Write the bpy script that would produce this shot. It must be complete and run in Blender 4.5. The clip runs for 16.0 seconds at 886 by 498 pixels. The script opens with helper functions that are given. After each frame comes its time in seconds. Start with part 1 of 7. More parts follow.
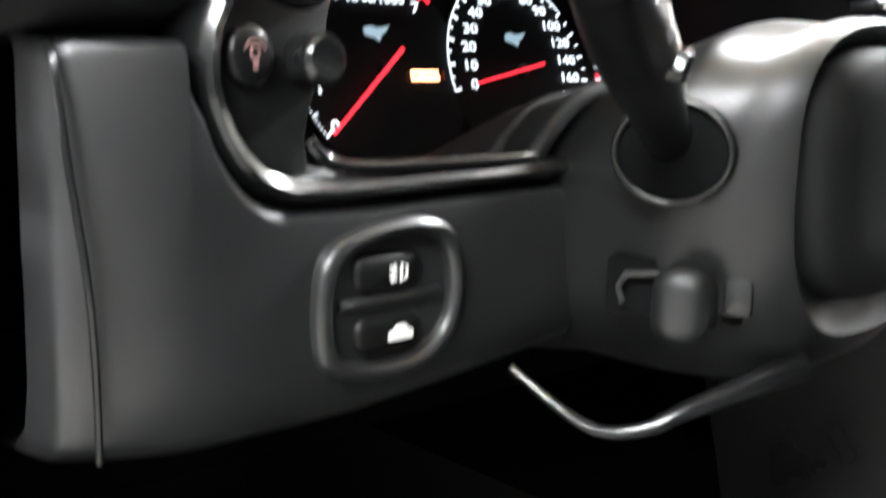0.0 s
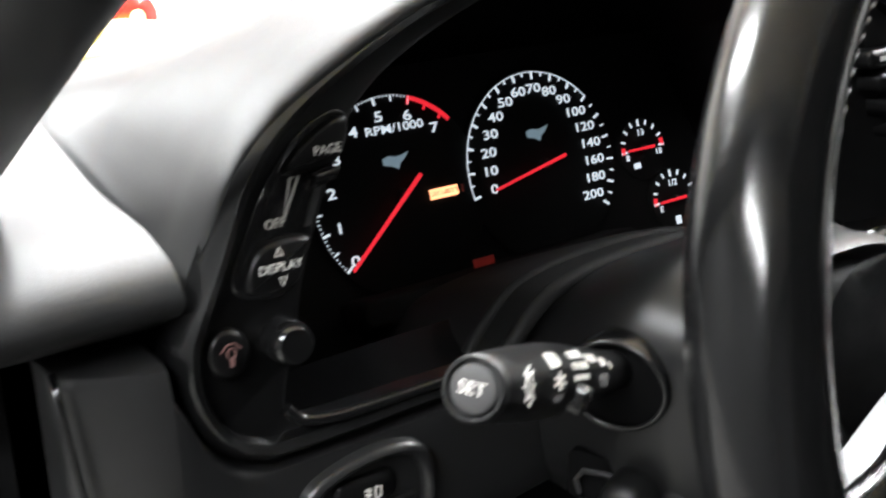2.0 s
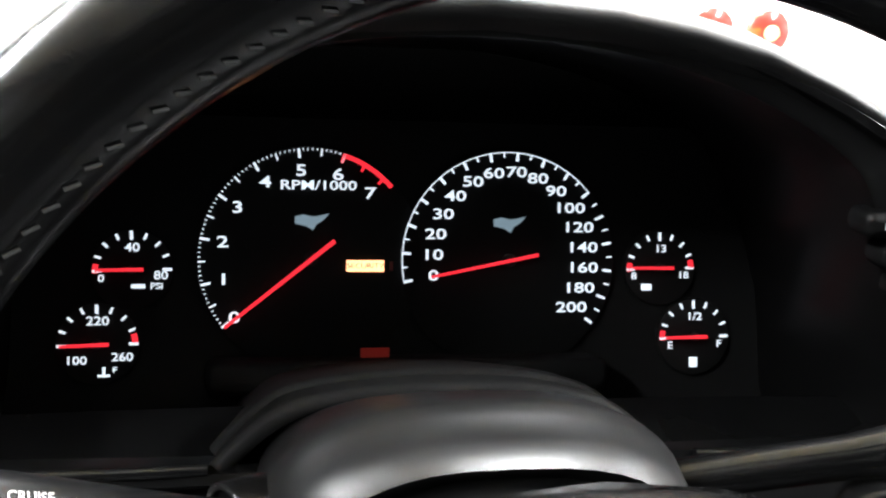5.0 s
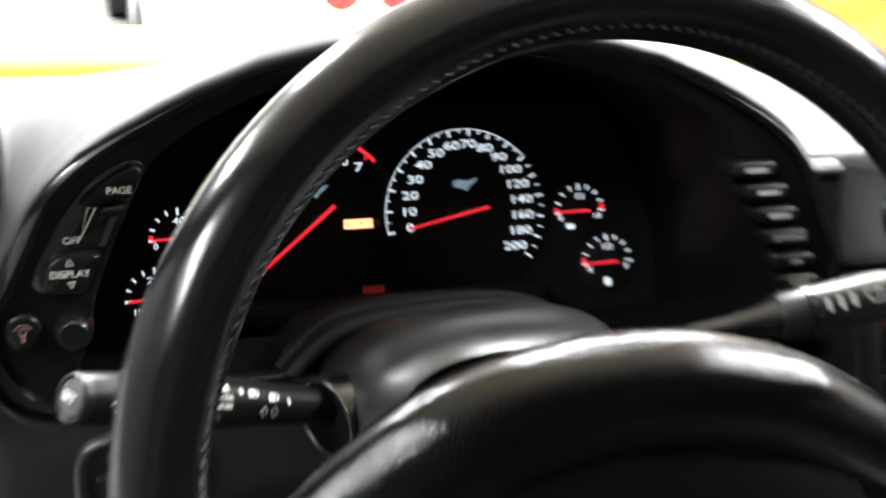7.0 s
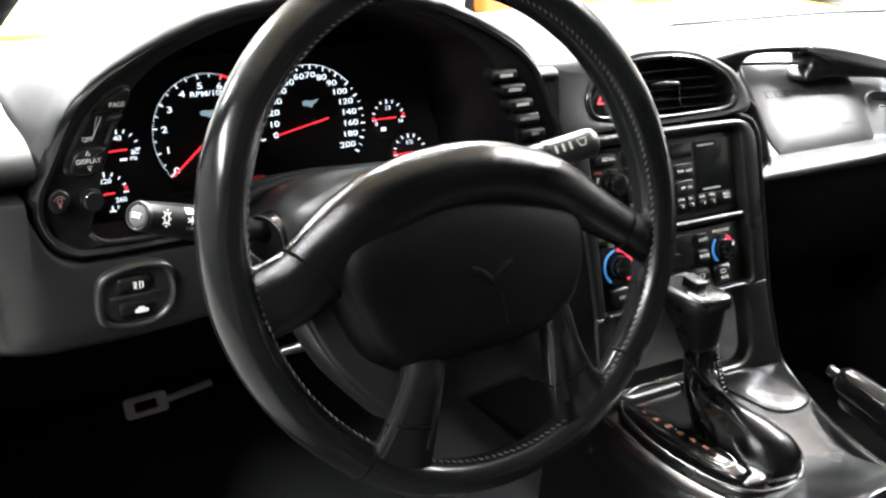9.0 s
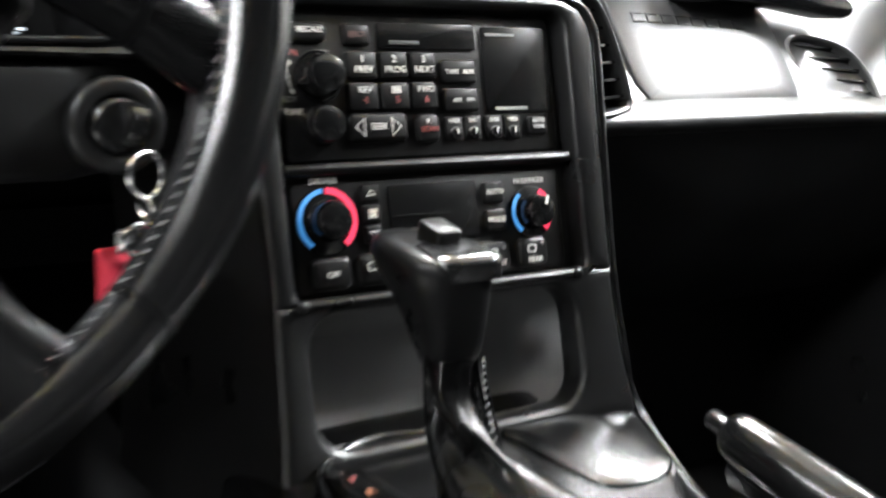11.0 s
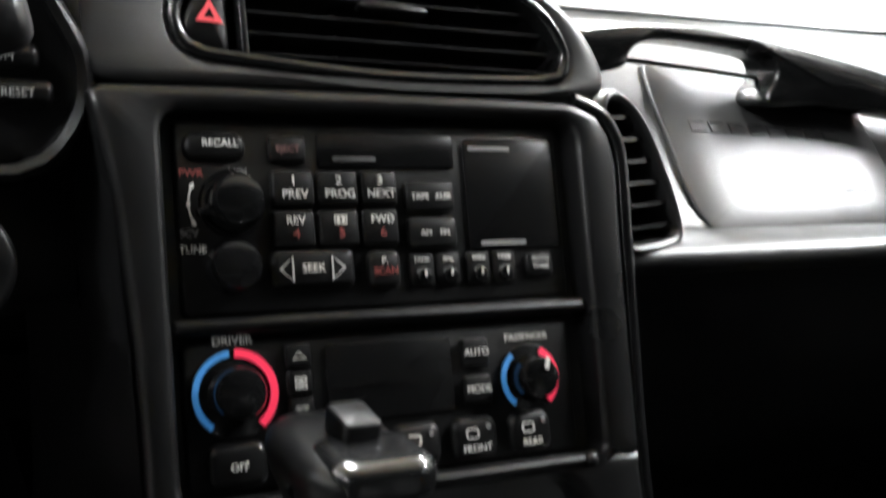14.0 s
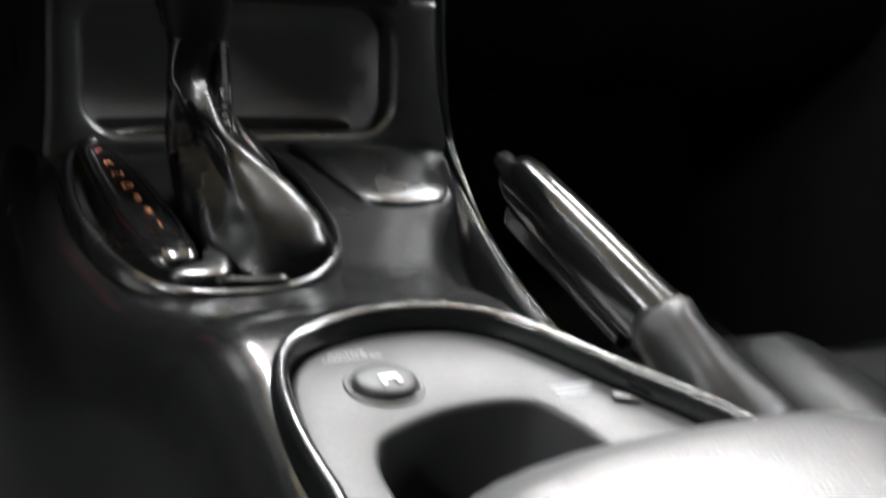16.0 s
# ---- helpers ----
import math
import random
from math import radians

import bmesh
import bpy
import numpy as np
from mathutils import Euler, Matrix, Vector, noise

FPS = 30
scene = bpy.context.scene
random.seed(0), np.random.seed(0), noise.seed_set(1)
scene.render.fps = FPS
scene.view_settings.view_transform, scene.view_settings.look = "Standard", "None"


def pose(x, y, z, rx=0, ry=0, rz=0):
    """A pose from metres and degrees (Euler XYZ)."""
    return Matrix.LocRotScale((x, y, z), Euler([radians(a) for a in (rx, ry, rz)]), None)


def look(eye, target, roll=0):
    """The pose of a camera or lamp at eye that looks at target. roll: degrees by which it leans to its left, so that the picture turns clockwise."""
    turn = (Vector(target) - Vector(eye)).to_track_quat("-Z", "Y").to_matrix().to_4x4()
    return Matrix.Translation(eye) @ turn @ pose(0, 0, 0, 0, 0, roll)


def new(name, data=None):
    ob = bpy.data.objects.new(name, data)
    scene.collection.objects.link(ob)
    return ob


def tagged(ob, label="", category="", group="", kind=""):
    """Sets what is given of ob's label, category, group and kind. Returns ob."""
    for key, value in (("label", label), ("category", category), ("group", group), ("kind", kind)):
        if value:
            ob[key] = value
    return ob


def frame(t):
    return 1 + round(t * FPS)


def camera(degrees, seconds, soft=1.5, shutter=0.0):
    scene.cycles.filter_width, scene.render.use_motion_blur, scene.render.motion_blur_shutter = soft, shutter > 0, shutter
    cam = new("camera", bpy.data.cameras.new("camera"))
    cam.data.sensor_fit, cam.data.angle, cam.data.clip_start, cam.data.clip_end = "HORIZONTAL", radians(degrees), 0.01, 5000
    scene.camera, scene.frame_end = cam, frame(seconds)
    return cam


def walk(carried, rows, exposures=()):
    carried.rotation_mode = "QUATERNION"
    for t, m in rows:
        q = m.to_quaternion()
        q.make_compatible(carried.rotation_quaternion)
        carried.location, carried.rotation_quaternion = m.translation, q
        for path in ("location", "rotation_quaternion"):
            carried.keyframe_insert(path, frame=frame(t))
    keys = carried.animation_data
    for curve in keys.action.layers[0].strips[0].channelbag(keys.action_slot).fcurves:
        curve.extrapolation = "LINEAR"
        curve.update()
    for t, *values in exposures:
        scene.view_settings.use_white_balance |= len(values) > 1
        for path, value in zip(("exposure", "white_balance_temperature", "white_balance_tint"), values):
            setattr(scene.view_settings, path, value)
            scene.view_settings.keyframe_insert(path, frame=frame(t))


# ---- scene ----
cam = camera(43.51, 16.0, 2.2, 0.8)
PATH = [
    (0, (-0.7771, -0.2303, 0.7788), (-0.1008, 0.4831, 0.5953), 1.99),
    (0.5, (-0.7756, -0.2317, 0.8323), (-0.1050, 0.4815, 0.6280), 0.84),
    (1, (-0.7791, -0.2512, 0.8866), (-0.1435, 0.4790, 0.6357), 0.10),
    (1.5, (-0.7651, -0.2746, 0.9244), (-0.1756, 0.4733, 0.6194), 0.49),
    (2, (-0.7363, -0.2790, 0.9442), (-0.1831, 0.4803, 0.6015), -0.67),
    (2.5, (-0.6790, -0.2974, 0.9690), (-0.1797, 0.4910, 0.6097), 0.68),
    (3, (-0.6257, -0.3032, 0.9665), (-0.1660, 0.5178, 0.6278), 1.33),
    (5.3, (-0.4507, -0.3219, 0.9647), (-0.3436, 0.2430, 0.7542), 3.955),
    (5.5, (-0.4519, -0.3253, 0.9578), (-0.3450, 0.2371, 0.7507), 3.316),
    (6, (-0.4525, -0.3235, 0.9565), (-0.3433, 0.2201, 0.7472), 3.809),
    (6.5, (-0.4806, -0.3547, 0.9643), (-0.3459, 0.1983, 0.7473), 3.830),
    (7, (-0.5574, -0.4494, 1.0186), (-0.2470, 0.4240, 0.6434), 3.43),
    (7.3, (-0.6194, -0.5336, 1.0290), (-0.2317, 0.3100, 0.6575), 2.42),
    (7.5, (-0.6707, -0.5860, 1.0324), (-0.2276, 0.2291, 0.6593), 3.15),
    (8, (-0.7572, -0.7042, 1.0515), (-0.2459, 0.0701, 0.6785), 3.97),
    (8.2, (-0.7813, -0.7478, 1.0726), (-0.2551, 0.0121, 0.6910), 3.99),
    (10.3, (-0.5635, -0.6286, 0.9593), (-0.0765, 0.1782, 0.5939), 2.016),
    (10.5, (-0.4942, -0.6100, 0.9018), (0.0747, 0.2925, 0.5227), 2.773),
    (11, (-0.3526, -0.5119, 0.8063), (0.1951, 0.2874, 0.5236), 4.778),
    (11.5, (-0.2557, -0.4362, 0.7974), (0.1860, 0.4233, 0.5394), 8.928),
    (12, (-0.2034, -0.3956, 0.8114), (0.2382, 0.4727, 0.5851), 5.75),
    (12.5, (-0.1971, -0.3852, 0.8232), (0.2489, 0.4911, 0.6408), 4.34),
    (13, (-0.1968, -0.3858, 0.8214), (0.2531, 0.4916, 0.6545), 2.94),
    (13.5, (-0.1988, -0.3940, 0.8106), (0.2546, 0.4820, 0.6459), 3.81),
    (14, (-0.1996, -0.4163, 0.7971), (0.2490, 0.4567, 0.6056), 3.74),
    (14.5, (-0.1969, -0.4608, 0.7845), (0.2424, 0.4247, 0.5519), 3.950),
    (15, (-0.1913, -0.5117, 0.7734), (0.2286, 0.3252, 0.4958), 6.527),
    (15.5, (-0.2011, -0.5766, 0.7586), (0.2865, 0.3099, 0.3694), 9.783),
    (16, (-0.2157, -0.6181, 0.7641), (0.2569, 0.1397, 0.3431), 11.249),
]
STOPS = [(0, 1.4), (0.5, 1.4), (1, 0.85), (1.5, 0.35), (2, 0.0), (3, 0.0), (5.3, 0.35), (6.5, 0.3), (7.5, 0.25), (8, 0.6), (10.5, 0.9), (11, 1.0), (11.5, 1.15), (12, 1.35), (12.5, 0.8), (13, 0.25), (13.5, -0.15), (14, 0.0), (14.5, 0.5), (15, 0.8), (15.5, 1.0), (16, 0.05)]
walk(cam, [(t, look(eye, target, roll)) for t, eye, target, roll in PATH], STOPS)


# ---- light: a garage lit by ceiling tubes, seen through the windscreen and the open door ----
world = bpy.data.worlds.new("world")
scene.world = world
world.use_nodes = True
world.node_tree.nodes["Background"].inputs["Color"].default_value = (0.9, 0.95, 1.0, 1)
world.node_tree.nodes["Background"].inputs["Strength"].default_value = 0.15


# ---- materials ----
def material(name, colour, rough=0.5, metal=0.0, bump=0.0, scale=400.0, vary=0.25, coat=0.0, voronoi=False, spec=0.5):
    """A surface with grain (fine) and wear (coarse) that vary its colour, gloss and relief."""
    m = bpy.data.materials.new(name)
    m.use_nodes = True
    nt = m.node_tree
    b = nt.nodes["Principled BSDF"]
    b.inputs["Metallic"].default_value = metal
    b.inputs["Specular IOR Level"].default_value = spec
    b.inputs["Coat Weight"].default_value = coat
    b.inputs["Coat Roughness"].default_value = 0.08
    at = nt.nodes.new("ShaderNodeTexCoord")
    coarse = nt.nodes.new("ShaderNodeTexNoise")
    coarse.inputs["Scale"].default_value = 14.0
    coarse.inputs["Detail"].default_value = 5.0
    nt.links.new(at.outputs["Object"], coarse.inputs["Vector"])
    ramp = nt.nodes.new("ShaderNodeMix")
    ramp.data_type = "RGBA"
    ramp.inputs["A"].default_value = (*[c * (1 - vary) for c in colour], 1)
    ramp.inputs["B"].default_value = (*[min(1.0, c * (1 + vary)) for c in colour], 1)
    nt.links.new(coarse.outputs["Fac"], ramp.inputs["Factor"])
    nt.links.new(ramp.outputs["Result"], b.inputs["Base Color"])
    wear = nt.nodes.new("ShaderNodeMapRange")
    wear.inputs["From Min"].default_value, wear.inputs["From Max"].default_value = 0.3, 0.7
    wear.inputs["To Min"].default_value, wear.inputs["To Max"].default_value = max(0.02, rough - 0.07), min(1.0, rough + 0.07)
    nt.links.new(coarse.outputs["Fac"], wear.inputs["Value"])
    nt.links.new(wear.outputs["Result"], b.inputs["Roughness"])
    if bump > 0:
        fine = nt.nodes.new("ShaderNodeTexVoronoi" if voronoi else "ShaderNodeTexNoise")
        fine.inputs["Scale"].default_value = scale
        nt.links.new(at.outputs["Object"], fine.inputs["Vector"])
        relief = nt.nodes.new("ShaderNodeBump")
        relief.inputs["Strength"].default_value = bump
        relief.inputs["Distance"].default_value = 0.0006
        nt.links.new(fine.outputs["Distance" if voronoi else "Fac"], relief.inputs["Height"])
        nt.links.new(relief.outputs["Normal"], b.inputs["Normal"])
    return m


def lit(name, colour, strength):
    m = bpy.data.materials.new(name)
    m.use_nodes = True
    b = m.node_tree.nodes["Principled BSDF"]
    b.inputs["Base Color"].default_value = (*[0.6 * c for c in colour], 1)
    b.inputs["Emission Color"].default_value = (*colour, 1)
    b.inputs["Emission Strength"].default_value = strength
    return m


PAD = material("soft_dash_vinyl", (0.011, 0.011, 0.01144), 0.54, spec=0.36, bump=0.18, scale=1400)
PANEL = material("black_grained_plastic", (0.0065, 0.0065, 0.00676), 0.34, bump=0.08, scale=1600, spec=0.4)
SATIN = material("black_satin_plastic", (0.0042, 0.0042, 0.00437), 0.22, bump=0.03, scale=1800, spec=0.46)
DISPLAY = material("display_window", (0.004, 0.004, 0.00416), 0.24, vary=0.1, spec=0.15)
FASCIA = material("fascia_face", (0.004, 0.004, 0.00416), 0.34, bump=0.03, scale=1800, spec=0.2)
KNOBBLACK = material("worn_selector_plastic", (0.0045, 0.0045, 0.00468), 0.30, spec=0.14, bump=0.03, scale=1500)
# PANEL's plastic again: lightened where light falls, darkened on the stack.
LIT_PLASTIC = material("lit_panel_plastic", (0.0095, 0.0095, 0.00988), 0.36, bump=0.1, scale=1600, spec=0.42)
SHADED_PLASTIC = material("shaded_panel_plastic", (0.005, 0.005, 0.0052), 0.33, bump=0.08, scale=1600, spec=0.3)
# Dash vinyl lightened to carry the windscreen's glare on these parts.
LITVINYL = material("lit_dash_vinyl", (0.022, 0.022, 0.0222), 0.40, spec=0.6, bump=0.16, scale=1400)
SHROUD = material("shroud_plastic", (0.007, 0.007, 0.00728), 0.36, bump=0.12, scale=1700, spec=0.35)
GLOSS = material("gloss_black_plastic", (0.005, 0.005, 0.0052), 0.12, vary=0.1)
RECESS = material("matt_black_plastic", (0.006, 0.006, 0.00624), 0.6, bump=0.2, scale=900)
KEYCAP = material("radio_button_rubber", (0.0035, 0.0035, 0.00364), 0.34, bump=0.05, scale=1800, spec=0.2)
# Near-black painted in for shade in openings; the wheel's dark seams share it.
SHADESEAM = material("shade_and_seam_black", (0.004, 0.004, 0.00416), 0.9, spec=0.0)
FACE = material("dial_face", (0.005, 0.005, 0.0052), 0.7, spec=0.2)
LEATHER = material("black_leather", (0.0016, 0.0016, 0.00166), 0.18, bump=0.25, scale=1100, voronoi=True, spec=0.38)
# LEATHER again with less sheen, to put the pad and cushion in shade.
SHADELEATHER = material("shaded_leather", (0.0016, 0.0016, 0.00166), 0.34, bump=0.3, scale=1100, voronoi=True, spec=0.085)
SOFTLEATHER = material("creased_leather", (0.003, 0.003, 0.00312), 0.36, bump=0.14, scale=1300, voronoi=True, spec=0.16)
GAITERLEATHER = material("gaiter_leather", (0.0016, 0.0016, 0.00166), 0.26, bump=0.05, scale=1300, voronoi=True, spec=0.13)
GRIPPLASTIC = material("brake_grip_plastic", (0.003, 0.003, 0.0031), 0.2, bump=0.03, scale=1500, spec=0.2)
RIMLEATHER = material("worn_rim_leather", (0.0045, 0.0045, 0.00468), 0.21, bump=0.03, scale=1300, voronoi=True, spec=0.32)
# Armrest leather, lightened to carry the light on its top.
LIDLEATHER = material("lit_lid_leather", (0.042, 0.042, 0.043), 0.36, bump=0.2, scale=800, voronoi=True)
LIDGREY = material("grey_console_plastic", (0.017, 0.017, 0.0175), 0.46, bump=0.3, scale=1300, spec=0.22)
CUBBYGREY = material("grey_rubber_lining", (0.17, 0.17, 0.17), 0.6, bump=0.2, scale=700)
CARPET = material("black_carpet", (0.035, 0.035, 0.0364), 0.95, bump=0.9, scale=700, spec=0.1)
PAINT = material("white_print", (0.66, 0.65, 0.62), 0.5, vary=0.08)
KEYPRINT = material("dull_key_print", (0.33, 0.33, 0.32), 0.5, vary=0.1)
DIMPAINT = material("grey_print", (0.17, 0.17, 0.17), 0.5, vary=0.1)
PINKPAINT = material("faded_pink_print", (0.16, 0.085, 0.08), 0.5, vary=0.1)
REDPAINT = material("red_print", (0.26, 0.05, 0.045), 0.5, vary=0.1)
CHROME = material("chrome", (0.75, 0.75, 0.76), 0.14, metal=1.0, vary=0.08)
STEEL = material("brushed_steel", (0.5, 0.48, 0.47), 0.3, metal=1.0, vary=0.15)
PALEMETAL = material("pale_worn_metal", (0.70, 0.62, 0.58), 0.4, metal=0.0, vary=0.2)
REDTAG = material("red_webbing", (0.55, 0.02, 0.05), 0.6, bump=0.6, scale=900)
YELLOWTAG = material("yellow_key_cover", (0.55, 0.42, 0.02), 0.5)
BODY = material("yellow_car_paint", (0.58, 0.42, 0.02), 0.4, coat=0.45, spec=0.5)
WHITECAR = material("white_car_paint", (0.8, 0.8, 0.79), 0.25, coat=0.8, vary=0.04)
REDLENS = material("red_lamp_lens", (0.5, 0.02, 0.015), 0.15, coat=0.6)
ORANGECAR = material("orange_car_paint", (0.75, 0.16, 0.03), 0.25, coat=0.8)
BANNERGREY = material("banner_grey", (0.10, 0.10, 0.11), 0.6)
FAINT = material("faint_print", (0.20, 0.20, 0.21), 0.6)
FLAGGREY = material("flag_grey", (0.07, 0.07, 0.072), 0.6)
BANNERRED = material("banner_red", (0.6, 0.06, 0.04), 0.6)
BANNERYELLOW = material("banner_yellow", (0.7, 0.5, 0.05), 0.6)
BANNERBLUE = material("banner_blue", (0.10, 0.08, 0.35), 0.6)
WALLPAINT = material("white_garage_paint", (0.8, 0.8, 0.78), 0.7, bump=0.2, scale=60, vary=0.05)
GREYWALL = material("darkened_wall_paint", (0.07, 0.07, 0.07), 0.7, bump=0.2, scale=60, vary=0.08)
DARKWALL = material("dark_rear_wall", (0.03, 0.03, 0.032), 0.6, bump=0.2, scale=60, vary=0.1)
CONCRETE = material("garage_concrete", (0.16, 0.155, 0.145), 0.6, bump=0.4, scale=90)
DIGIT = lit("backlit_white", (0.80, 0.90, 1.0), 0.9)
NEEDLE = lit("backlit_red", (1.0, 0.03, 0.05), 0.9)
AMBER = lit("amber_lamp", (1.0, 0.42, 0.20), 2.6)
BLUEARC = lit("backlit_blue", (0.05, 0.25, 0.62), 0.35)
REDARC = lit("backlit_rose", (0.85, 0.03, 0.09), 0.6)
HAZARDRED = lit("hazard_red", (0.85, 0.08, 0.1), 0.35)
DIMRED = lit("painted_red_reflection", (0.55, 0.03, 0.02), 0.06)
EMBLEM = lit("backlit_emblem", (0.35, 0.5, 0.6), 0.4)
GEARLIT = lit("backlit_gear_letters", (0.6, 0.22, 0.10), 0.08)
TUBE = lit("fluorescent_tube", (0.97, 0.985, 1.0), 40.0)


# ---- shape helpers ----
def axes(origin, u, v):
    """A local frame: u to the right, v up, w out of the surface."""
    u, v = Vector(u).normalized(), Vector(v)
    v = (v - u * v.dot(u)).normalized()
    w = u.cross(v)
    m = Matrix((u, v, w)).transposed().to_4x4()
    m.translation = origin
    return m


def spline(pts, n=8, closed=True):
    """Catmull-Rom through the points."""
    out, k = [], len(pts)
    for i in range(k if closed else k - 1):
        p = [Vector(pts[j % k] if closed else pts[min(max(j, 0), k - 1)]) for j in (i - 1, i, i + 1, i + 2)]
        for s in range(n):
            t = s / n
            out.append(0.5 * (2 * p[1] + (p[2] - p[0]) * t + (2 * p[0] - 5 * p[1] + 4 * p[2] - p[3]) * t * t + (3 * p[1] - p[0] - 3 * p[2] + p[3]) * t**3))
    if not closed:
        out.append(Vector(pts[-1]))
    return out


def rrect(cx, cy, w, h, r, n=4):
    r = min(r, w / 2 - 1e-5, h / 2 - 1e-5)
    out = []
    for sx, sy, a in ((1, -1, -90), (1, 1, 0), (-1, 1, 90), (-1, -1, 180)):
        for i in range(n + 1):
            t = radians(a + 90 * i / n)
            out.append(Vector((cx + sx * (w / 2 - r) + r * math.cos(t), cy + sy * (h / 2 - r) + r * math.sin(t))))
    return out


def oval(cx, cy, a, b, n=24, turn=0.0):
    out = []
    for i in range(n):
        t = 2 * math.pi * i / n
        x, y = a * math.cos(t), b * math.sin(t)
        out.append(Vector((cx + x * math.cos(turn) - y * math.sin(turn), cy + x * math.sin(turn) + y * math.cos(turn))))
    return out


def offset(pts, d):
    """The closed outline grown by d (counter-clockwise outlines grow outwards)."""
    k, out = len(pts), []
    for i, p in enumerate(pts):
        t = (pts[(i + 1) % k] - pts[i - 1])
        n = Vector((t.y, -t.x))
        out.append(p + n.normalized() * d if n.length > 1e-9 else p.copy())
    return out


def polar(pts, centre, n=96):
    """The outline cut by n rays from the centre."""
    k, out = len(pts), []
    c = Vector(centre)
    for i in range(n):
        a = 2 * math.pi * i / n
        d = Vector((math.cos(a), math.sin(a)))
        best = 0.0
        for j in range(k):
            p, q = pts[j] - c, pts[(j + 1) % k] - c
            e = q - p
            det = d.x * -e.y + e.x * d.y
            if abs(det) < 1e-12:
                continue
            r = (p.x * -e.y + e.x * p.y) / det
            s = (d.x * p.y - d.y * p.x) / det
            if -1e-6 <= s <= 1 + 1e-6 and r > best:
                best = r
        out.append(c + d * best)
    return out


def loft(bm, rings, closed=True, cap0=False, cap1=False):
    """Skin through rings of equally many 3D points."""
    rows = [[bm.verts.new(p) for p in ring] for ring in rings]
    k = len(rows[0])
    for a, b in zip(rows, rows[1:]):
        for i in range(k if closed else k - 1):
            j = (i + 1) % k
            bm.faces.new((a[i], a[j], b[j], b[i]))
    if cap0:
        bm.faces.new(rows[0][::-1])
    if cap1:
        bm.faces.new(rows[-1])
    return bm


def at(m, p, w=0.0):
    return m @ Vector((p[0], p[1], w))


def plate(bm, m, pts, w0, w1, bevel=0.0, crown=0.0):
    """A slab with that outline from depth w0 to w1, its front edge rounded; crown domes its front."""
    rings = [[at(m, p, w0) for p in pts]]
    steps = ((0.0, 1.0), (0.3, 0.35), (1.0, 0.0)) if bevel else ((0.0, 0.0),)
    for inset, drop in steps:
        rings.append([at(m, p, w1 - bevel * drop) for p in offset(pts, -bevel * inset)])
    if crown:
        c = sum(pts, Vector((0, 0))) / len(pts)
        for f, h in ((0.66, 0.55), (0.33, 0.89), (0.05, 1.0)):
            rings.append([at(m, c + (p - c) * f, w1 + crown * h) for p in offset(pts, -bevel)])
    return loft(bm, rings, cap0=True, cap1=True)


def frame_plate(bm, m, outer, inner, w0, w1, centre, bevel=0.002, n=96, depth=None):
    """A slab with an opening; depth: how far back the opening's wall goes."""
    o, i = polar(outer, centre, n), polar(inner, centre, n)
    d = w0 if depth is None else depth
    rings = [[at(m, p, w0) for p in o], [at(m, p, w1 - bevel) for p in o], [at(m, p, w1 - 0.3 * bevel) for p in offset(o, -0.35 * bevel)],
             [at(m, p, w1) for p in offset(o, -bevel)], [at(m, p, w1) for p in offset(i, bevel)], [at(m, p, w1 - 0.3 * bevel) for p in offset(i, 0.35 * bevel)],
             [at(m, p, w1 - bevel) for p in i], [at(m, p, d) for p in i]]
    return loft(bm, rings)


def tube(bm, path, radius, n=12, flat=1.0, caps=True):
    """A round bar along the points; radius: one number or one for each point."""
    path = [Vector(p) for p in path]
    radii = radius if isinstance(radius, (list, tuple)) else [radius] * len(path)
    side, rings = None, []
    for i, p in enumerate(path):
        t = (path[min(i + 1, len(path) - 1)] - path[max(i - 1, 0)]).normalized()
        if side is None:
            side = t.cross(Vector((0, 0, 1)) if abs(t.z) < 0.9 else Vector((1, 0, 0))).normalized()
        side = (side - t * side.dot(t)).normalized()
        up = side.cross(t)
        rings.append([p + radii[i] * (math.cos(2 * math.pi * j / n) * side + flat * math.sin(2 * math.pi * j / n) * up) for j in range(n)])
    return loft(bm, rings, cap0=caps, cap1=caps)


def thing(name, label, category, base=(0, 0, 0), group="", kind=""):
    ob = new(name)
    ob.empty_display_size = 0.02
    ob.matrix_basis = Matrix.Translation(base)
    return tagged(ob, label, category, group, kind)


def mesh_of(name, bm, mat, smooth=40):
    bmesh.ops.recalc_face_normals(bm, faces=bm.faces[:])
    me = bpy.data.meshes.new(name)
    for f in bm.faces:
        f.smooth = True
    for e in bm.edges:
        e.smooth = len(e.link_faces) != 2 or e.calc_face_angle(0) < radians(smooth)
    bm.to_mesh(me)
    bm.free()
    me.materials.append(mat)
    return me


def part(name, bm, mat, parent=None, label="", smooth=40):
    ob = new(name, mesh_of(name, bm, mat, smooth))
    if parent is not None:
        ob.parent = parent
        if parent.data is None:
            ob.matrix_parent_inverse = parent.matrix_basis.inverted()
    return tagged(ob, label)


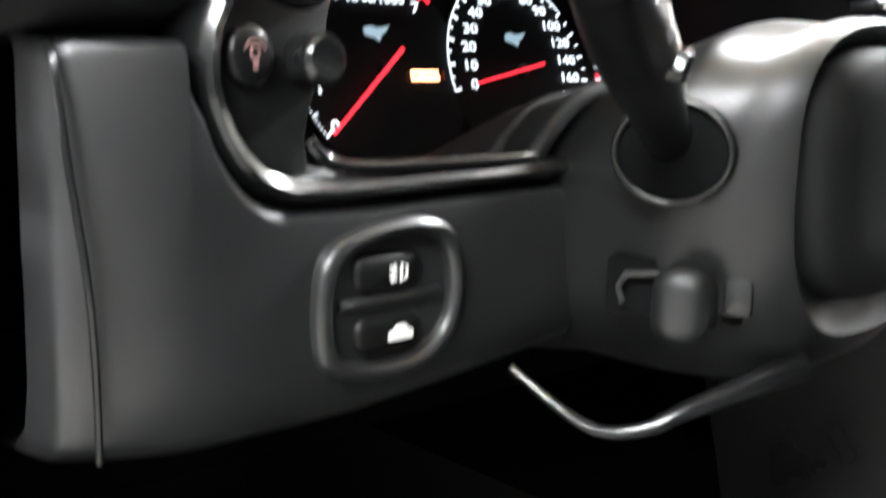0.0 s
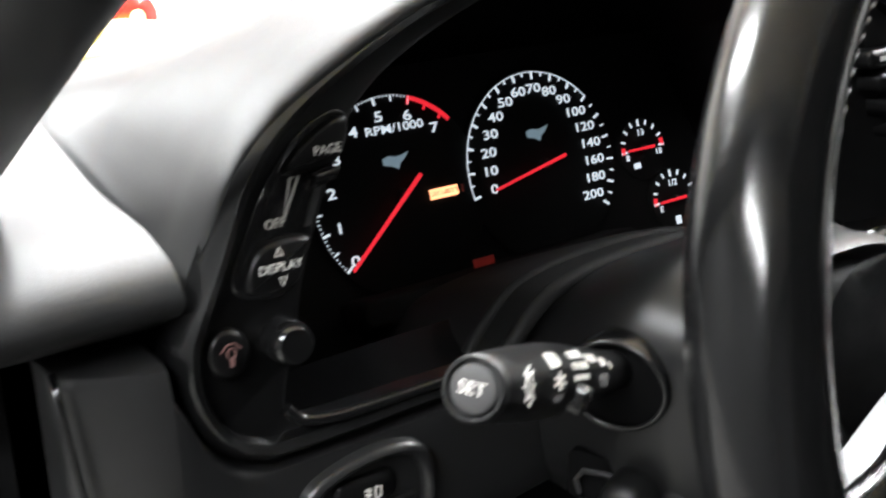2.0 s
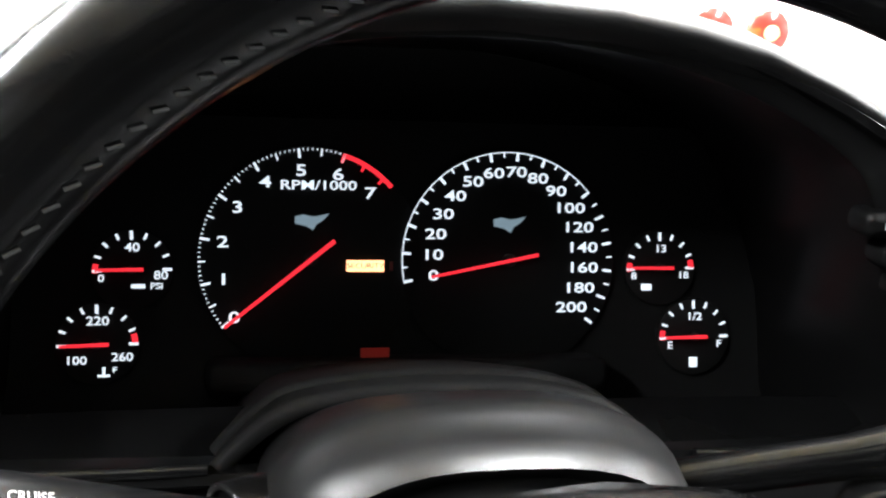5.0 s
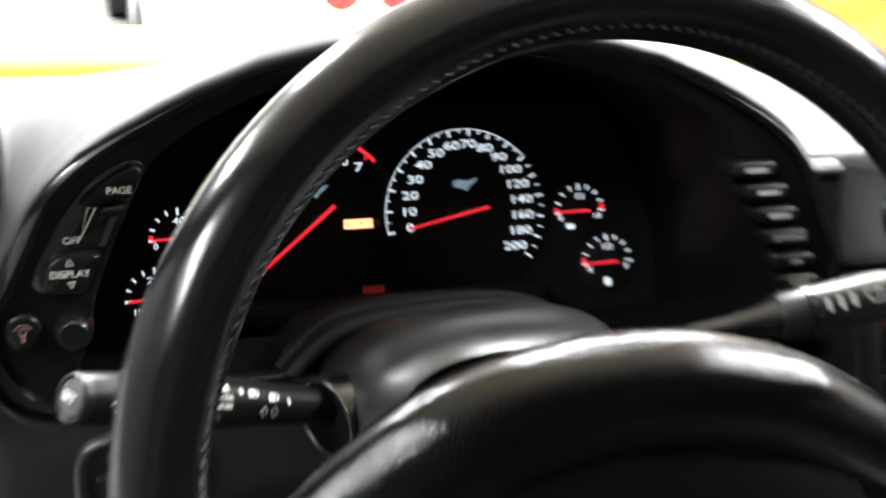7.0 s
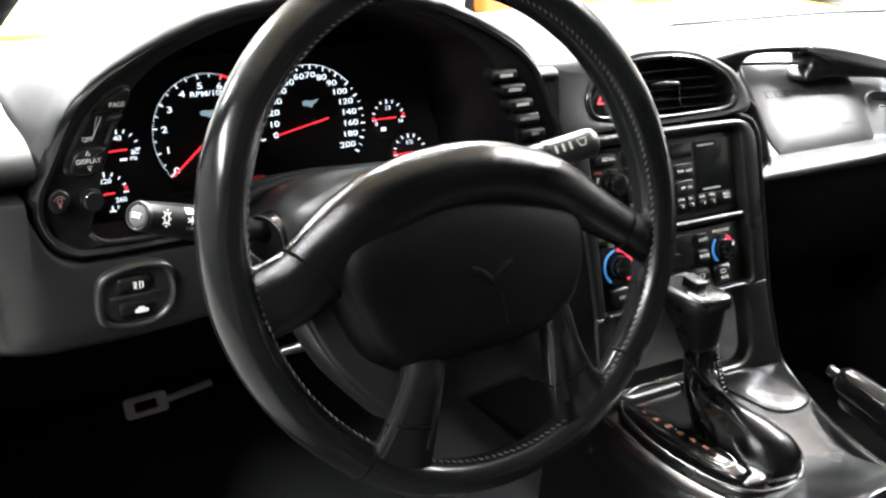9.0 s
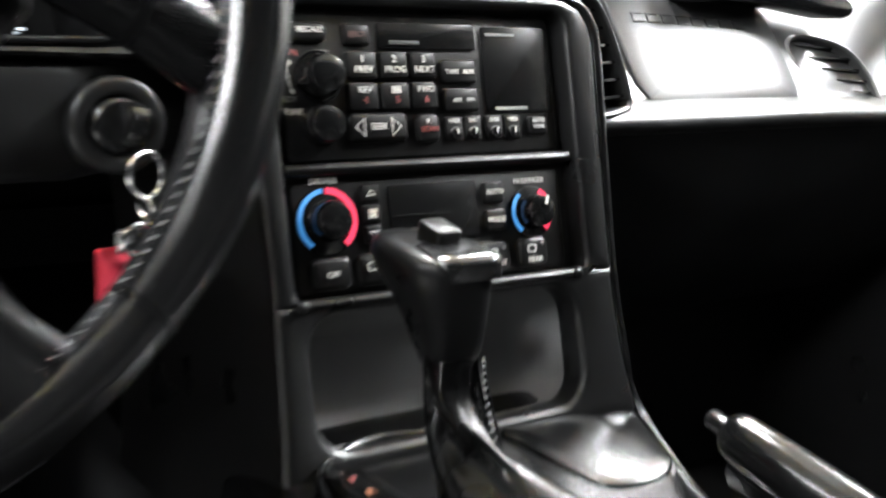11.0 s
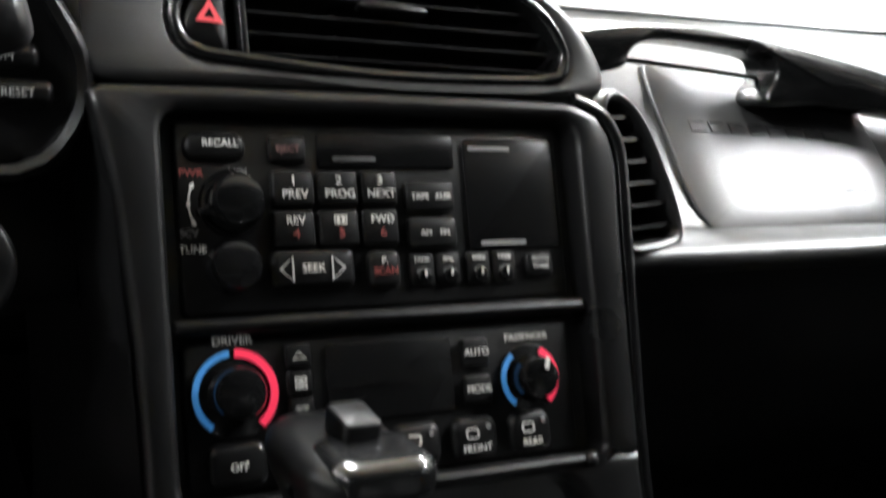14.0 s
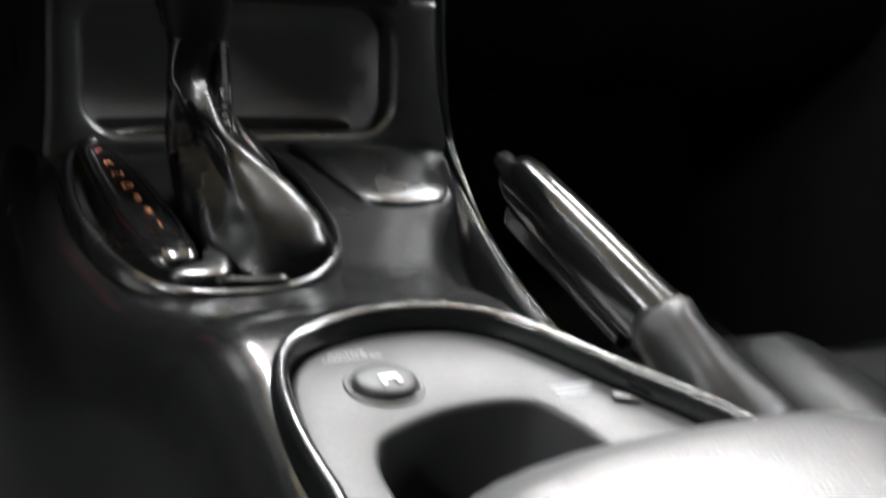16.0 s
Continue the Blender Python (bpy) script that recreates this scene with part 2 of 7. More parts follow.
def letters(text, m, x, y, height, mat, parent, w=0.0004, wide=1.0, align="CENTER", name="lettering", label=""):
    """Writing in the built-in font on the surface m, its middle at (x, y), capitals of that height."""
    curve = bpy.data.curves.new(name, "FONT")
    curve.body, curve.size, curve.align_x, curve.align_y = text, height / 0.7, align, "CENTER"
    curve.extrude, curve.resolution_u = 0.00012, 3
    curve.offset = 0.015 * height if mat is DIGIT else 0.0
    tmp = new("tmp_letters", curve)
    me = bpy.data.meshes.new_from_object(tmp.evaluated_get(bpy.context.evaluated_depsgraph_get()))
    bpy.data.objects.remove(tmp)
    bpy.data.curves.remove(curve)
    bm = bmesh.new()
    bm.from_mesh(me)
    bmesh.ops.remove_doubles(bm, verts=bm.verts[:], dist=2e-6)
    bm.to_mesh(me)
    bm.free()
    me.transform(m @ Matrix.Translation((x, y, w)) @ Matrix.Diagonal((wide, 1, 1, 1)))
    me.materials.clear()
    me.materials.append(mat)
    me.name = name
    ob = new(name, me)
    ob.parent = parent
    if parent.data is None:
        ob.matrix_parent_inverse = parent.matrix_basis.inverted()
    return tagged(ob, label)


def bar(name, m, x0, y0, x1, y1, mat, parent, w=0.0003, thick=0.0004, label=""):
    bm = bmesh.new()
    plate(bm, m, [Vector(p) for p in ((x0, y0), (x1, y0), (x1, y1), (x0, y1))], w - thick, w)
    return part(name, bm, mat, parent, label)


def stroke(name, m, pts, width, mat, parent, w=0.0004, closed=False):
    """A flat line of that width along 2D points."""
    bm = bmesh.new()
    k = len(pts)
    rows = []
    for i, p in enumerate(pts):
        p = Vector(p)
        a = Vector(pts[(i - 1) % k if closed else max(i - 1, 0)])
        b = Vector(pts[(i + 1) % k if closed else min(i + 1, k - 1)])
        t = b - a
        nrm = Vector((-t.y, t.x)).normalized() * width / 2
        rows.append((at(m, p + nrm, w), at(m, p - nrm, w), at(m, p - nrm, w - 0.0005), at(m, p + nrm, w - 0.0005)))
    if closed:
        rows.append(rows[0])
    loft(bm, rows, closed=True, cap0=not closed, cap1=not closed)
    return part(name, bm, mat, parent)


STACK = axes((0, 0, 0.6), (1, 0, 0), (0, 0.343, 1))
DIALS = axes((-0.3633, 0.2006, 0.76), (1, 0, 0), (0, 0.352, 1))
HOOD = axes((-0.363, 0.058, 0.76), (1, 0, 0), (0, 0.1, 1))
WHEEL = axes((-0.3663, -0.1422, 0.7936), (1, 0, 0), (0, math.sin(radians(20.4)), math.cos(radians(20.4))))
AIRBAG = axes((0.27, 0.118, 0.69), (1, 0, 0), (0, 0.9, 1))


def S(x, z):
    return Vector((x, (z - 0.6) * 1.0572))


def H(x, z):
    return Vector((x + 0.363, (z - 0.76) * 1.005))


def D(x, z):
    return Vector((x + 0.3633, (z - 0.76) * 1.06))


# ---- the garage ----
def box(name, lo, hi, mat, label, category, kind="structure"):
    bm = bmesh.new()
    bmesh.ops.create_cube(bm, size=1.0)
    for v in bm.verts:
        v.co = Vector([lo[i] + (v.co[i] + 0.5) * (hi[i] - lo[i]) for i in range(3)])
    return tagged(part(name, bm, mat), label, category, "", kind)


box("ground", (-4.2, -4.2, -0.1), (6.2, 6.2, 0), CONCRETE, "grey concrete garage floor", "floor")
box("wall_north", (-4.2, 6.0, 0), (6.2, 6.2, 3.0), WALLPAINT, "white painted garage wall", "wall")
# South and west walls are unseen, darkened to cut reflections in the cabin.
box("wall_south", (-4.2, -4.2, 0), (6.2, -4.0, 3.0), DARKWALL, "unseen wall darkened to keep reflections from the rear dark", "wall")
box("wall_west", (-4.2, -4.0, 0), (-4.0, 6.0, 3.0), GREYWALL, "unseen wall darkened to cut reflections from the left", "wall")
box("wall_east", (6.0, -4.0, 0), (6.2, 6.0, 3.0), WALLPAINT, "white painted garage wall", "wall")
box("ceiling", (-4.2, -4.2, 3.0), (6.2, 6.2, 3.1), WALLPAINT, "white painted garage ceiling", "ceiling")


def ceiling_light(x, y, length, watts, turn=0.0):
    lamp = thing("ceiling_light", "unseen white twin-tube ceiling light placed for its highlights", "light", (x, y, 3.0), "garage ceiling lights")
    m = pose(x, y, 3.0, 0, 0, turn)
    bm = bmesh.new()
    plate(bm, m @ pose(0, 0, 0, 180), rrect(0, 0, 0.24, length, 0.02), 0.002, 0.05, 0.006)
    part("housing", bm, WALLPAINT, lamp)
    for dx in (-0.06, 0.06):
        bm = bmesh.new()
        tube(bm, [m @ Vector((dx, -length / 2 + 0.05, -0.075)), m @ Vector((dx, length / 2 - 0.05, -0.075))], 0.022, 10)
        part("tube", bm, TUBE, lamp)
    data = bpy.data.lights.new("tube_light", "AREA")
    data.shape, data.size, data.size_y, data.energy, data.color = "RECTANGLE", 0.20, length - 0.1, watts, (0.96, 0.985, 1.0)
    glow = new("tube_light", data)
    glow.parent = lamp
    glow.matrix_parent_inverse = lamp.matrix_basis.inverted()
    glow.matrix_basis = m @ Matrix.Translation((0, 0, -0.11))


# Fixtures are unseen; the last two brighten the passenger panel and knee panel.
for lx, ly, watts in ((-2.9, 1.9, 450), (-1.5, 2.7, 430), (0.4, 2.0, 450), (2.2, 2.7, 430), (2.7, 0.0, 470), (-2.8, -1.15, 230)):
    ceiling_light(lx, ly, 2.2, watts)


# ---- dashboard ----
dash = thing("dashboard", "black soft-vinyl sports car dashboard with twin cowls", "dashboard", (0, 0.1, 0.6))

# Outline of the driver's cowl (x, z), counter-clockwise from the bottom left corner.
left = [(-0.556, 0.7255), (-0.582, 0.728), (-0.598, 0.742), (-0.606, 0.762), (-0.604, 0.782), (-0.596, 0.797), (-0.586, 0.817), (-0.575, 0.838),
        (-0.556, 0.857), (-0.530, 0.873), (-0.500, 0.888), (-0.462, 0.902), (-0.412, 0.911)]
right = [(-0.726 - x, z) for x, z in left]
cowl = left[::-1] + [(-0.50, 0.7265), (-0.43, 0.727), (-0.363, 0.727), (-0.296, 0.727), (-0.226, 0.7265)]
cowl = [(-0.363, 0.914)] + cowl + right
COWL = spline([H(x, z) for x, z in cowl], 5)
left = [(-0.555, 0.7355), (-0.5625, 0.740), (-0.5615, 0.752), (-0.5545, 0.770), (-0.5506, 0.788), (-0.541, 0.812), (-0.530, 0.836), (-0.519, 0.853),
        (-0.494, 0.870), (-0.455, 0.886), (-0.410, 0.896)]
right = [(-0.726 - x, z) for x, z in left]
opening = [(-0.363, 0.899)] + left[::-1] + [(-0.50, 0.7345), (-0.43, 0.734), (-0.363, 0.734), (-0.296, 0.734), (-0.226, 0.7345)] + right
OPENING = spline([H(x, z) for x, z in opening], 5)
N = 168
mid = H(-0.363, 0.80)
o, i = polar(COWL, mid, N), polar(OPENING, mid, N)
bm = bmesh.new()
loft(bm, [[at(HOOD, p, -0.06) for p in offset(o, -0.009)], [at(HOOD, p, -0.035) for p in offset(o, -0.003)], [at(HOOD, p, -0.018) for p in offset(o, 0.0015)], [at(HOOD, p, -0.006) for p in offset(o, 0.001)],
          [at(HOOD, p, 0.001) for p in offset(o, -0.0015)], [at(HOOD, p, 0.004) for p in offset(o, -0.0045)], [at(HOOD, p, 0.002) for p in offset(o, -0.008)],
          [at(HOOD, p, -0.003) for p in offset(o, -0.0095)]])
part("cowl_rim", bm, SATIN, dash, "padded black vinyl cowl edge with stitched seam")
bm = bmesh.new()
deep = [Vector((p.x * 0.985, 0.02 + (p.y - 0.02) * 0.97 - (0.028 if p.y < 0.0 else 0.0))) for p in i]
deeper = [Vector((p.x * 0.985, 0.02 + (p.y - 0.02) * (0.97 if p.y < 0.02 else 0.86) - (0.062 if p.y < 0.0 else 0.0))) for p in i]
loft(bm, [[at(HOOD, p, -0.0035) for p in offset(o, -0.0085)], [at(HOOD, p, -0.004) for p in offset(i, 0.003)], [at(HOOD, p, -0.0055) for p in offset(i, 0.0008)],
          [at(HOOD, p, -0.010) for p in i], [at(HOOD, p, -0.09) for p in deep], [at(HOOD, p, -0.175) for p in deeper]])
part("cowl_lining", bm, FASCIA, dash, "satin black binnacle lining")


def cowl_top(x):
    """Height of the cowl's upper edge, or None beside it."""
    best = None
    for p, q in zip(COWL, COWL[1:] + COWL[:1]):
        for a, b in ((p, q), (q, p)):
            if a.x <= x + 0.363 <= b.x and b.x > a.x:
                z = 0.76 + (a.y + (b.y - a.y) * (x + 0.363 - a.x) / (b.x - a.x)) / 1.005
                best = z if best is None else max(best, z)
    return best


def rear_edge(x):
    """Where the dash top meets the windscreen."""
    return 0.285 - 0.05 * abs(x + 0.05) ** 2, 0.858 - 0.014 * min(1.0, max(0.0, (-0.43 - x) / 0.12)) - 0.020 * min(1.0, max(0.0, (x + 0.30) / 0.15)) + 0.006 * min(1.0, max(0.0, (x + 0.10) / 0.12))


def pad_profile(x):
    yb, zb = rear_edge(x)
    z = cowl_top(x)
    if z is not None and x > -0.160:
        z = max(z, 0.830)
    if z is not None and -0.600 < x < -0.126:
        pts = [(0.075, z - 0.012), (0.068, z - 0.006), (0.066, z - 0.001), (0.072, z + 0.0025), (0.085, z + 0.004), (0.10, z + 0.003)]
        z0 = z + 0.003
    elif x <= -0.600:
        pts = [(0.240, 0.770), (0.098, 0.779), (0.070, 0.787), (0.058, 0.797), (0.066, 0.8075), (0.09, 0.815)]
        z0 = 0.815
    else:
        s = min(1.0, max(0.0, (x + 0.108) / 0.04)) * min(1.0, max(0.0, (0.126 - x) / 0.05))
        s = s * s * (3 - 2 * s)
        top = 0.832 if x < 0 else 0.790 + 0.040 * s
        b = 0.040 * min(1.0, max(0.0, (x + 0.1255) / 0.002))
        pts = [(0.075 + b, 0.766), (0.0615 + b, 0.7665), (0.0585 + b, 0.771), (0.0585 + b + 0.343 * (top - 0.012 - 0.771), top - 0.012), (0.079 + 0.6 * b, top - 0.0025), (0.10 + 0.2 * b, top + 0.001)]
        z0 = top + 0.001
    for k in range(1, 6):
        t = k / 5
        e = t * t * (3 - 2 * t)
        pts.append((0.10 + (yb - 0.10) * t, z0 + (zb - z0) * e))
    pts += [(yb + 0.006, zb - 0.004), (yb + 0.008, zb - 0.04)]
    return pts


xs = [-0.70, -0.66, -0.63, -0.612, -0.6005, -0.5995, -0.594, -0.588, -0.58, -0.57, -0.555, -0.54, -0.52, -0.50, -0.47, -0.44, -0.41, -0.363, -0.316, -0.286, -0.256, -0.226, -0.206, -0.186, -0.171, -0.156, -0.146, -0.138,
      -0.132, -0.127, -0.1255, -0.118, -0.1106, -0.1085, -0.10, -0.09, -0.07, -0.04, 0.0, 0.04, 0.08, 0.10, 0.115, 0.13, 0.1326, 0.14, 0.15]
bm = bmesh.new()
loft(bm, [[Vector((x, y, z)) for y, z in spline([Vector(p) for p in pad_profile(x)], 3, False)] for x in xs], closed=False)
part("top_pad", bm, PAD, dash, "black grained vinyl dash top", 50)


# Passenger side: a lip, the sloping airbag panel and a cowl above it.
def passenger_profile(x):
    far = max(0.0, x - 0.45)
    back = far * far * 0.9
    y, z = 0.118 - back, 0.69
    return [(y - 0.02, 0.665), (y - 0.034, 0.669), (y - 0.040, 0.676), (y - 0.037, 0.683), (y - 0.024, 0.687), (y - 0.006, 0.689), (y, 0.693),
            (y + 0.04, 0.734), (y + 0.078, 0.777), (y + 0.105, 0.80), (y + 0.135, 0.815), (0.255 - back, 0.821), (0.275 - back, 0.822), (0.28 - back, 0.79)]


bm = bmesh.new()
loft(bm, [[Vector((x, y, z)) for y, z in spline([Vector(p) for p in passenger_profile(x)], 3, False)] for x in (0.128, 0.15, 0.17, 0.20, 0.25, 0.30, 0.36, 0.42, 0.46, 0.50, 0.54, 0.58, 0.63, 0.68, 0.72)], closed=False)
part("passenger_pad", bm, LITVINYL, dash, "black vinyl passenger dash lip and shelf", 50)
bm = bmesh.new()
ab = [(-0.004, -0.006), (0.06, -0.007), (0.12, -0.008), (0.152, -0.008), (0.162, -0.002), (0.166, 0.03), (0.166, 0.07), (0.160, 0.112), (0.142, 0.128), (0.07, 0.131), (0.0, 0.128), (-0.014, 0.116), (-0.017, 0.06), (-0.019, 0.02), (-0.014, 0.0)]
plate(bm, AIRBAG, spline([Vector(p) for p in ab], 4), -0.004, 0.0040, 0.0018, 0.0012)
airbag = part("airbag_cover", bm, LITVINYL, dash, "black vinyl passenger airbag cover")
for k in range(8):
    u = 0.003 + 0.0163 * k
    v = 0.0685 - 0.0055 * k / 7
    stroke("embossed_mark", AIRBAG, [(u, v), (u + 0.0125, v)], 0.0011, RECESS, airbag, 0.0058)
    stroke("embossed_mark", AIRBAG, [(u, v + 0.0078), (u + 0.0125, v + 0.0078)], 0.0011, RECESS, airbag, 0.0058)
    stroke("embossed_mark", AIRBAG, [(u + 0.0008, v), (u + 0.0008, v + 0.0078)], 0.0011, RECESS, airbag, 0.0058)
letters("AIRBAG", AIRBAG, 0.124, 0.0215, 0.0040, BANNERGREY, airbag, 0.0056, 1.2)

# Passenger cowl: an arched bar over the panel with a gap below it.
ARCH = axes((0.27, 0.152, 0.79), (1, 0, 0), (0, 0.12, 1))
hoop = spline([Vector((x - 0.27, z - 0.79)) for x, z in ((0.1715, 0.8015), (0.195, 0.8072), (0.231, 0.8108), (0.267, 0.8108), (0.312, 0.808), (0.362, 0.8022), (0.41, 0.793), (0.46, 0.781), (0.505, 0.767), (0.50, 0.752), (0.45, 0.758), (0.40, 0.762), (0.365, 0.764), (0.338, 0.762), (0.3235, 0.764), (0.3255, 0.774),
                                                          (0.331, 0.782), (0.3305, 0.791), (0.319, 0.7965), (0.267, 0.8012), (0.233, 0.801), (0.2186, 0.7965), (0.212, 0.790), (0.2095, 0.7835), (0.196, 0.780), (0.183, 0.7785), (0.177, 0.788))], 4)
if sum(p.x * q.y - q.x * p.y for p, q in zip(hoop, hoop[1:] + hoop[:1])) < 0:
    hoop = hoop[::-1]


def swept(p, w):
    """The hoop bends back towards the door."""
    far = max(0.0, p.x - 0.06)
    return at(ARCH, p, w + 0.55 * far * far)


bm = bmesh.new()
loft(bm, [[swept(p, -0.030) for p in hoop], [swept(p, -0.004) for p in hoop], [swept(p, 0.0) for p in offset(hoop, -0.0012)], [swept(p, 0.0015) for p in offset(hoop, -0.003)]], cap0=True, cap1=True)
part("passenger_cowl", bm, SATIN, dash, "arched black passenger cowl", 60)
bm = bmesh.new()
tube(bm, spline([Vector(p) for p in ((0.200, 0.168, 0.7885), (0.2245, 0.170, 0.7872), (0.283, 0.170, 0.7838), (0.355, 0.170, 0.7782))], 4, False), 0.0017, 8)
part("cowl_seam", bm, RECESS, dash)


def side_vent(m, pts, slats, v0, dv, mat, parent, tilt=0.004):
    """A curved air outlet: a raised rim, a dark box and slats across it."""
    c = sum(pts, Vector((0, 0))) / len(pts)
    bm = bmesh.new()
    frame_plate(bm, m, offset(pts, 0.005), pts, -0.010, 0.006, c, 0.0025, 64, -0.03)
    vent = part("air_vent", bm, mat, parent, "black slatted air vent")
    bm = bmesh.new()
    plate(bm, m, offset(pts, 0.001), -0.032, -0.022)
    part("vent_back", bm, RECESS, vent)
    for k in range(slats):
        v = v0 + dv * k
        cross = []
        for p, q in zip(pts, pts[1:] + pts[:1]):
            if (p.y - v) * (q.y - v) < 0:
                cross.append(p.x + (q.x - p.x) * (v - p.y) / (q.y - p.y))
        if len(cross) < 2:
            continue
        a, b = min(cross) - 0.001, max(cross) + 0.001
        bm = bmesh.new()
        n = 6
        loft(bm, [[at(m, (a + (b - a) * j / n, v + 0.0009), 0.001), at(m, (a + (b - a) * j / n, v - 0.0009), 0.001),
                   at(m, (a + (b - a) * j / n, v - 0.0009 - tilt), -0.018), at(m, (a + (b - a) * j / n, v + 0.0004 - tilt), -0.018)] for j in range(n + 1)], cap0=True, cap1=True)
        part("slat", bm, SATIN, vent)
    return vent


SIDE = axes((0.180, 0.092, 0.725), (1, 0.35, 0), (0.10, 0.30, 1))
side_vent(SIDE, spline([Vector(p) for p in ((0.026, -0.038), (0.031, -0.030), (0.022, -0.004), (0.006, 0.026), (-0.010, 0.040), (-0.024, 0.041), (-0.028, 0.02), (-0.024, -0.015), (-0.018, -0.038))], 4), 6, -0.03, 0.0125, LITVINYL, dash)
SIDE2 = axes((0.486, 0.128, 0.702), (1, -0.25, 0), (0, 0.75, 1))
side_vent(SIDE2, spline([Vector(p) for p in ((0.022, -0.034), (0.042, -0.026), (0.040, 0.0), (0.022, 0.026), (-0.01, 0.036), (-0.032, 0.034), (-0.036, 0.02), (-0.024, -0.005), (-0.008, -0.032))], 4), 6, -0.024, 0.011, LITVINYL, dash)

# Centre vent with its hazard button, in the face of the dash above the radio.
VENT = spline([S(x, z) for x, z in ((0.1003, 0.7765), (0.1076, 0.785), (0.1065, 0.795), (0.0943, 0.8104), (0.0644, 0.8243), (0.03, 0.8305), (-0.0094, 0.8316), (-0.046, 0.8277), (-0.068, 0.821), (-0.0815, 0.8115), (-0.088, 0.7987), (-0.0855, 0.787), (-0.078, 0.7815), (-0.0611, 0.7795), (0.0025, 0.7748), (0.06, 0.7745))][::1], 5)
if sum(p.x * q.y - q.x * p.y for p, q in zip(VENT, VENT[1:] + VENT[:1])) < 0:
    VENT = VENT[::-1]
vc = S(0.005, 0.80)
bm = bmesh.new()
hump = [S(x, z) for x, z in ((-0.119, 0.769), (-0.05, 0.7685), (0.03, 0.7685), (0.09, 0.7685), (0.124, 0.769), (0.131, 0.776), (0.129, 0.788), (0.120, 0.803), (0.104, 0.817), (0.072, 0.8300), (0.03, 0.8370), (-0.01, 0.8390), (-0.05, 0.8390), (-0.085, 0.8380), (-0.120, 0.8370), (-0.150, 0.8365), (-0.158, 0.8320), (-0.151, 0.822), (-0.143, 0.805), (-0.135, 0.789), (-0.128, 0.776))]
frame_plate(bm, STACK, spline(hump, 5), offset(VENT, 0.001), -0.030, 0.0030, vc, 0.0048, 140, -0.02)
part("vent_surround", bm, LITVINYL, dash, "smooth black vinyl face round the vent", 60)
bm = bmesh.new()
shell = []
for dy, up, grow in ((0.0, 0.0, 1.0), (0.012, 0.0006, 1.0), (0.03, 0.0015, 0.998), (0.07, 0.002, 0.985), (0.12, 0.001, 0.96), (0.18, -0.002, 0.92)):
    ring = []
    for p in spline(hump, 5):
        q = at(STACK, p, -0.0020)
        f = min(1.0, max(0.0, (q.z - 0.775) / 0.055))
        ring.append(Vector((0.009 + (q.x - 0.009) * grow, q.y + dy, q.z + up * f - (0.0 if f > 0 else 0.25 * dy))))
    shell.append(ring)
loft(bm, shell)
part("vent_hood", bm, PAD, dash, "smooth black vinyl hump over the vent", 60)
bm = bmesh.new()
frame_plate(bm, STACK, offset(VENT, 0.003), offset(VENT, -0.0035), -0.008, 0.0045, vc, 0.0028, 120, -0.03)
vent = part("centre_vent", bm, SATIN, dash, "wide black centre air vent")
bm = bmesh.new()
plate(bm, STACK, offset(VENT, -0.001), -0.034, -0.022)
part("vent_back", bm, RECESS, vent)
for zl, zr, x1 in ((0.8195, 0.818, 0.068), (0.8108, 0.8084, 0.0895), (0.8015, 0.7988, 0.098), (0.7924, 0.7898, 0.1015), (0.7835, 0.781, 0.100)):
    bm = bmesh.new()
    rows = []
    for j in range(7):
        x = -0.0545 + (x1 + 0.0545) * j / 6
        z = zl + (zr - zl) * j / 6
        p = S(x, z)
        rows.append([at(STACK, p + Vector((0, 0.0005)), -0.002), at(STACK, p - Vector((0, 0.0005)), -0.002), at(STACK, p - Vector((0, 0.005)), -0.02), at(STACK, p - Vector((0, 0.0035)), -0.02)])
    loft(bm, rows, cap0=True, cap1=True)
    part("slat", bm, SATIN, vent)
for x in (-0.008, 0.047):
    bm = bmesh.new()
    plate(bm, STACK, [S(x - 0.0008, 0.776), S(x + 0.0008, 0.776), S(x + 0.0008, 0.826), S(x - 0.0008, 0.826)], -0.030, -0.015)
    part("vane", bm, SATIN, vent)
bm = bmesh.new()
plate(bm, STACK, spline([S(0.0, 0.8045), S(0.0155, 0.804), S(0.031, 0.803), S(0.0312, 0.8065), S(0.0155, 0.8085), S(0.0, 0.808)], 3), -0.004, 0.004, 0.0015)
part("vane_tab", bm, KEYCAP, vent)
bm = bmesh.new()
plate(bm, STACK, [S(-0.0590, 0.7795), S(-0.0550, 0.7795), S(-0.0562, 0.8235), S(-0.0602, 0.8225)], -0.02, 0.0030, 0.0012)
part("divider", bm, GLOSS, vent)
bm = bmesh.new()
plate(bm, STACK, spline([S(-0.0645, 0.783), S(-0.0645, 0.80), S(-0.0645, 0.8165), S(-0.073, 0.811), S(-0.0808, 0.802), S(-0.0838, 0.7925), S(-0.081, 0.786), S(-0.073, 0.7835)], 4), -0.02, 0.0020, 0.0022, 0.0012)
hz = part("hazard_button", bm, KEYCAP, vent, "black hazard warning button with red triangle")
tri = [S(-0.0788, 0.7942), S(-0.0668, 0.7935), S(-0.0723, 0.8035)]
bm = bmesh.new()
inner = [sum(tri, Vector((0, 0))) / 3 + (p - sum(tri, Vector((0, 0))) / 3) * 0.42 for p in tri]
loft(bm, [[at(STACK, p, 0.0036) for p in tri], [at(STACK, p, 0.0038) for p in tri], [at(STACK, p, 0.0038) for p in inner], [at(STACK, p, 0.0036) for p in inner]])
part("hazard_triangle", bm, HAZARDRED, hz)

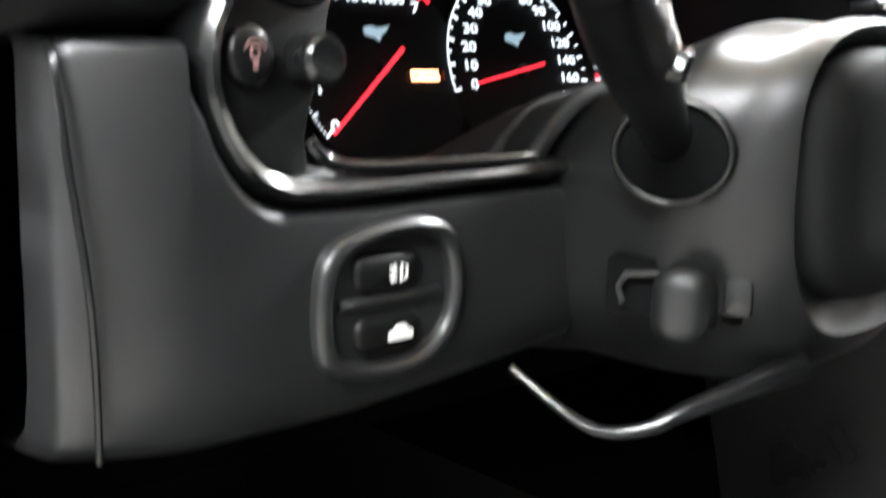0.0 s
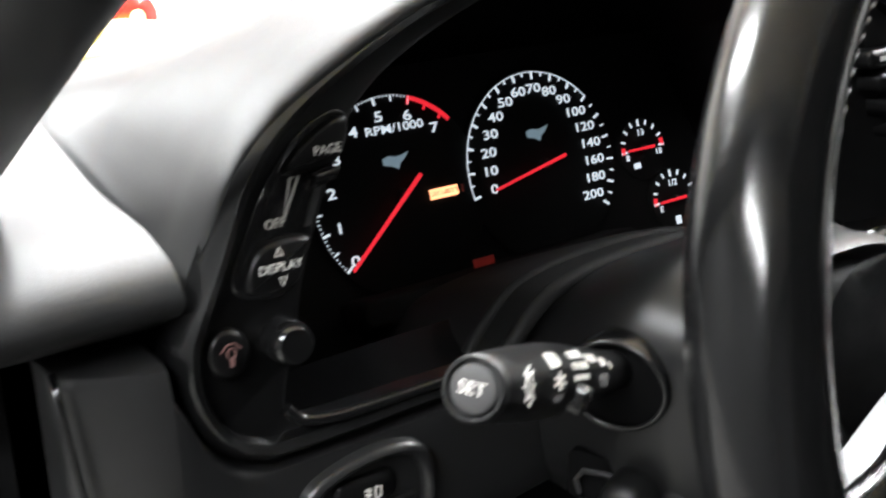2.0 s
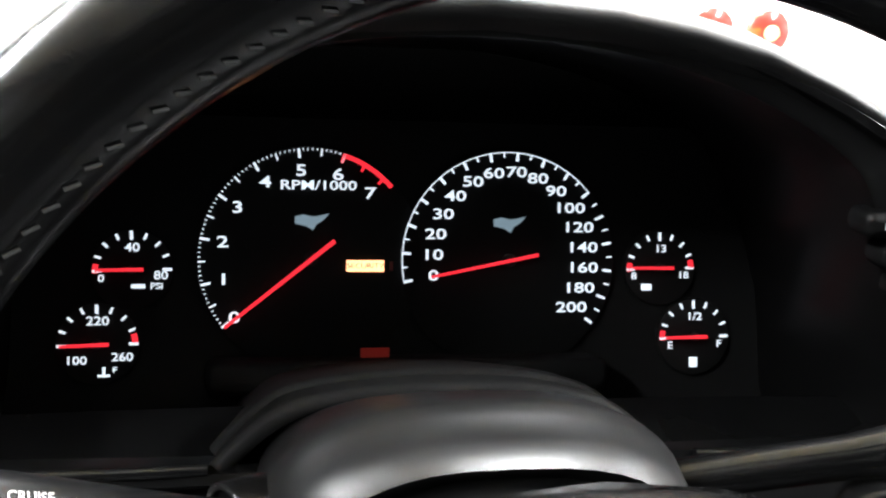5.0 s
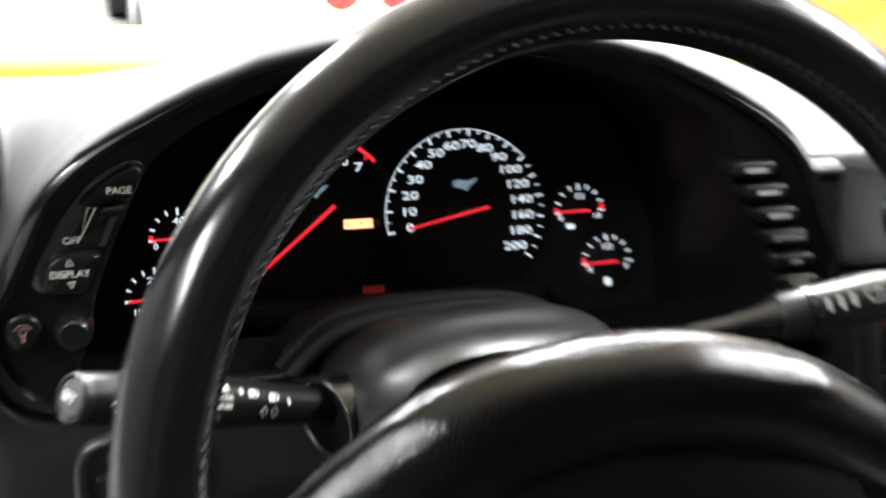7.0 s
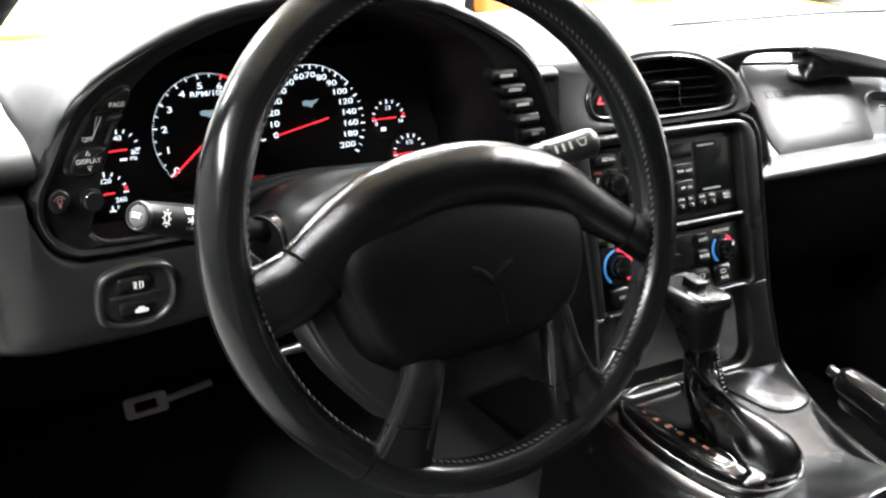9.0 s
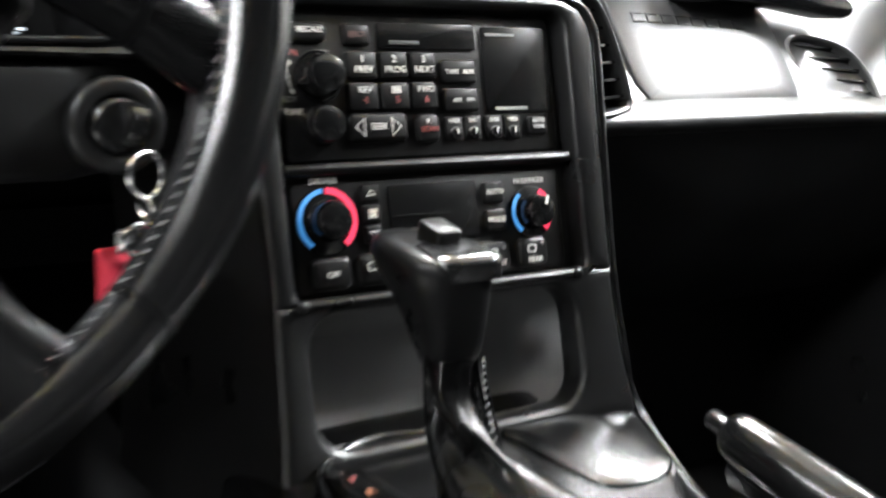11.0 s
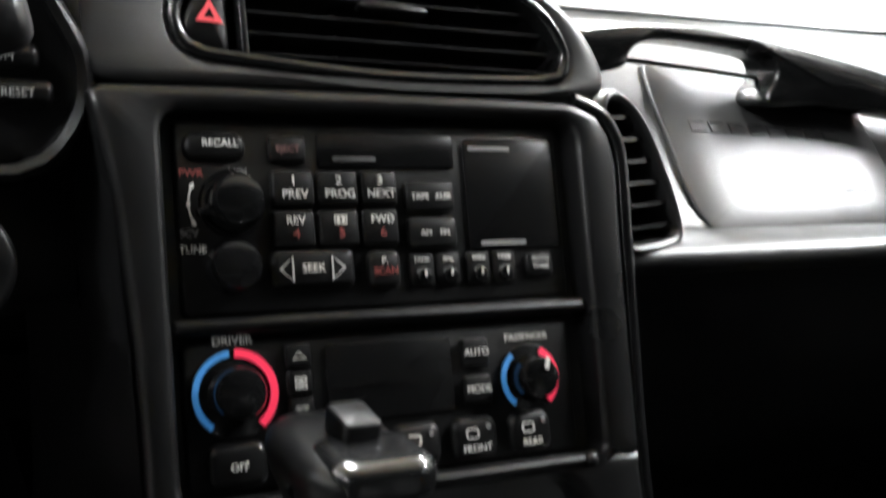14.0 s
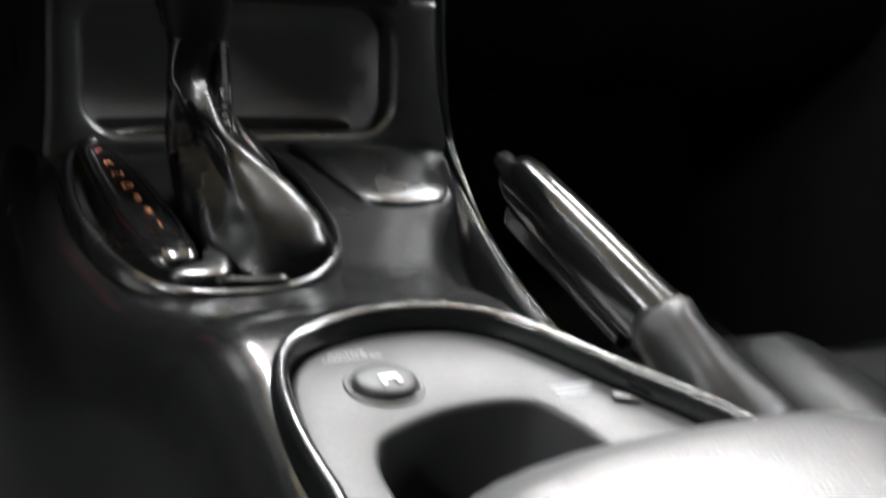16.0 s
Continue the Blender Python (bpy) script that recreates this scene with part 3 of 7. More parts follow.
# Lower driver's panel round the column.
def cowl_bottom(x):
    """Height of the cowl's lower edge."""
    best = 0.766
    for p, q in zip(COWL, COWL[1:] + COWL[:1]):
        a, b = (p, q) if p.x < q.x else (q, p)
        if a.x <= x + 0.363 <= b.x and b.x > a.x:
            best = min(best, 0.76 + (a.y + (b.y - a.y) * (x + 0.363 - a.x) / (b.x - a.x)) / 1.005)
    return best


def knee_profile(x):
    d = max(0.0, -0.595 - x)
    e = max(0.0, x + 0.20)
    y = 0.052 + 8.0 * d * d + (max(0.0, -0.644 - x) * 6.0) + 0.6 * e
    zb = 0.648 + 0.10 * max(0, x + 0.53) if x < -0.40 else 0.661
    zt = 0.777 if x < -0.610 else cowl_bottom(x) - 0.0015 if x < -0.118 else 0.766
    return [(y + (0.22 if x < -0.612 else 0.03), zt + (0.003 if x < -0.612 else 0.0)), (y + 0.006, zt - 0.0005), (y + 0.0015, zt - 0.002), (y, zt - 0.006), (y, min(zt - 0.016, 0.715)), (y - 0.001, 0.70), (y - 0.001, zb + 0.025), (y + 0.002, zb + 0.010), (y + 0.010, zb + 0.002), (y + 0.025, zb), (y + 0.20, zb - 0.005)]


bm = bmesh.new()
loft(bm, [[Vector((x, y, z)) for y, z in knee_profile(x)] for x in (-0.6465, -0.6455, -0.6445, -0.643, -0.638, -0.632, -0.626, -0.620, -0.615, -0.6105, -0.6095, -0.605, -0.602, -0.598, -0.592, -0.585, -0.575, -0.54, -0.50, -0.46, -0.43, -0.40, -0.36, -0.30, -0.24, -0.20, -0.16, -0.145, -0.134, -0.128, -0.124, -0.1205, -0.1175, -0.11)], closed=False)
part("knee_panel", bm, LIT_PLASTIC, dash, "black plastic lower driver panel", 50)
bm = bmesh.new()
loft(bm, [[Vector((x, y, z)) for y, z in ((0.062, 0.802), (0.064, 0.794), (0.070, 0.787), (0.080, 0.781), (0.095, 0.777), (0.14, 0.774))] for x in (-0.668, -0.65, -0.63, -0.605)], closed=False)
part("pad_skirt", bm, PAD, dash, "rolled underside of the dash pad", 60)
bm = bmesh.new()
tube(bm, spline([Vector(p) for p in ((-0.6440, 0.074, 0.776), (-0.6450, 0.066, 0.770), (-0.6430, 0.062, 0.740), (-0.6403, 0.058, 0.7088), (-0.6385, 0.058, 0.68), (-0.6382, 0.058, 0.655))], 4, False), 0.0013, 8)
part("door_seal_edge", bm, SATIN, dash)

# Recessed pair of switches for fog lamps and boot.
KNEE = axes((-0.5345, 0.0515, 0.692), (1, 0, 0), (0, 0.0, 1))
so = spline([Vector(p) for p in ((-0.030, -0.020), (-0.010, -0.027), (0.012, -0.026), (0.028, -0.015), (0.032, 0.004), (0.026, 0.022), (0.010, 0.028), (-0.014, 0.026), (-0.030, 0.018), (-0.034, 0.0))], 5)
bm = bmesh.new()
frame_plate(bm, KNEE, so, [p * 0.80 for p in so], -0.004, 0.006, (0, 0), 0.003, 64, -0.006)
sw = part("switch_bezel", bm, LIT_PLASTIC, dash, "rounded black switch surround")
bm = bmesh.new()
plate(bm, KNEE, [p * 0.83 for p in so], -0.008, -0.003)
part("switch_well", bm, PANEL, sw)
bm = bmesh.new()
plate(bm, KNEE, rrect(0.0, -0.0005, 0.046, 0.0045, 0.002), -0.006, 0.0028, 0.0015)
part("switch_rib", bm, PANEL, sw)
for vy, kind in ((0.0095, 0), (-0.012, 1)):
    bm = bmesh.new()
    plate(bm, KNEE, rrect(-0.002 + 0.001 * kind, vy, 0.031, 0.014, 0.006), -0.006, 0.0030, 0.003, 0.0012)
    rock = part("rocker", bm, KEYCAP, sw)
    if kind == 0:
        stroke("fog_icon", KNEE, [(0.001, vy - 0.003), (0.001, vy + 0.003), (0.0035, vy + 0.002), (0.0035, vy - 0.002)], 0.0008, PAINT, rock, 0.0050, True)
        for k in (-1, 0, 1):
            stroke("fog_icon", KNEE, [(-0.004, vy + 0.002 * k + 0.0006), (-0.001, vy + 0.002 * k - 0.0004)], 0.0008, PAINT, rock, 0.0050)
        stroke("fog_icon", KNEE, [(-0.003, vy - 0.003), (-0.002, vy + 0.003)], 0.0006, PAINT, rock, 0.0050)
    else:
        bm = bmesh.new()
        plate(bm, KNEE, [Vector(p) + Vector((0.002, vy)) for p in ((-0.0055, -0.002), (0.005, -0.002), (0.005, 0.0008), (0.003, 0.0012), (0.0015, 0.003), (-0.002, 0.003), (-0.0035, 0.0012), (-0.0055, 0.0008))], 0.004, 0.0050)
        part("boot_icon", bm, PAINT, rock)

# Controls on the left of the binnacle: page key, dimmer slide, display rocker, lamp button, knob.
W0 = -0.004
def hood_key(name, pts, w1, bevel, parent=dash, mat=KEYCAP, crown=0.0, label=""):
    bm = bmesh.new()
    plate(bm, HOOD, pts, -0.012, w1, bevel, crown)
    return part(name, bm, mat, parent, label)


well = spline([H(x, z) for x, z in ((-0.578, 0.7915), (-0.565, 0.7875), (-0.555, 0.790), (-0.549, 0.80), (-0.543, 0.815), (-0.534, 0.834), (-0.526, 0.848), (-0.532, 0.853), (-0.548, 0.846), (-0.562, 0.831), (-0.573, 0.813), (-0.5795, 0.80))], 4)
well = hood_key("switch_bank", well, -0.0028, 0.001, dash, GLOSS, 0, "gloss black bank of dimmer and display keys")
page = hood_key("page_key", spline([H(x, z) for x, z in ((-0.534, 0.8345), (-0.5275, 0.8465), (-0.5315, 0.8505), (-0.545, 0.844), (-0.556, 0.8345), (-0.55, 0.8325))], 4), 0.0012, 0.0015, well)
letters("PAGE", HOOD, H(-0.538, 0)[0], H(0, 0.8395)[1], 0.0034, PAINT, page, 0.0017)
rock = hood_key("display_rocker", spline([H(x, z) for x, z in ((-0.5765, 0.794), (-0.5665, 0.7900), (-0.5555, 0.7925), (-0.5510, 0.8015), (-0.5485, 0.8085), (-0.5575, 0.8105), (-0.5705, 0.8075))], 4), 0.002, 0.0025, well)
letters("DISPLAY", HOOD, H(-0.5625, 0)[0], H(0, 0.8005)[1], 0.0034, PAINT, rock, 0.0026)
stroke("up_mark", HOOD, [H(-0.564, 0.8048), H(-0.561, 0.8048), H(-0.5625, 0.8078)], 0.0005, PAINT, rock, 0.0026, True)
stroke("down_mark", HOOD, [H(-0.5635, 0.7965), H(-0.5605, 0.7965), H(-0.562, 0.7935)], 0.0005, PAINT, rock, 0.0026, True)
letters("OFF", HOOD, H(-0.5605, 0)[0], H(0, 0.8155)[1], 0.0034, PAINT, well, -0.0022)
stroke("dimmer_mark", HOOD, [H(-0.5565, 0.8165), H(-0.5525, 0.831), H(-0.5490, 0.831)], 0.0006, PAINT, well, -0.0022, True)
hood_key("slide_track", [H(-0.5485, 0.812), H(-0.5455, 0.812), H(-0.5365, 0.832), H(-0.5400, 0.832)], -0.0022, 0.0002, well, RECESS)
slide = hood_key("dimmer_slide", [H(-0.5480, 0.8265), H(-0.5370, 0.8285), H(-0.5350, 0.8330), H(-0.5455, 0.8320)], 0.005, 0.001, well, GLOSS)
lamp = hood_key("dome_lamp_button", oval(*H(-0.5855, 0.7725), 0.0085, 0.0095, 24), 0.001, 0.002, dash, KEYCAP, 0.0006, "black round-edged button with pale bulb symbol")
stroke("bulb_icon", HOOD, [H(-0.5895, 0.7745), H(-0.5870, 0.7770), H(-0.5840, 0.7770), H(-0.5815, 0.7745)], 0.0006, PINKPAINT, lamp, 0.0024)
stroke("bulb_icon", HOOD, oval(*H(-0.5855, 0.7735), 0.0016, 0.0020, 12), 0.0006, PINKPAINT, lamp, 0.0024, True)
stroke("bulb_icon", HOOD, [H(-0.5855, 0.7715), H(-0.5855, 0.7685)], 0.0016, PINKPAINT, lamp, 0.0024)
bm = bmesh.new()
tube(bm, [at(HOOD, H(-0.5625, 0.7715), w) for w in (-0.006, 0.002, 0.0065, 0.0085)], [0.0092, 0.0090, 0.0084, 0.0066], 24)
knob = part("dimmer_knob", bm, GLOSS, dash, "gloss black round knob")

# Column of keys on the right of the binnacle.
names = ["1 2 GAS", "TRIP", "TIMER", "OPTIONS", "E/M", "RESET"]
spots = [(-0.190, 0.8330), (-0.180, 0.8195), (-0.171, 0.8055), (-0.163, 0.7915), (-0.156, 0.7765), (-0.151, 0.7625)]
for k, (n, (x, z)) in enumerate(zip(names, spots)):
    c = H(x, z)
    key = hood_key("trip_key", rrect(c.x, c.y, 0.028, 0.0108, 0.004), 0.003, 0.003, dash, KEYCAP, 0.0008, "black trip computer key with pale legend")
    if k in (3, 4, 5):
        letters(n, HOOD, c.x, c.y, 0.0034, KEYPRINT, key, 0.0042)
    else:
        bar("legend_bar", HOOD, c.x - 0.007, c.y - 0.0014, c.x + 0.007, c.y + 0.0014, KEYPRINT, key, 0.0042)

# Arched trim where the column enters the binnacle.
for dy, dz, rr in ((0.060, 0.0, 0.0042), (0.085, -0.006, 0.0036)):
    bm = bmesh.new()
    tube(bm, spline([Vector((x, dy, z + dz)) for x, z in ((-0.4575, 0.7320), (-0.4516, 0.7400), (-0.4381, 0.7530), (-0.4230, 0.7600), (-0.3945, 0.7640), (-0.3634, 0.7650), (-0.3323, 0.7630), (-0.3088, 0.7570), (-0.2937, 0.7470), (-0.2836, 0.7360), (-0.2785, 0.7280))], 4, False), rr, 10)
    part("column_arch", bm, FACE, dash, "arched black trim over the column", 60)
bm = bmesh.new()
loft(bm, [[Vector((x, 0.062, z)), Vector((x, 0.10, z - 0.008)), Vector((x, 0.19, z - 0.05))] for x, z in spline([Vector(p) for p in ((-0.4575, 0.7320), (-0.4381, 0.7530), (-0.4230, 0.7600), (-0.3945, 0.7640), (-0.3634, 0.7650), (-0.3323, 0.7630), (-0.3088, 0.7570), (-0.2937, 0.7470), (-0.2785, 0.7280))], 4, False)], closed=False)
part("column_tunnel", bm, FACE, dash, "", 60)

# Rolled lower lip of the binnacle on both sides of the column.
for side in (-1, 1):
    bm = bmesh.new()
    tube(bm, spline([Vector((-0.363 + side * x, y, z)) for x, y, z in ((0.203, 0.056, 0.7460), (0.196, 0.0545, 0.7395), (0.180, 0.0535, 0.7370), (0.150, 0.0535, 0.7365), (0.120, 0.0535, 0.7365), (0.098, 0.0545, 0.7365))], 4, False), 0.0024, 10)
    part("binnacle_lip", bm, GLOSS, dash, "shiny rolled lip under the gauges", 60)

# Glove box side and dark under-dash.
bm = bmesh.new()
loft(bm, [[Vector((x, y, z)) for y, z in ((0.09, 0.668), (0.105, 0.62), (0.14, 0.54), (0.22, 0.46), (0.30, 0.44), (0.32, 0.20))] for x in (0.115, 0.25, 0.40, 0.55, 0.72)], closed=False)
# Lighter plastic stands in for light in the footwell.
part("glove_box", bm, LIT_PLASTIC, dash, "matt black glove box and kick panel")

# ---- instrument cluster ----
cluster = thing("instrument_cluster", "lit instrument cluster with white numerals and red needles", "gauges", (-0.3633, 0.20, 0.72))
bm = bmesh.new()
plate(bm, DIALS, rrect(0, -0.025, 0.415, 0.20, 0.03), -0.012, -0.004)
part("backing", bm, FACE, cluster)
bm = bmesh.new()
plate(bm, DIALS, rrect(0, -0.052, 0.20, 0.016, 0.006), -0.004, 0.020, 0.003)
part("message_display", bm, FACE, cluster, "dark message display strip")


def pol(c, r, a):
    return c + Vector((math.cos(radians(a)), math.sin(radians(a)))) * r


def tick(c, r0, r1, a, width, mat, parent, name="tick"):
    p, q = pol(c, r0, a), pol(c, r1, a)
    n = (q - p).normalized()
    n = Vector((-n.y, n.x)) * width / 2
    bm = bmesh.new()
    plate(bm, DIALS, [p - n, q - n, q + n, p + n], -0.0002, 0.0004)
    return part(name, bm, mat, parent)


def dial(c, r, name, label):
    bm = bmesh.new()
    plate(bm, DIALS, oval(c.x, c.y, r, r, 48), -0.006, -0.0005, 0.0008)
    return part(name, bm, FACE, cluster, label)


def needle(c, a, r0, r1, width, parent, hub=0.0035):
    p, q = pol(c, r0, a), pol(c, r1, a)
    n = (q - p).normalized()
    n = Vector((-n.y, n.x))
    bm = bmesh.new()
    plate(bm, DIALS, [p - n * width * 0.5, q - n * width * 0.36, q + n * width * 0.36, p + n * width * 0.5], 0.004, 0.0055, 0.0002)
    nd = part("needle", bm, NEEDLE, parent, "glowing red needle")
    bm = bmesh.new()
    plate(bm, DIALS, oval(c.x, c.y, hub, hub, 20), 0.0, 0.0035, 0.0008)
    part("spindle", bm, RECESS, parent)


tc, sc = D(-0.4125, 0.7645), D(-0.311, 0.7640)
tach = dial(tc, 0.0565, "tachometer", "rev counter with white numerals and red sector")
for k in range(0, 61):
    a = 218.0 - 24.25 * k / 10
    tick(tc, 0.0540 if k % 5 else (0.0515 if k % 10 else 0.0505), 0.0552, a, 0.0005 if k % 5 else (0.0008 if k % 10 else 0.0012), DIGIT, tach)
stroke("red_sector", DIALS, [pol(tc, 0.0542, a) for a in range(72, 41, -3)], 0.0022, NEEDLE, tach)
for a in (72.5, 60.4, 48.3):
    tick(tc, 0.0505, 0.0552, a, 0.0013, NEEDLE, tach, "red_tick")
for k in range(8):
    p = pol(tc, 0.0440 if k else 0.0475, 218.0 - 24.25 * k)
    letters(str(k), DIALS, p.x, p.y, 0.0056, DIGIT, tach, wide=1.5, name="numeral")
letters("RPM/1000", DIALS, tc.x + 0.0035, tc.y + 0.0365, 0.0046, DIGIT, tach, wide=1.4)
needle(tc, 218.5, -0.0145, 0.0540, 0.0021, tach)
speedo = dial(sc, 0.0575, "speedometer", "speedometer with white numerals to 200")
for k in range(0, 31):
    a = 191.5 - 7.58 * k
    tick(sc, 0.0530 if k % 2 else 0.0512, 0.0558, a, 0.0008 if k % 2 else 0.0013, DIGIT, speedo)
stroke("scale_arc", DIALS, [pol(sc, 0.0556, a) for a in range(191, 40, -5)], 0.0005, DIGIT, speedo)
marks = [0, 10, 20, 30, 40, 50, 60, 70, 80, 90, 100, 120, 140, 160, 180, 200]
for k, n in enumerate(marks):
    p = pol(sc, 0.0400 + 0.0055 * abs(math.sin(radians(191.5 - 15.16 * k))) ** 2, 191.5 - 15.16 * k)
    letters(str(n), DIALS, p.x, p.y, 0.0053, DIGIT, speedo, wide=1.5, name="numeral")
needle(sc, 191.5, -0.0148, 0.0420, 0.0017, speedo)
for c, par in ((tc, tach), (sc, speedo)):
    e = c + Vector((0.0005, 0.0185))
    bm = bmesh.new()
    plate(bm, DIALS, [e + Vector(p) for p in ((-0.0085, -0.001), (-0.003, -0.0022), (0.0005, -0.0042), (0.0022, -0.0012), (0.0055, 0.0008), (0.0085, 0.0042), (0.0035, 0.0030), (0.0, 0.0026), (-0.0045, 0.0036), (-0.0085, 0.0026))], -0.0002, 0.0005)
    part("emblem", bm, EMBLEM, par, "small bluish emblem shape")
lampc = D(-0.3853, 0.7612)
wl = bar("warning_lamp", DIALS, lampc.x - 0.0094, lampc.y - 0.0028, lampc.x + 0.0094, lampc.y + 0.0028, AMBER, cluster, 0.0006, 0.001, "lit amber warning lamp lettered SECURITY")
letters("SECURITY", DIALS, lampc.x, lampc.y, 0.0026, material("lamp_legend", (0.12, 0.02, 0.01), 0.6), wl, 0.0010, 1.15)
# Not a lamp: glowing bar paints the amber lamp's reflection in the shelf.
bar("warning_lamp", DIALS, -0.0265, -0.0425, -0.0125, -0.0378, DIMRED, cluster, 0.0206, 0.0006, "dim red glow painted under the dials for a reflection")
bar("warning_lamp", DIALS, lampc.x + 0.0125, lampc.y - 0.0022, lampc.x + 0.0140, lampc.y + 0.0022, REDPAINT, cluster, 0.0004, 0.0008, "dim red warning lamp")


def small_dial(x, z, r, name, label, texts, red, a_needle):
    c = D(x, z)
    d = dial(c, r + 0.0015, name, label)
    for k in range(9):
        a = 183 - 183.0 * k / 8
        tick(c, r - (0.0042 if k % 4 == 0 else 0.0030), r + 0.0002, a, 0.0014 if k % 4 == 0 else 0.0011, DIGIT, d)
    for a0, a1 in red:
        stroke("red_sector", DIALS, [pol(c, r - 0.0013, a0 + (a1 - a0) * j / 4) for j in range(5)], 0.0026, NEEDLE, d)
    for t, dx, dy, h in texts:
        letters(t, DIALS, c.x + dx, c.y + dy, h, DIGIT, d, wide=1.2, name="numeral")
    needle(c, a_needle, -0.0055, r - 0.0015, 0.0017, d, 0.0022)
    return d, c


d, c = small_dial(-0.4985, 0.7595, 0.0185, "oil_gauge", "small oil pressure dial", [("40", 0.0, 0.0105, 0.0042), ("0", -0.0145, -0.0045, 0.0036), ("80", 0.0135, -0.0030, 0.0040), ("PSI", 0.0115, -0.0082, 0.0030)], [(186, 172)], 181)
bar("oil_icon", DIALS, c.x - 0.0005, c.y - 0.0092, c.x + 0.0060, c.y - 0.0072, DIGIT, d)
d, c = small_dial(-0.5145, 0.7255, 0.0188, "temperature_gauge", "small coolant temperature dial", [("220", 0.0, 0.0110, 0.0042), ("100", -0.0100, -0.0080, 0.0040), ("260", 0.0115, -0.0065, 0.0040), ("F", 0.0080, -0.0128, 0.0028)], [(16, 2)], 182)
bar("coolant_icon", DIALS, c.x + 0.0000, c.y - 0.0160, c.x + 0.0058, c.y - 0.0148, DIGIT, d)
bar("coolant_icon", DIALS, c.x + 0.0022, c.y - 0.0150, c.x + 0.0036, c.y - 0.0112, DIGIT, d)
d, c = small_dial(-0.2280, 0.7605, 0.0185, "volt_gauge", "small battery voltage dial", [("13", 0.0, 0.0100, 0.0040), ("8", -0.0148, -0.0045, 0.0036), ("18", 0.0128, -0.0040, 0.0036)], [(186, 172), (14, 0)], 180)
bar("battery_icon", DIALS, c.x - 0.0105, c.y - 0.0120, c.x - 0.0048, c.y - 0.0085, DIGIT, d)
d, c = small_dial(-0.2085, 0.7260, 0.0190, "fuel_gauge", "small fuel level dial", [("1/2", 0.0, 0.0105, 0.0040), ("E", -0.0135, -0.0048, 0.0038), ("F", 0.0142, -0.0042, 0.0038)], [(186, 170)], 181)
bar("fuel_icon", DIALS, c.x - 0.0025, c.y - 0.0165, c.x + 0.0020, c.y - 0.0112, DIGIT, d)

# ---- centre stack ----
stack = thing("centre_stack", "black plastic centre stack fascia with bright worn edges", "dash fascia", (0, 0, 0.52))
fas = [S(x, z) for x, z in ((-0.1105, 0.599), (-0.1105, 0.62), (-0.112, 0.661), (-0.117, 0.721), (-0.1235, 0.752), (-0.1265, 0.762), (-0.124, 0.766), (-0.08, 0.7665), (0.0, 0.766), (0.07, 0.7655), (0.105, 0.7645), (0.1195, 0.759), (0.1265, 0.749), (0.1290, 0.735), (0.1275, 0.70), (0.1265, 0.66), (0.1255, 0.61), (0.1255, 0.599))][::-1]
FAS = []
for p, q in zip(fas, fas[1:] + fas[:1]):
    for k in range(4):
        FAS.append(p + (q - p) * k / 4)
REC = rrect(*(S(0.0045, 0.6785)), 0.203, 0.165, 0.008, 5)
bm = bmesh.new()
frame_plate(bm, STACK, FAS, REC, -0.03, 0.009, S(0.005, 0.68), 0.004, 160, -0.012)
part("fascia", bm, SHADED_PLASTIC, stack, "black grained fascia frame")
bm = bmesh.new()
plate(bm, STACK, rrect(*(S(0.0045, 0.6785)), 0.210, 0.172, 0.008), -0.016, -0.008)
part("recess_back", bm, RECESS, stack)
bm = bmesh.new()
plate(bm, STACK, rrect(*(S(0.004, 0.6705)), 0.201, 0.0068, 0.002), -0.010, 0.0050, 0.0022)
part("ledge", bm, FASCIA, stack, "black ledge between radio and climate panel")
bm = bmesh.new()
plate(bm, STACK, rrect(*(S(0.0, 0.6005)), 0.196, 0.0048, 0.002), -0.010, 0.0105, 0.0018)
part("lower_trim", bm, SHADED_PLASTIC, stack)
for x in (-0.0955, 0.0955):
    bm = bmesh.new()
    plate(bm, STACK, oval(*S(x, 0.6005), 0.0032, 0.0032, 14), 0.004, 0.0125, 0.0012, 0.0006)
    part("trim_stud", bm, PANEL, stack)
bm = bmesh.new()
edge = [at(STACK, S(x + 0.0025, z), 0.003) for x, z in ((0.106, 0.7665), (0.1215, 0.7605), (0.1295, 0.749), (0.1315, 0.735), (0.130, 0.70), (0.1285, 0.66), (0.1265, 0.61), (0.127, 0.575), (0.130, 0.545))]
edge += [Vector(p) for p in ((0.1375, -0.024, 0.526), (0.1400, -0.040, 0.5085), (0.1400, -0.071, 0.4925), (0.1395, -0.104, 0.478))]
bead = spline(edge, 4, False)
tube(bm, bead, [0.0042 - 0.0030 * max(0.0, k - len(bead) + 13) / 12 for k in range(len(bead))], 12)
part("side_bead", bm, SATIN, stack, "thin shiny black edge bead")
for side, xs_ in ((-1, (-0.126, -0.118, -0.1125, -0.1115, -0.113, -0.117, -0.122)), (1, (0.146, 0.1385, 0.131, 0.1275, 0.1275, 0.1285, 0.1295))):
    bm = bmesh.new()
    loft(bm, [[Vector((bx + side * 0.10 * dy, 0.343 * (z - 0.6) - 0.003 + dy, z)) for dy in (0.0, 0.03, 0.10, 0.20)] for bx, z in zip(xs_, (0.45, 0.50, 0.545, 0.60, 0.66, 0.72, 0.758))], closed=False)
    part("flank", bm, PANEL, stack, "", 60)

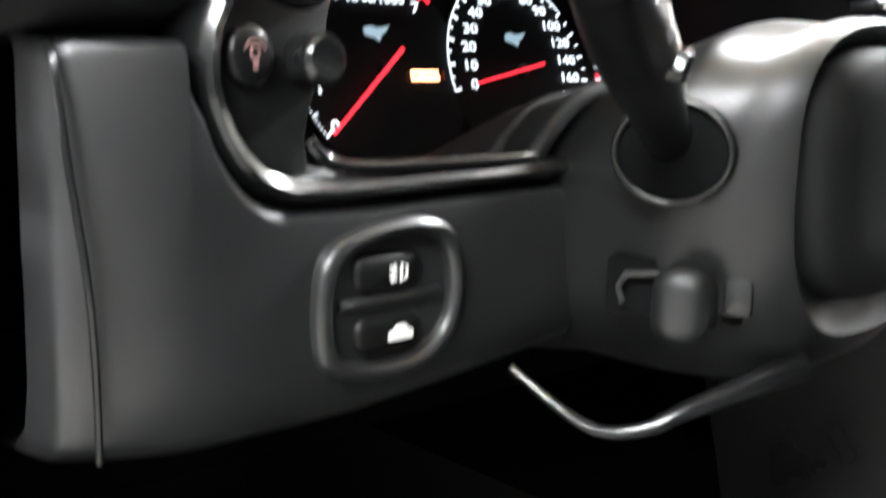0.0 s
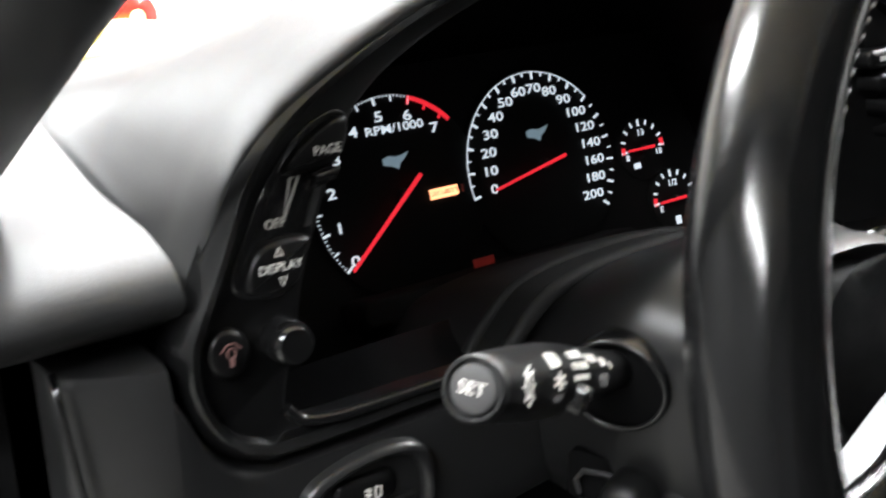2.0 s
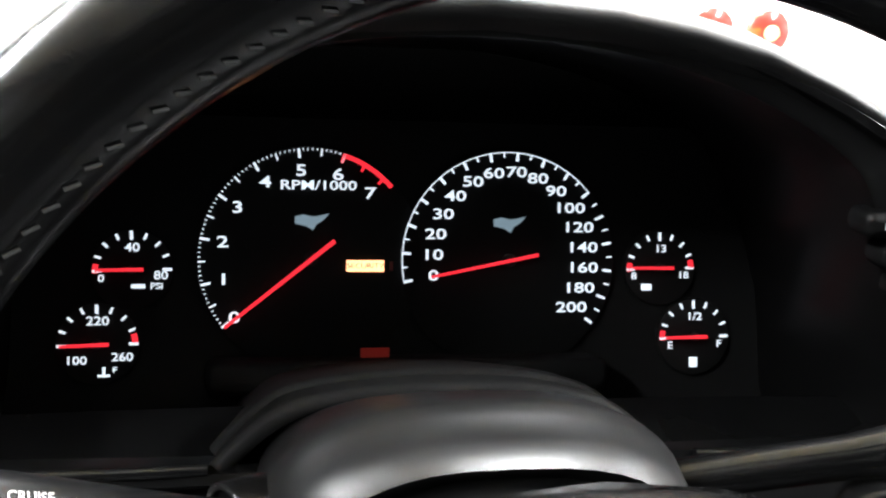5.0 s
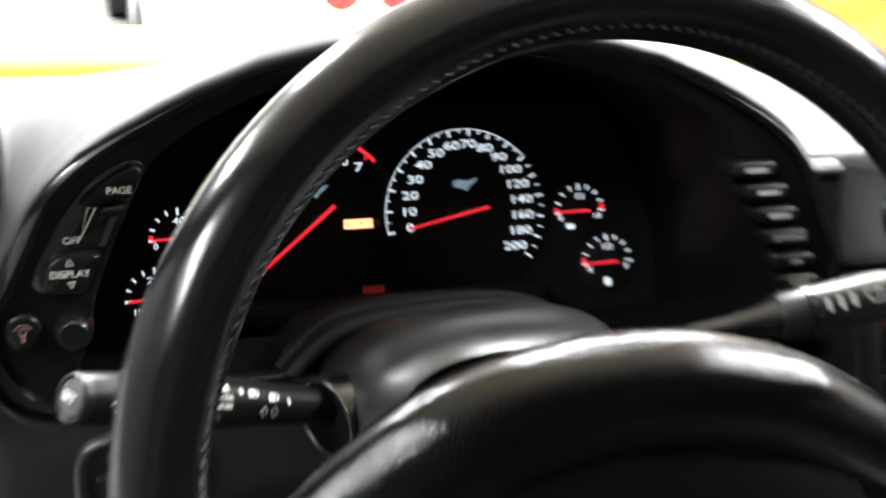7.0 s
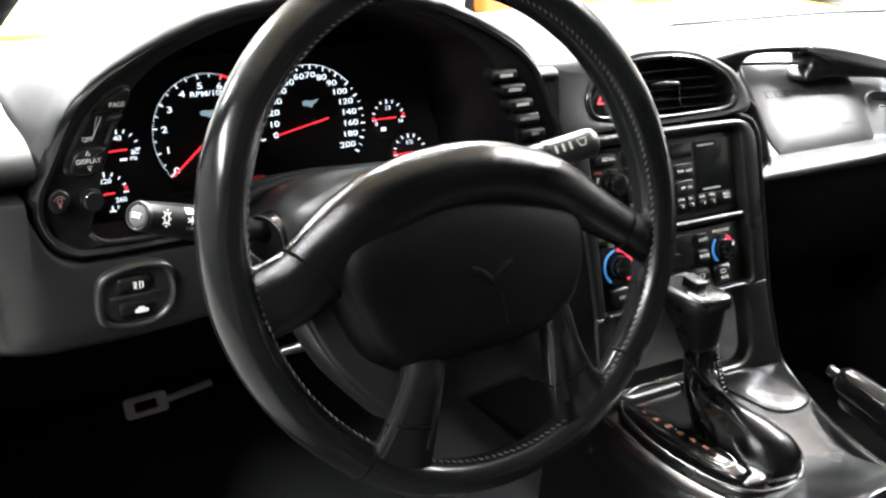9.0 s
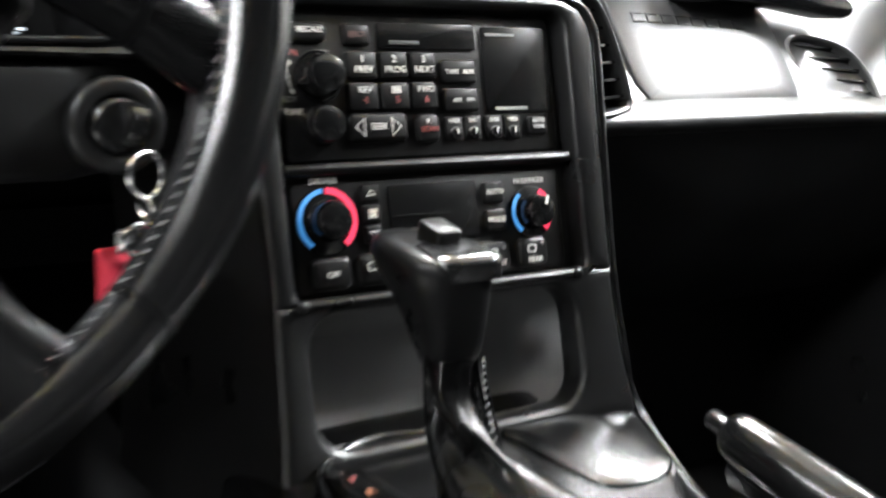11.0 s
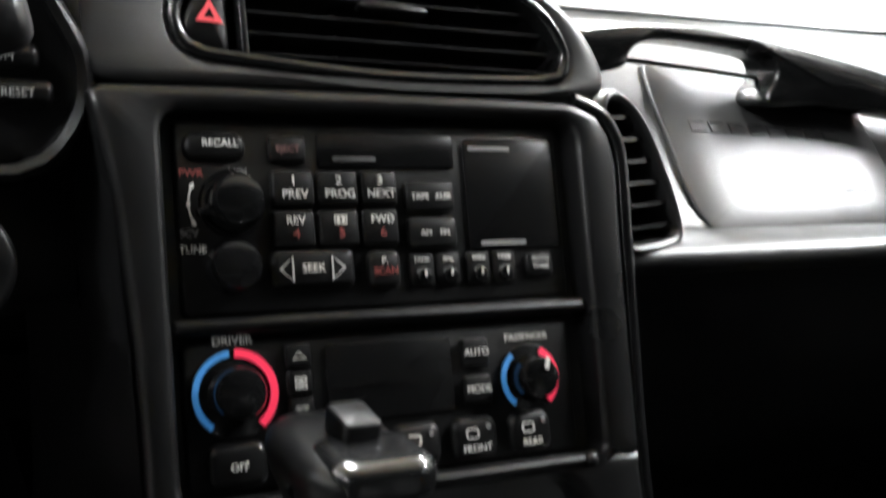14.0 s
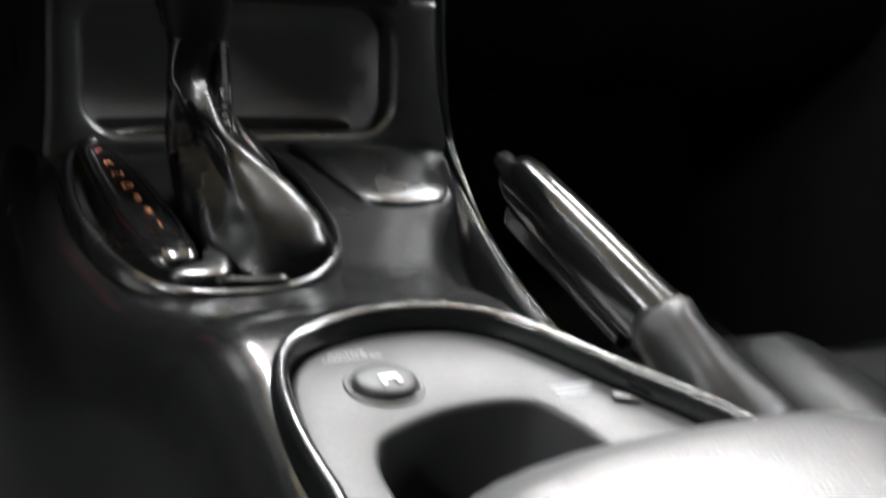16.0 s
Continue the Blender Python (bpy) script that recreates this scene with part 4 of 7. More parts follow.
# ---- radio ----
radio = thing("car_radio", "black cassette radio with white key legends", "radio", tuple(at(STACK, S(0.005, 0.676), 0)))
rx0, rx1, rz0, rz1 = -0.0900, 0.0985, 0.6750, 0.7535
bm = bmesh.new()
plate(bm, STACK, rrect(*(S((rx0 + rx1) / 2, (rz0 + rz1) / 2)), rx1 - rx0, (rz1 - rz0) * 1.0572, 0.003), -0.009, -0.001, 0.001)
face = part("radio_face", bm, FASCIA, radio)


def key(name, x0, z0, x1, z1, parent, r=0.002, w=0.0025, mat=KEYCAP, bevel=0.0012, label="", crown=0.0):
    c0, c1 = S(x0, z0), S(x1, z1)
    bm = bmesh.new()
    plate(bm, STACK, rrect((c0.x + c1.x) / 2, (c0.y + c1.y) / 2, c1.x - c0.x, c1.y - c0.y, r), -0.003, w, bevel, crown)
    return part(name, bm, mat, parent, label)


def word(t, x, z, h, parent, mat=PAINT, w=0.0030, wide=1.0):
    p = S(x, z)
    return letters(t, STACK, p.x, p.y, h, mat, parent, w, wide)


k = key("recall_key", -0.0870, 0.7375, -0.0600, 0.7485, radio, 0.005, 0.003, KEYCAP, 0.0025)
word("RECALL", -0.0715, 0.7438, 0.0032, k, w=0.0034)
k = key("eject_key", -0.0495, 0.7365, -0.0325, 0.7480, radio, 0.002, 0.0015)
word("EJECT", -0.0410, 0.7420, 0.0030, k, PINKPAINT, 0.0019)
key("cassette_slot", -0.0270, 0.7345, 0.0410, 0.7490, radio, 0.0015, 0.0004, DISPLAY, 0.0003, "gloss black cassette door")
key("slot_lip", -0.0200, 0.7368, 0.0010, 0.7392, radio, 0.0008, 0.0008, RECESS, 0.0002)
key("display", 0.0460, 0.6975, 0.0955, 0.7480, radio, 0.0025, 0.0003, DISPLAY, 0.0003, "blank gloss black radio display")
bar("model_mark", STACK, S(0.0490, 0).x, S(0, 0.7425).y, S(0.0715, 0).x, S(0, 0.7442).y, DIMPAINT, radio, 0.0006)
bar("maker_mark", STACK, S(0.0520, 0).x, S(0, 0.6995).y, S(0.0765, 0).x, S(0, 0.7015).y, DIMPAINT, radio, 0.0006)
rows = [("1", "PREV", -0.0497, -0.0302), ("2", "PROG", -0.0283, -0.0095), ("3", "NEXT", -0.0077, 0.0098)]
for a, b, x0, x1 in rows:
    k = key("preset_key", x0, 0.7180, x1, 0.7330, radio, 0.0022)
    word(a, (x0 + x1) / 2, 0.7285, 0.0040, k, wide=1.2)
    word(b, (x0 + x1) / 2 + 0.0005, 0.7228, 0.0038, k)
for a, b, x0, x1 in (("4", "REV", -0.0505, -0.0310), ("5", "", -0.0290, -0.0102), ("6", "FWD", -0.0085, 0.0092)):
    k = key("preset_key", x0, 0.7008, x1, 0.7162, radio, 0.0022)
    word(a, (x0 + x1) / 2 + 0.0008, 0.7062, 0.0040, k, REDPAINT, wide=1.2)
    if b:
        word(b, (x0 + x1) / 2 + 0.0008, 0.7118, 0.0036, k)
    else:
        stroke("noise_reduction_mark", STACK, [S(-0.0218, 0.7103), S(-0.0163, 0.7103), S(-0.0163, 0.7135), S(-0.0218, 0.7135)], 0.0005, PAINT, k, 0.0030, True)
        bar("noise_reduction_mark", STACK, S(-0.0208, 0).x, S(0, 0.7108).y, S(-0.0196, 0).x, S(0, 0.7130).y, PAINT, k, 0.0030)
        bar("noise_reduction_mark", STACK, S(-0.0184, 0).x, S(0, 0.7108).y, S(-0.0172, 0).x, S(0, 0.7130).y, PAINT, k, 0.0030)
for a, b, z0, z1, m in (("TAPE", "AUX", 0.7150, 0.7285, PAINT), ("AM", "FM", 0.6990, 0.7125, PAINT)):
    k = key("band_key", 0.0140, z0, 0.0388, z1, radio, 0.0025)
    word(a, 0.0207 if a == "TAPE" else 0.0225, (z0 + z1) / 2 - 0.0004, 0.0028, k, m)
    word(b, 0.0325 if b == "AUX" else 0.0320, (z0 + z1) / 2 - 0.0004, 0.0028, k, m)
k = key("seek_key", -0.0525, 0.6835, -0.0135, 0.7000, radio, 0.004, 0.0035, KEYCAP, 0.003)
word("SEEK", -0.0335, 0.6918, 0.0036, k, w=0.0040)
stroke("seek_mark", STACK, [S(-0.0488, 0.6918), S(-0.0430, 0.6965), S(-0.0430, 0.6868)], 0.0007, PAINT, k, 0.0040, True)
stroke("seek_mark", STACK, [S(-0.0190, 0.6918), S(-0.0248, 0.6965), S(-0.0248, 0.6868)], 0.0007, PAINT, k, 0.0040, True)
k = key("scan_key", -0.0072, 0.6825, 0.0088, 0.6985, radio, 0.004, 0.003, KEYCAP, 0.0022)
word("P.", 0.0005, 0.6938, 0.0032, k, w=0.0034)
word("SCAN", 0.0008, 0.6895, 0.0032, k, REDPAINT, 0.0034)
for t, x in (("FADE", 0.0200), ("BAL", 0.0335), ("BASS", 0.0495), ("TREB", 0.0632)):
    k = key("tone_panel", x - 0.0062, 0.6825, x + 0.0062, 0.6965, radio, 0.002, 0.0006, KEYCAP, 0.0006)
    word(t, x, 0.6940, 0.0023, k, w=0.0010)
    bm = bmesh.new()
    plate(bm, STACK, oval(*S(x + 0.0006, 0.6865), 0.0036, 0.0036, 18), -0.002, 0.0025, 0.0008)
    kn = part("tone_knob", bm, GLOSS, k)
    stroke("knob_mark", STACK, [S(x + 0.0006, 0.6863), S(x + 0.0008, 0.6893)], 0.0006, PAINT, kn, 0.0030)
    stroke("knob_mark", STACK, [pol(S(x + 0.0006, 0.6865), 0.0040, a) for a in range(150, 29, -20)], 0.0004, DIMPAINT, k, 0.0010)
k = key("auto_tone_key", 0.0752, 0.6840, 0.0900, 0.6955, radio, 0.003, 0.0018, KEYCAP, 0.0015)
word("AUTO", 0.0825, 0.6925, 0.0024, k, w=0.0023)
word("TONE", 0.0825, 0.6890, 0.0024, k, w=0.0023)
word("PWR", -0.0840, 0.7320, 0.0034, radio, REDPAINT, 0.0003)
word("VOL", -0.0630, 0.7322, 0.0034, radio, DIMPAINT, 0.0003)
word("SCV", -0.0862, 0.7078, 0.0032, radio, DIMPAINT, 0.0003)
word("TUNE", -0.0850, 0.7012, 0.0032, radio, PAINT, 0.0003)
vk = S(-0.0672, 0.7195)
stroke("scv_arc", STACK, [pol(vk, 0.0185, a) for a in range(150, 211, 10)], 0.0006, PAINT, radio, 0.0003)
for a in (155, 180, 205):
    bm = bmesh.new()
    plate(bm, STACK, oval(*pol(vk, 0.0185, a), 0.0010, 0.0010, 10), -0.0005, 0.0004)
    part("scv_dot", bm, PAINT, radio)


def round_knob(name, c, r, depth, parent, pointer=None, label=""):
    bm = bmesh.new()
    rings = []
    for f, h in ((1.0, 0.0), (1.0, 0.25), (0.94, 0.55), (0.90, 0.85), (0.82, 0.97), (0.6, 1.03), (0.2, 1.06)):
        rings.append([at(STACK, p, depth * h) for p in oval(c.x, c.y, r * f, r * f, 28)])
    loft(bm, rings, cap0=True, cap1=True)
    kn = part(name, bm, GLOSS, parent, label)
    if pointer is not None:
        bm = bmesh.new()
        plate(bm, STACK, [pol(c, r * 0.9, pointer - 14), pol(c, r * 1.32, pointer - 4), pol(c, r * 1.32, pointer + 4), pol(c, r * 0.9, pointer + 14)], 0.0, depth * 0.5, 0.0006)
        part("pointer_lug", bm, GLOSS, kn)
    return kn


round_knob("volume_knob", vk, 0.0122, 0.014, radio, 195, "gloss black domed volume knob")
round_knob("tune_knob", S(-0.0690, 0.6935), 0.0118, 0.012, radio, None, "gloss black domed tuning knob")
for c in (vk,):
    stroke("knob_collar", STACK, oval(c.x, c.y, 0.0140, 0.0140, 32), 0.0012, GLOSS, radio, 0.0008, True)

# ---- climate panel ----
climate = thing("climate_control", "dual-zone climate panel with blue and red dial arcs", "climate control", tuple(at(STACK, S(0, 0.606), 0)))
bm = bmesh.new()
plate(bm, STACK, rrect(*(S(0.002, 0.6345)), 0.188, 0.0625, 0.004), -0.009, -0.001, 0.001)
part("panel_face", bm, FASCIA, climate)
for c, r, kr, nm, t, a0, am, a1 in ((S(-0.0710, 0.6435), 0.0170, 0.0118, "driver_dial", "DRIVER", 232, 88, -52), (S(0.0715, 0.6390), 0.0142, 0.0105, "passenger_dial", "PASSENGER", 232, 110, -50)):
    bm = bmesh.new()
    plate(bm, STACK, oval(c.x, c.y, r + 0.002, r + 0.002, 36), -0.004, 0.0002, 0.0004)
    ring = part(nm, bm, SATIN, climate, "temperature dial ringed blue to red")
    stroke("cold_arc", STACK, [pol(c, r, a0 + (am + (8 if nm == "driver_dial" else 18) - a0) * j / 14) for j in range(15)], 0.0026, BLUEARC, ring, 0.0010)
    stroke("warm_arc", STACK, [pol(c, r, (am if nm == "driver_dial" else 62) + (a1 - (am if nm == "driver_dial" else 62)) * j / 14) for j in range(15)], 0.0034, REDARC, ring, 0.0010)
    round_knob("dial_knob", c, kr, 0.013, ring, None)
    word(t, c.x, 0.6 + (c.y + r + 0.0052) / 1.0572, 0.0037 if t == "DRIVER" else 0.0032, climate, PAINT, 0.0004)
pc = S(0.0715, 0.6390)
stroke("pointer_mark", STACK, [pol(pc, 0.004, 66), pol(pc, 0.0095, 70)], 0.0020, PAINT, climate, 0.0142)
for z, t in ((0.6565, "up"), (0.6455, "fan"), (0.6345, "down")):
    k = key("fan_key", -0.0482, z - 0.0050, -0.0368, z + 0.0050, climate, 0.002, 0.0018)
    if t == "up":
        stroke("arrow_mark", STACK, [S(-0.0455, z - 0.0012), S(-0.0395, z - 0.0012), S(-0.0425, z + 0.0016)], 0.0005, PAINT, k, 0.0023, True)
    elif t == "down":
        stroke("arrow_mark", STACK, [S(-0.0455, z + 0.0012), S(-0.0395, z + 0.0012), S(-0.0425, z - 0.0016)], 0.0005, PAINT, k, 0.0023, True)
    else:
        for dx in (-0.0014, 0.0014):
            for dz in (-0.0013, 0.0013):
                stroke("fan_mark", STACK, oval(*S(-0.0425 + dx, z + dz), 0.0011, 0.0011, 10), 0.0005, PAINT, k, 0.0023, True)
key("climate_display", -0.0300, 0.6280, 0.0310, 0.6600, climate, 0.002, 0.0004, DISPLAY, 0.0004, "blank gloss black climate display")
key("display_ridge", -0.0280, 0.6425, 0.0120, 0.6433, climate, 0.0003, 0.0012, SATIN, 0.0002)
for t, z in (("AUTO", 0.6520), ("MODE", 0.6360)):
    k = key("mode_key", 0.0360, z - 0.0062, 0.0502, z + 0.0062, climate, 0.002, 0.0022)
    word(t, 0.0432, z + 0.0002, 0.0032, k, w=0.0027)
for t, x0, x1 in (("OFF", -0.0845, -0.0590), ("", -0.0560, -0.0330), ("", -0.0300, -0.0080), ("", -0.0020, 0.0220), ("FRONT", 0.0275, 0.0510), ("REAR", 0.0575, 0.0800)):
    k = key("air_key", x0, 0.6068, x1, 0.6245, climate, 0.005, 0.0030, KEYCAP, 0.003)
    xm = (x0 + x1) / 2
    if t:
        word(t, xm, 0.6110 if t != "OFF" else 0.6150, 0.0032, k, w=0.0036)
    if t in ("FRONT", "REAR", ""):
        stroke("air_mark", STACK, rrect(*S(xm - 0.002, 0.6175), 0.0060, 0.0042, 0.0014), 0.0006, PAINT, k, 0.0036, True)
        bm = bmesh.new()
        plate(bm, STACK, oval(*S(xm + 0.0065, 0.6200), 0.0013, 0.0013, 12), 0.002, 0.0036, 0.0003)
        part("tell_tale", bm, DIMPAINT, k)

# ---- storage cubby and console ----
console = thing("centre_console", "black plastic centre console with open cubby and ashtray lid", "console", (0, -0.15, 0.25))
CUB = rrect(0.001, -0.0430, 0.186, 0.0760, 0.020, 6)
bm = bmesh.new()
low = [S(x, z) for x, z in ((-0.1105, 0.6035), (0.1255, 0.6035), (0.1265, 0.575), (0.1295, 0.545), (0.135, 0.520), (0.137, 0.508), (-0.116, 0.508), (-0.113, 0.535))][::-1]
LOW = []
for p, q in zip(low, low[1:] + low[:1]):
    for k in range(5):
        LOW.append(p + (q - p) * k / 5)
frame_plate(bm, STACK, LOW, CUB, -0.02, 0.0086, (0.001, -0.0430), 0.0050, 128, -0.012)
part("cubby_frame", bm, PANEL, console, "black surround of the open cubby")
bm = bmesh.new()
loft(bm, [[at(STACK, p, w) for p in offset(CUB, d)] for d, w in ((0.0012, -0.008), (0.001, -0.014), (0.0, -0.026), (-0.003, -0.036), (-0.009, -0.043), (-0.017, -0.046))], cap1=True)
part("cubby_liner", bm, CUBBYGREY, console, "rounded dark grey rubber cubby liner", 60)

# Top skin: sections from the dash back to the armrest, each from the left flank over the top to the right flank.
def left_edge(y):
    knots = ((0.02, -0.120), (-0.05, -0.127), (-0.10, -0.132), (-0.15, -0.132), (-0.19, -0.126), (-0.22, -0.116), (-0.25, -0.107), (-0.28, -0.103), (-0.31, -0.102), (-0.365, -0.107), (-0.45, -0.110), (-0.80, -0.110))
    for (a, u), (b, v) in zip(knots, knots[1:]):
        if a >= y >= b:
            return u + (v - u) * (a - y) / (a - b)
    return knots[0][1]


def right_edge(y):
    """Where the top rolls over: wide at the dash, narrow beside the tray."""
    knots = ((0.02, 0.136), (-0.02, 0.131), (-0.05, 0.122), (-0.09, 0.109), (-0.12, 0.093), (-0.15, 0.072), (-0.172, 0.060), (-0.205, 0.052), (-0.238, 0.046), (-0.265, 0.040), (-0.287, 0.037), (-0.31, 0.045), (-0.341, 0.063), (-0.37, 0.078), (-0.45, 0.095), (-0.80, 0.095))
    for (a, u), (b, v) in zip(knots, knots[1:]):
        if a >= y >= b:
            return u + (v - u) * (a - y) / (a - b)
    return knots[0][1]


def outer_edge(y):
    """Height of the right-hand edge, which runs on from the stack's bead and falls towards the seat."""
    knots = ((0.02, 0.513), (-0.02, 0.511), (-0.04, 0.5065), (-0.071, 0.492), (-0.104, 0.479), (-0.14, 0.472), (-0.176, 0.467), (-0.25, 0.462), (-0.80, 0.455))
    for (a, u), (b, v) in zip(knots, knots[1:]):
        if a >= y >= b:
            return u + (v - u) * (a - y) / (a - b)
    return knots[0][1]


def console_section(y):
    s = min(1.0, max(0.0, (-y - 0.185) / 0.11))
    s = s * s * (3 - 2 * s)
    top = 0.516 + 0.034 * s
    lw = left_edge(y)
    rw = right_edge(y)
    h = top - outer_edge(y)
    return [(lw - 0.020, 0.24), (lw - 0.016, 0.40), (lw - 0.012, top - 0.060), (lw - 0.006, top - 0.026), (lw + 0.002, top - 0.010), (lw + 0.012, top - 0.002), (lw + 0.026, top),
            (-0.05, top + 0.001), (-0.015, top + 0.001), (min(0.030, rw - 0.030), top + 0.001), (rw - 0.016, top), (rw - 0.006, top - 0.02 * h), (rw + 0.002, top - 0.10 * h), (rw + 0.006, top - 0.22 * h),
            (rw + 0.006 + 0.36 * (0.130 - rw), top - 0.64 * h), (0.1385 - 0.2 * (0.136 - rw), top - 0.93 * h), (0.1390, top - h), (0.1410, top - h - 0.006), (0.141, 0.40), (0.142, 0.24)]


TR = axes((-0.003, -0.365, 0.5560), (1, 0, 0), (0, 1, -0.06))
tr = spline([Vector(p) for p in ((-0.0825, 0.039), (-0.074, 0.0595), (-0.058, 0.073), (-0.031, 0.081), (0.0, 0.079), (0.022, 0.066), (0.036, 0.044), (0.048, 0.021), (0.063, -0.005), (0.076, -0.04), (0.082, -0.09), (0.0, -0.10), (-0.087, -0.09), (-0.0885, -0.023), (-0.0875, 0.010))], 5)
if sum(p.x * q.y - q.x * p.y for p, q in zip(tr, tr[1:] + tr[:1])) < 0:
    tr = tr[::-1]


def in_tray(p):
    u, v, odd = p.x + 0.003, p.y + 0.365, False
    for a, b in zip(tr, tr[1:] + tr[:1]):
        if (a.y > v) != (b.y > v) and u < a.x + (b.x - a.x) * (v - a.y) / (b.y - a.y):
            odd = not odd
    return odd


ys = [0.02, -0.01, -0.03, -0.06, -0.09, -0.12, -0.15, -0.18, -0.20, -0.22, -0.24] + [-0.25 - 0.003 * k for k in range(72)] + [-0.50, -0.62, -0.76]
bm = bmesh.new()
loft(bm, [[Vector((x, y, z)) for x, z in spline([Vector(p) for p in console_section(y)], 10, False)] for y in ys], closed=False)
holes = [f for f in bm.faces if -0.48 < f.calc_center_median().y < -0.25 and f.calc_center_median().z > 0.52 and in_tray(f.calc_center_median())]
bmesh.ops.delete(bm, geom=holes, context="FACES")
part("console_skin", bm, SATIN, console, "smooth satin black console top", 60)

TOPM = axes((0.010, 0.001, 0.5165), (1, 0, 0), (0, 1, 0.02))
lid = spline([Vector(p) for p in ((0.0165, -0.036), (0.020, -0.056), (0.0255, -0.092), (0.032, -0.113), (0.049, -0.121), (0.074, -0.118), (0.0885, -0.108), (0.0945, -0.092), (0.0945, -0.070), (0.086, -0.048), (0.074, -0.038), (0.045, -0.033))], 4)
bm = bmesh.new()
plate(bm, TOPM, lid, -0.006, 0.0050, 0.0022, 0.0012)
part("ashtray_lid", bm, SATIN, console, "rounded black ashtray lid")
bm = bmesh.new()
plate(bm, TOPM, offset(lid, 0.0022), -0.006, 0.0006, 0.0004)
part("lid_gap", bm, RECESS, console)

# Gear selector surround, indicator and gaiter.
shifter = thing("gear_selector", "automatic gear selector with leather gaiter and lit letters", "gear lever", (-0.04, -0.10, 0.52))
GS = axes((-0.052, -0.116, 0.5195), (1, 0, 0), (0, 1, 0.0))
so = [Vector((x + 0.052, y + 0.116)) for x, y in ((-0.116, -0.100), (-0.112, -0.072), (-0.103, -0.047), (-0.086, -0.028), (-0.055, -0.0165), (-0.022, -0.022), (0.003, -0.044), (0.0125, -0.075), (0.0140, -0.111), (0.0110, -0.149), (0.0015, -0.180), (-0.021, -0.205), (-0.0485, -0.215), (-0.079, -0.213), (-0.0985, -0.200), (-0.1110, -0.172), (-0.1165, -0.134))]
so = spline(so, 5)
if sum(p.x * q.y - q.x * p.y for p, q in zip(so, so[1:] + so[:1])) < 0:
    so = so[::-1]
bm = bmesh.new()
frame_plate(bm, GS, so, offset(so, -0.0060), -0.012, 0.0055, (0, 0), 0.0028, 96, -0.008)
part("surround", bm, SATIN, shifter, "rolled satin black surround")
# Floor coloured black to stand in for the well's shade.
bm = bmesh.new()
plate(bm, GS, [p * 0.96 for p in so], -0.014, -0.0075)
part("floor_plate", bm, SHADESEAM, shifter)
bm = bmesh.new()
IND = axes((-0.0865, -0.114, 0.5200), (1, 0.07, 0.05), (-0.07, 1, 0))
io = spline([Vector(p) for p in ((-0.010, -0.070), (0.006, -0.073), (0.0125, -0.060), (0.0130, -0.02), (0.0120, 0.03), (0.007, 0.062), (-0.003, 0.070), (-0.0105, 0.060), (-0.0140, 0.02), (-0.0150, -0.03))], 4)
plate(bm, IND, io, -0.006, 0.009, 0.004, 0.001)
ind = part("indicator", bm, GLOSS, shifter, "gloss black gear indicator")
stroke("indicator_edge", IND, [p * 0.80 for p in io], 0.0010, SATIN, ind, 0.0102, True)
for n, (ch, dy) in enumerate(zip("PRND321", (0.044, 0.029, 0.0145, 0.000, -0.014, -0.029, -0.044))):
    letters(ch, IND, -0.003 + 0.0006 * n, dy, 0.0050, REDPAINT if n == 0 else GEARLIT, ind, 0.0112, 1.2, name="gear_letter")
bm = bmesh.new()
plate(bm, IND, spline([Vector(p) for p in ((-0.006, -0.084), (0.010, -0.088), (0.021, -0.082), (0.024, -0.070), (0.017, -0.060), (0.013, -0.068), (0.004, -0.0755), (-0.006, -0.076))], 4), -0.008, 0.006, 0.003, 0.0006)
part("indicator_end", bm, SATIN, shifter, "shiny black end lip of the indicator")
bm = bmesh.new()
tube(bm, spline([Vector(p) for p in ((-0.0700, -0.2035, 0.5245), (-0.060, -0.2065, 0.5250), (-0.049, -0.2085, 0.5255), (-0.037, -0.2080, 0.5250))], 4, False), [0.0018] + [0.0030] * 11 + [0.0015], 8)
part("gaiter_bead", bm, GAITERLEATHER, shifter, "rolled leather hem of the gaiter")
# Gaiter: a twisted boot; its crest turns from the driver's side of the neck to the far rear corner.
prof = ((-0.0532, -0.086, 0.606, 0.0120, 0.0130, 225, 0.0135), (-0.0532, -0.087, 0.600, 0.0135, 0.0150, 225, 0.0170), (-0.0530, -0.089, 0.590, 0.0130, 0.0155, 225, 0.0225), (-0.0525, -0.091, 0.582, 0.0130, 0.0160, 232, 0.0260), (-0.0515, -0.095, 0.573, 0.0140, 0.0185, 246, 0.0280),
        (-0.0495, -0.100, 0.563, 0.0170, 0.0225, 268, 0.0290), (-0.0465, -0.107, 0.555, 0.0210, 0.0300, 290, 0.0345), (-0.0430, -0.118, 0.548, 0.0255, 0.0400, 300, 0.0460), (-0.0400, -0.130, 0.540, 0.0290, 0.0500, 303, 0.0550), (-0.0385, -0.138, 0.531, 0.0305, 0.0560, 303, 0.0585), (-0.0380, -0.142, 0.522, 0.0300, 0.0570, 303, 0.0560), (-0.0380, -0.142, 0.514, 0.0290, 0.0550, 303, 0.0540))
fine = spline([Vector(q[:3]) for q in prof], 3, False)
rings = []
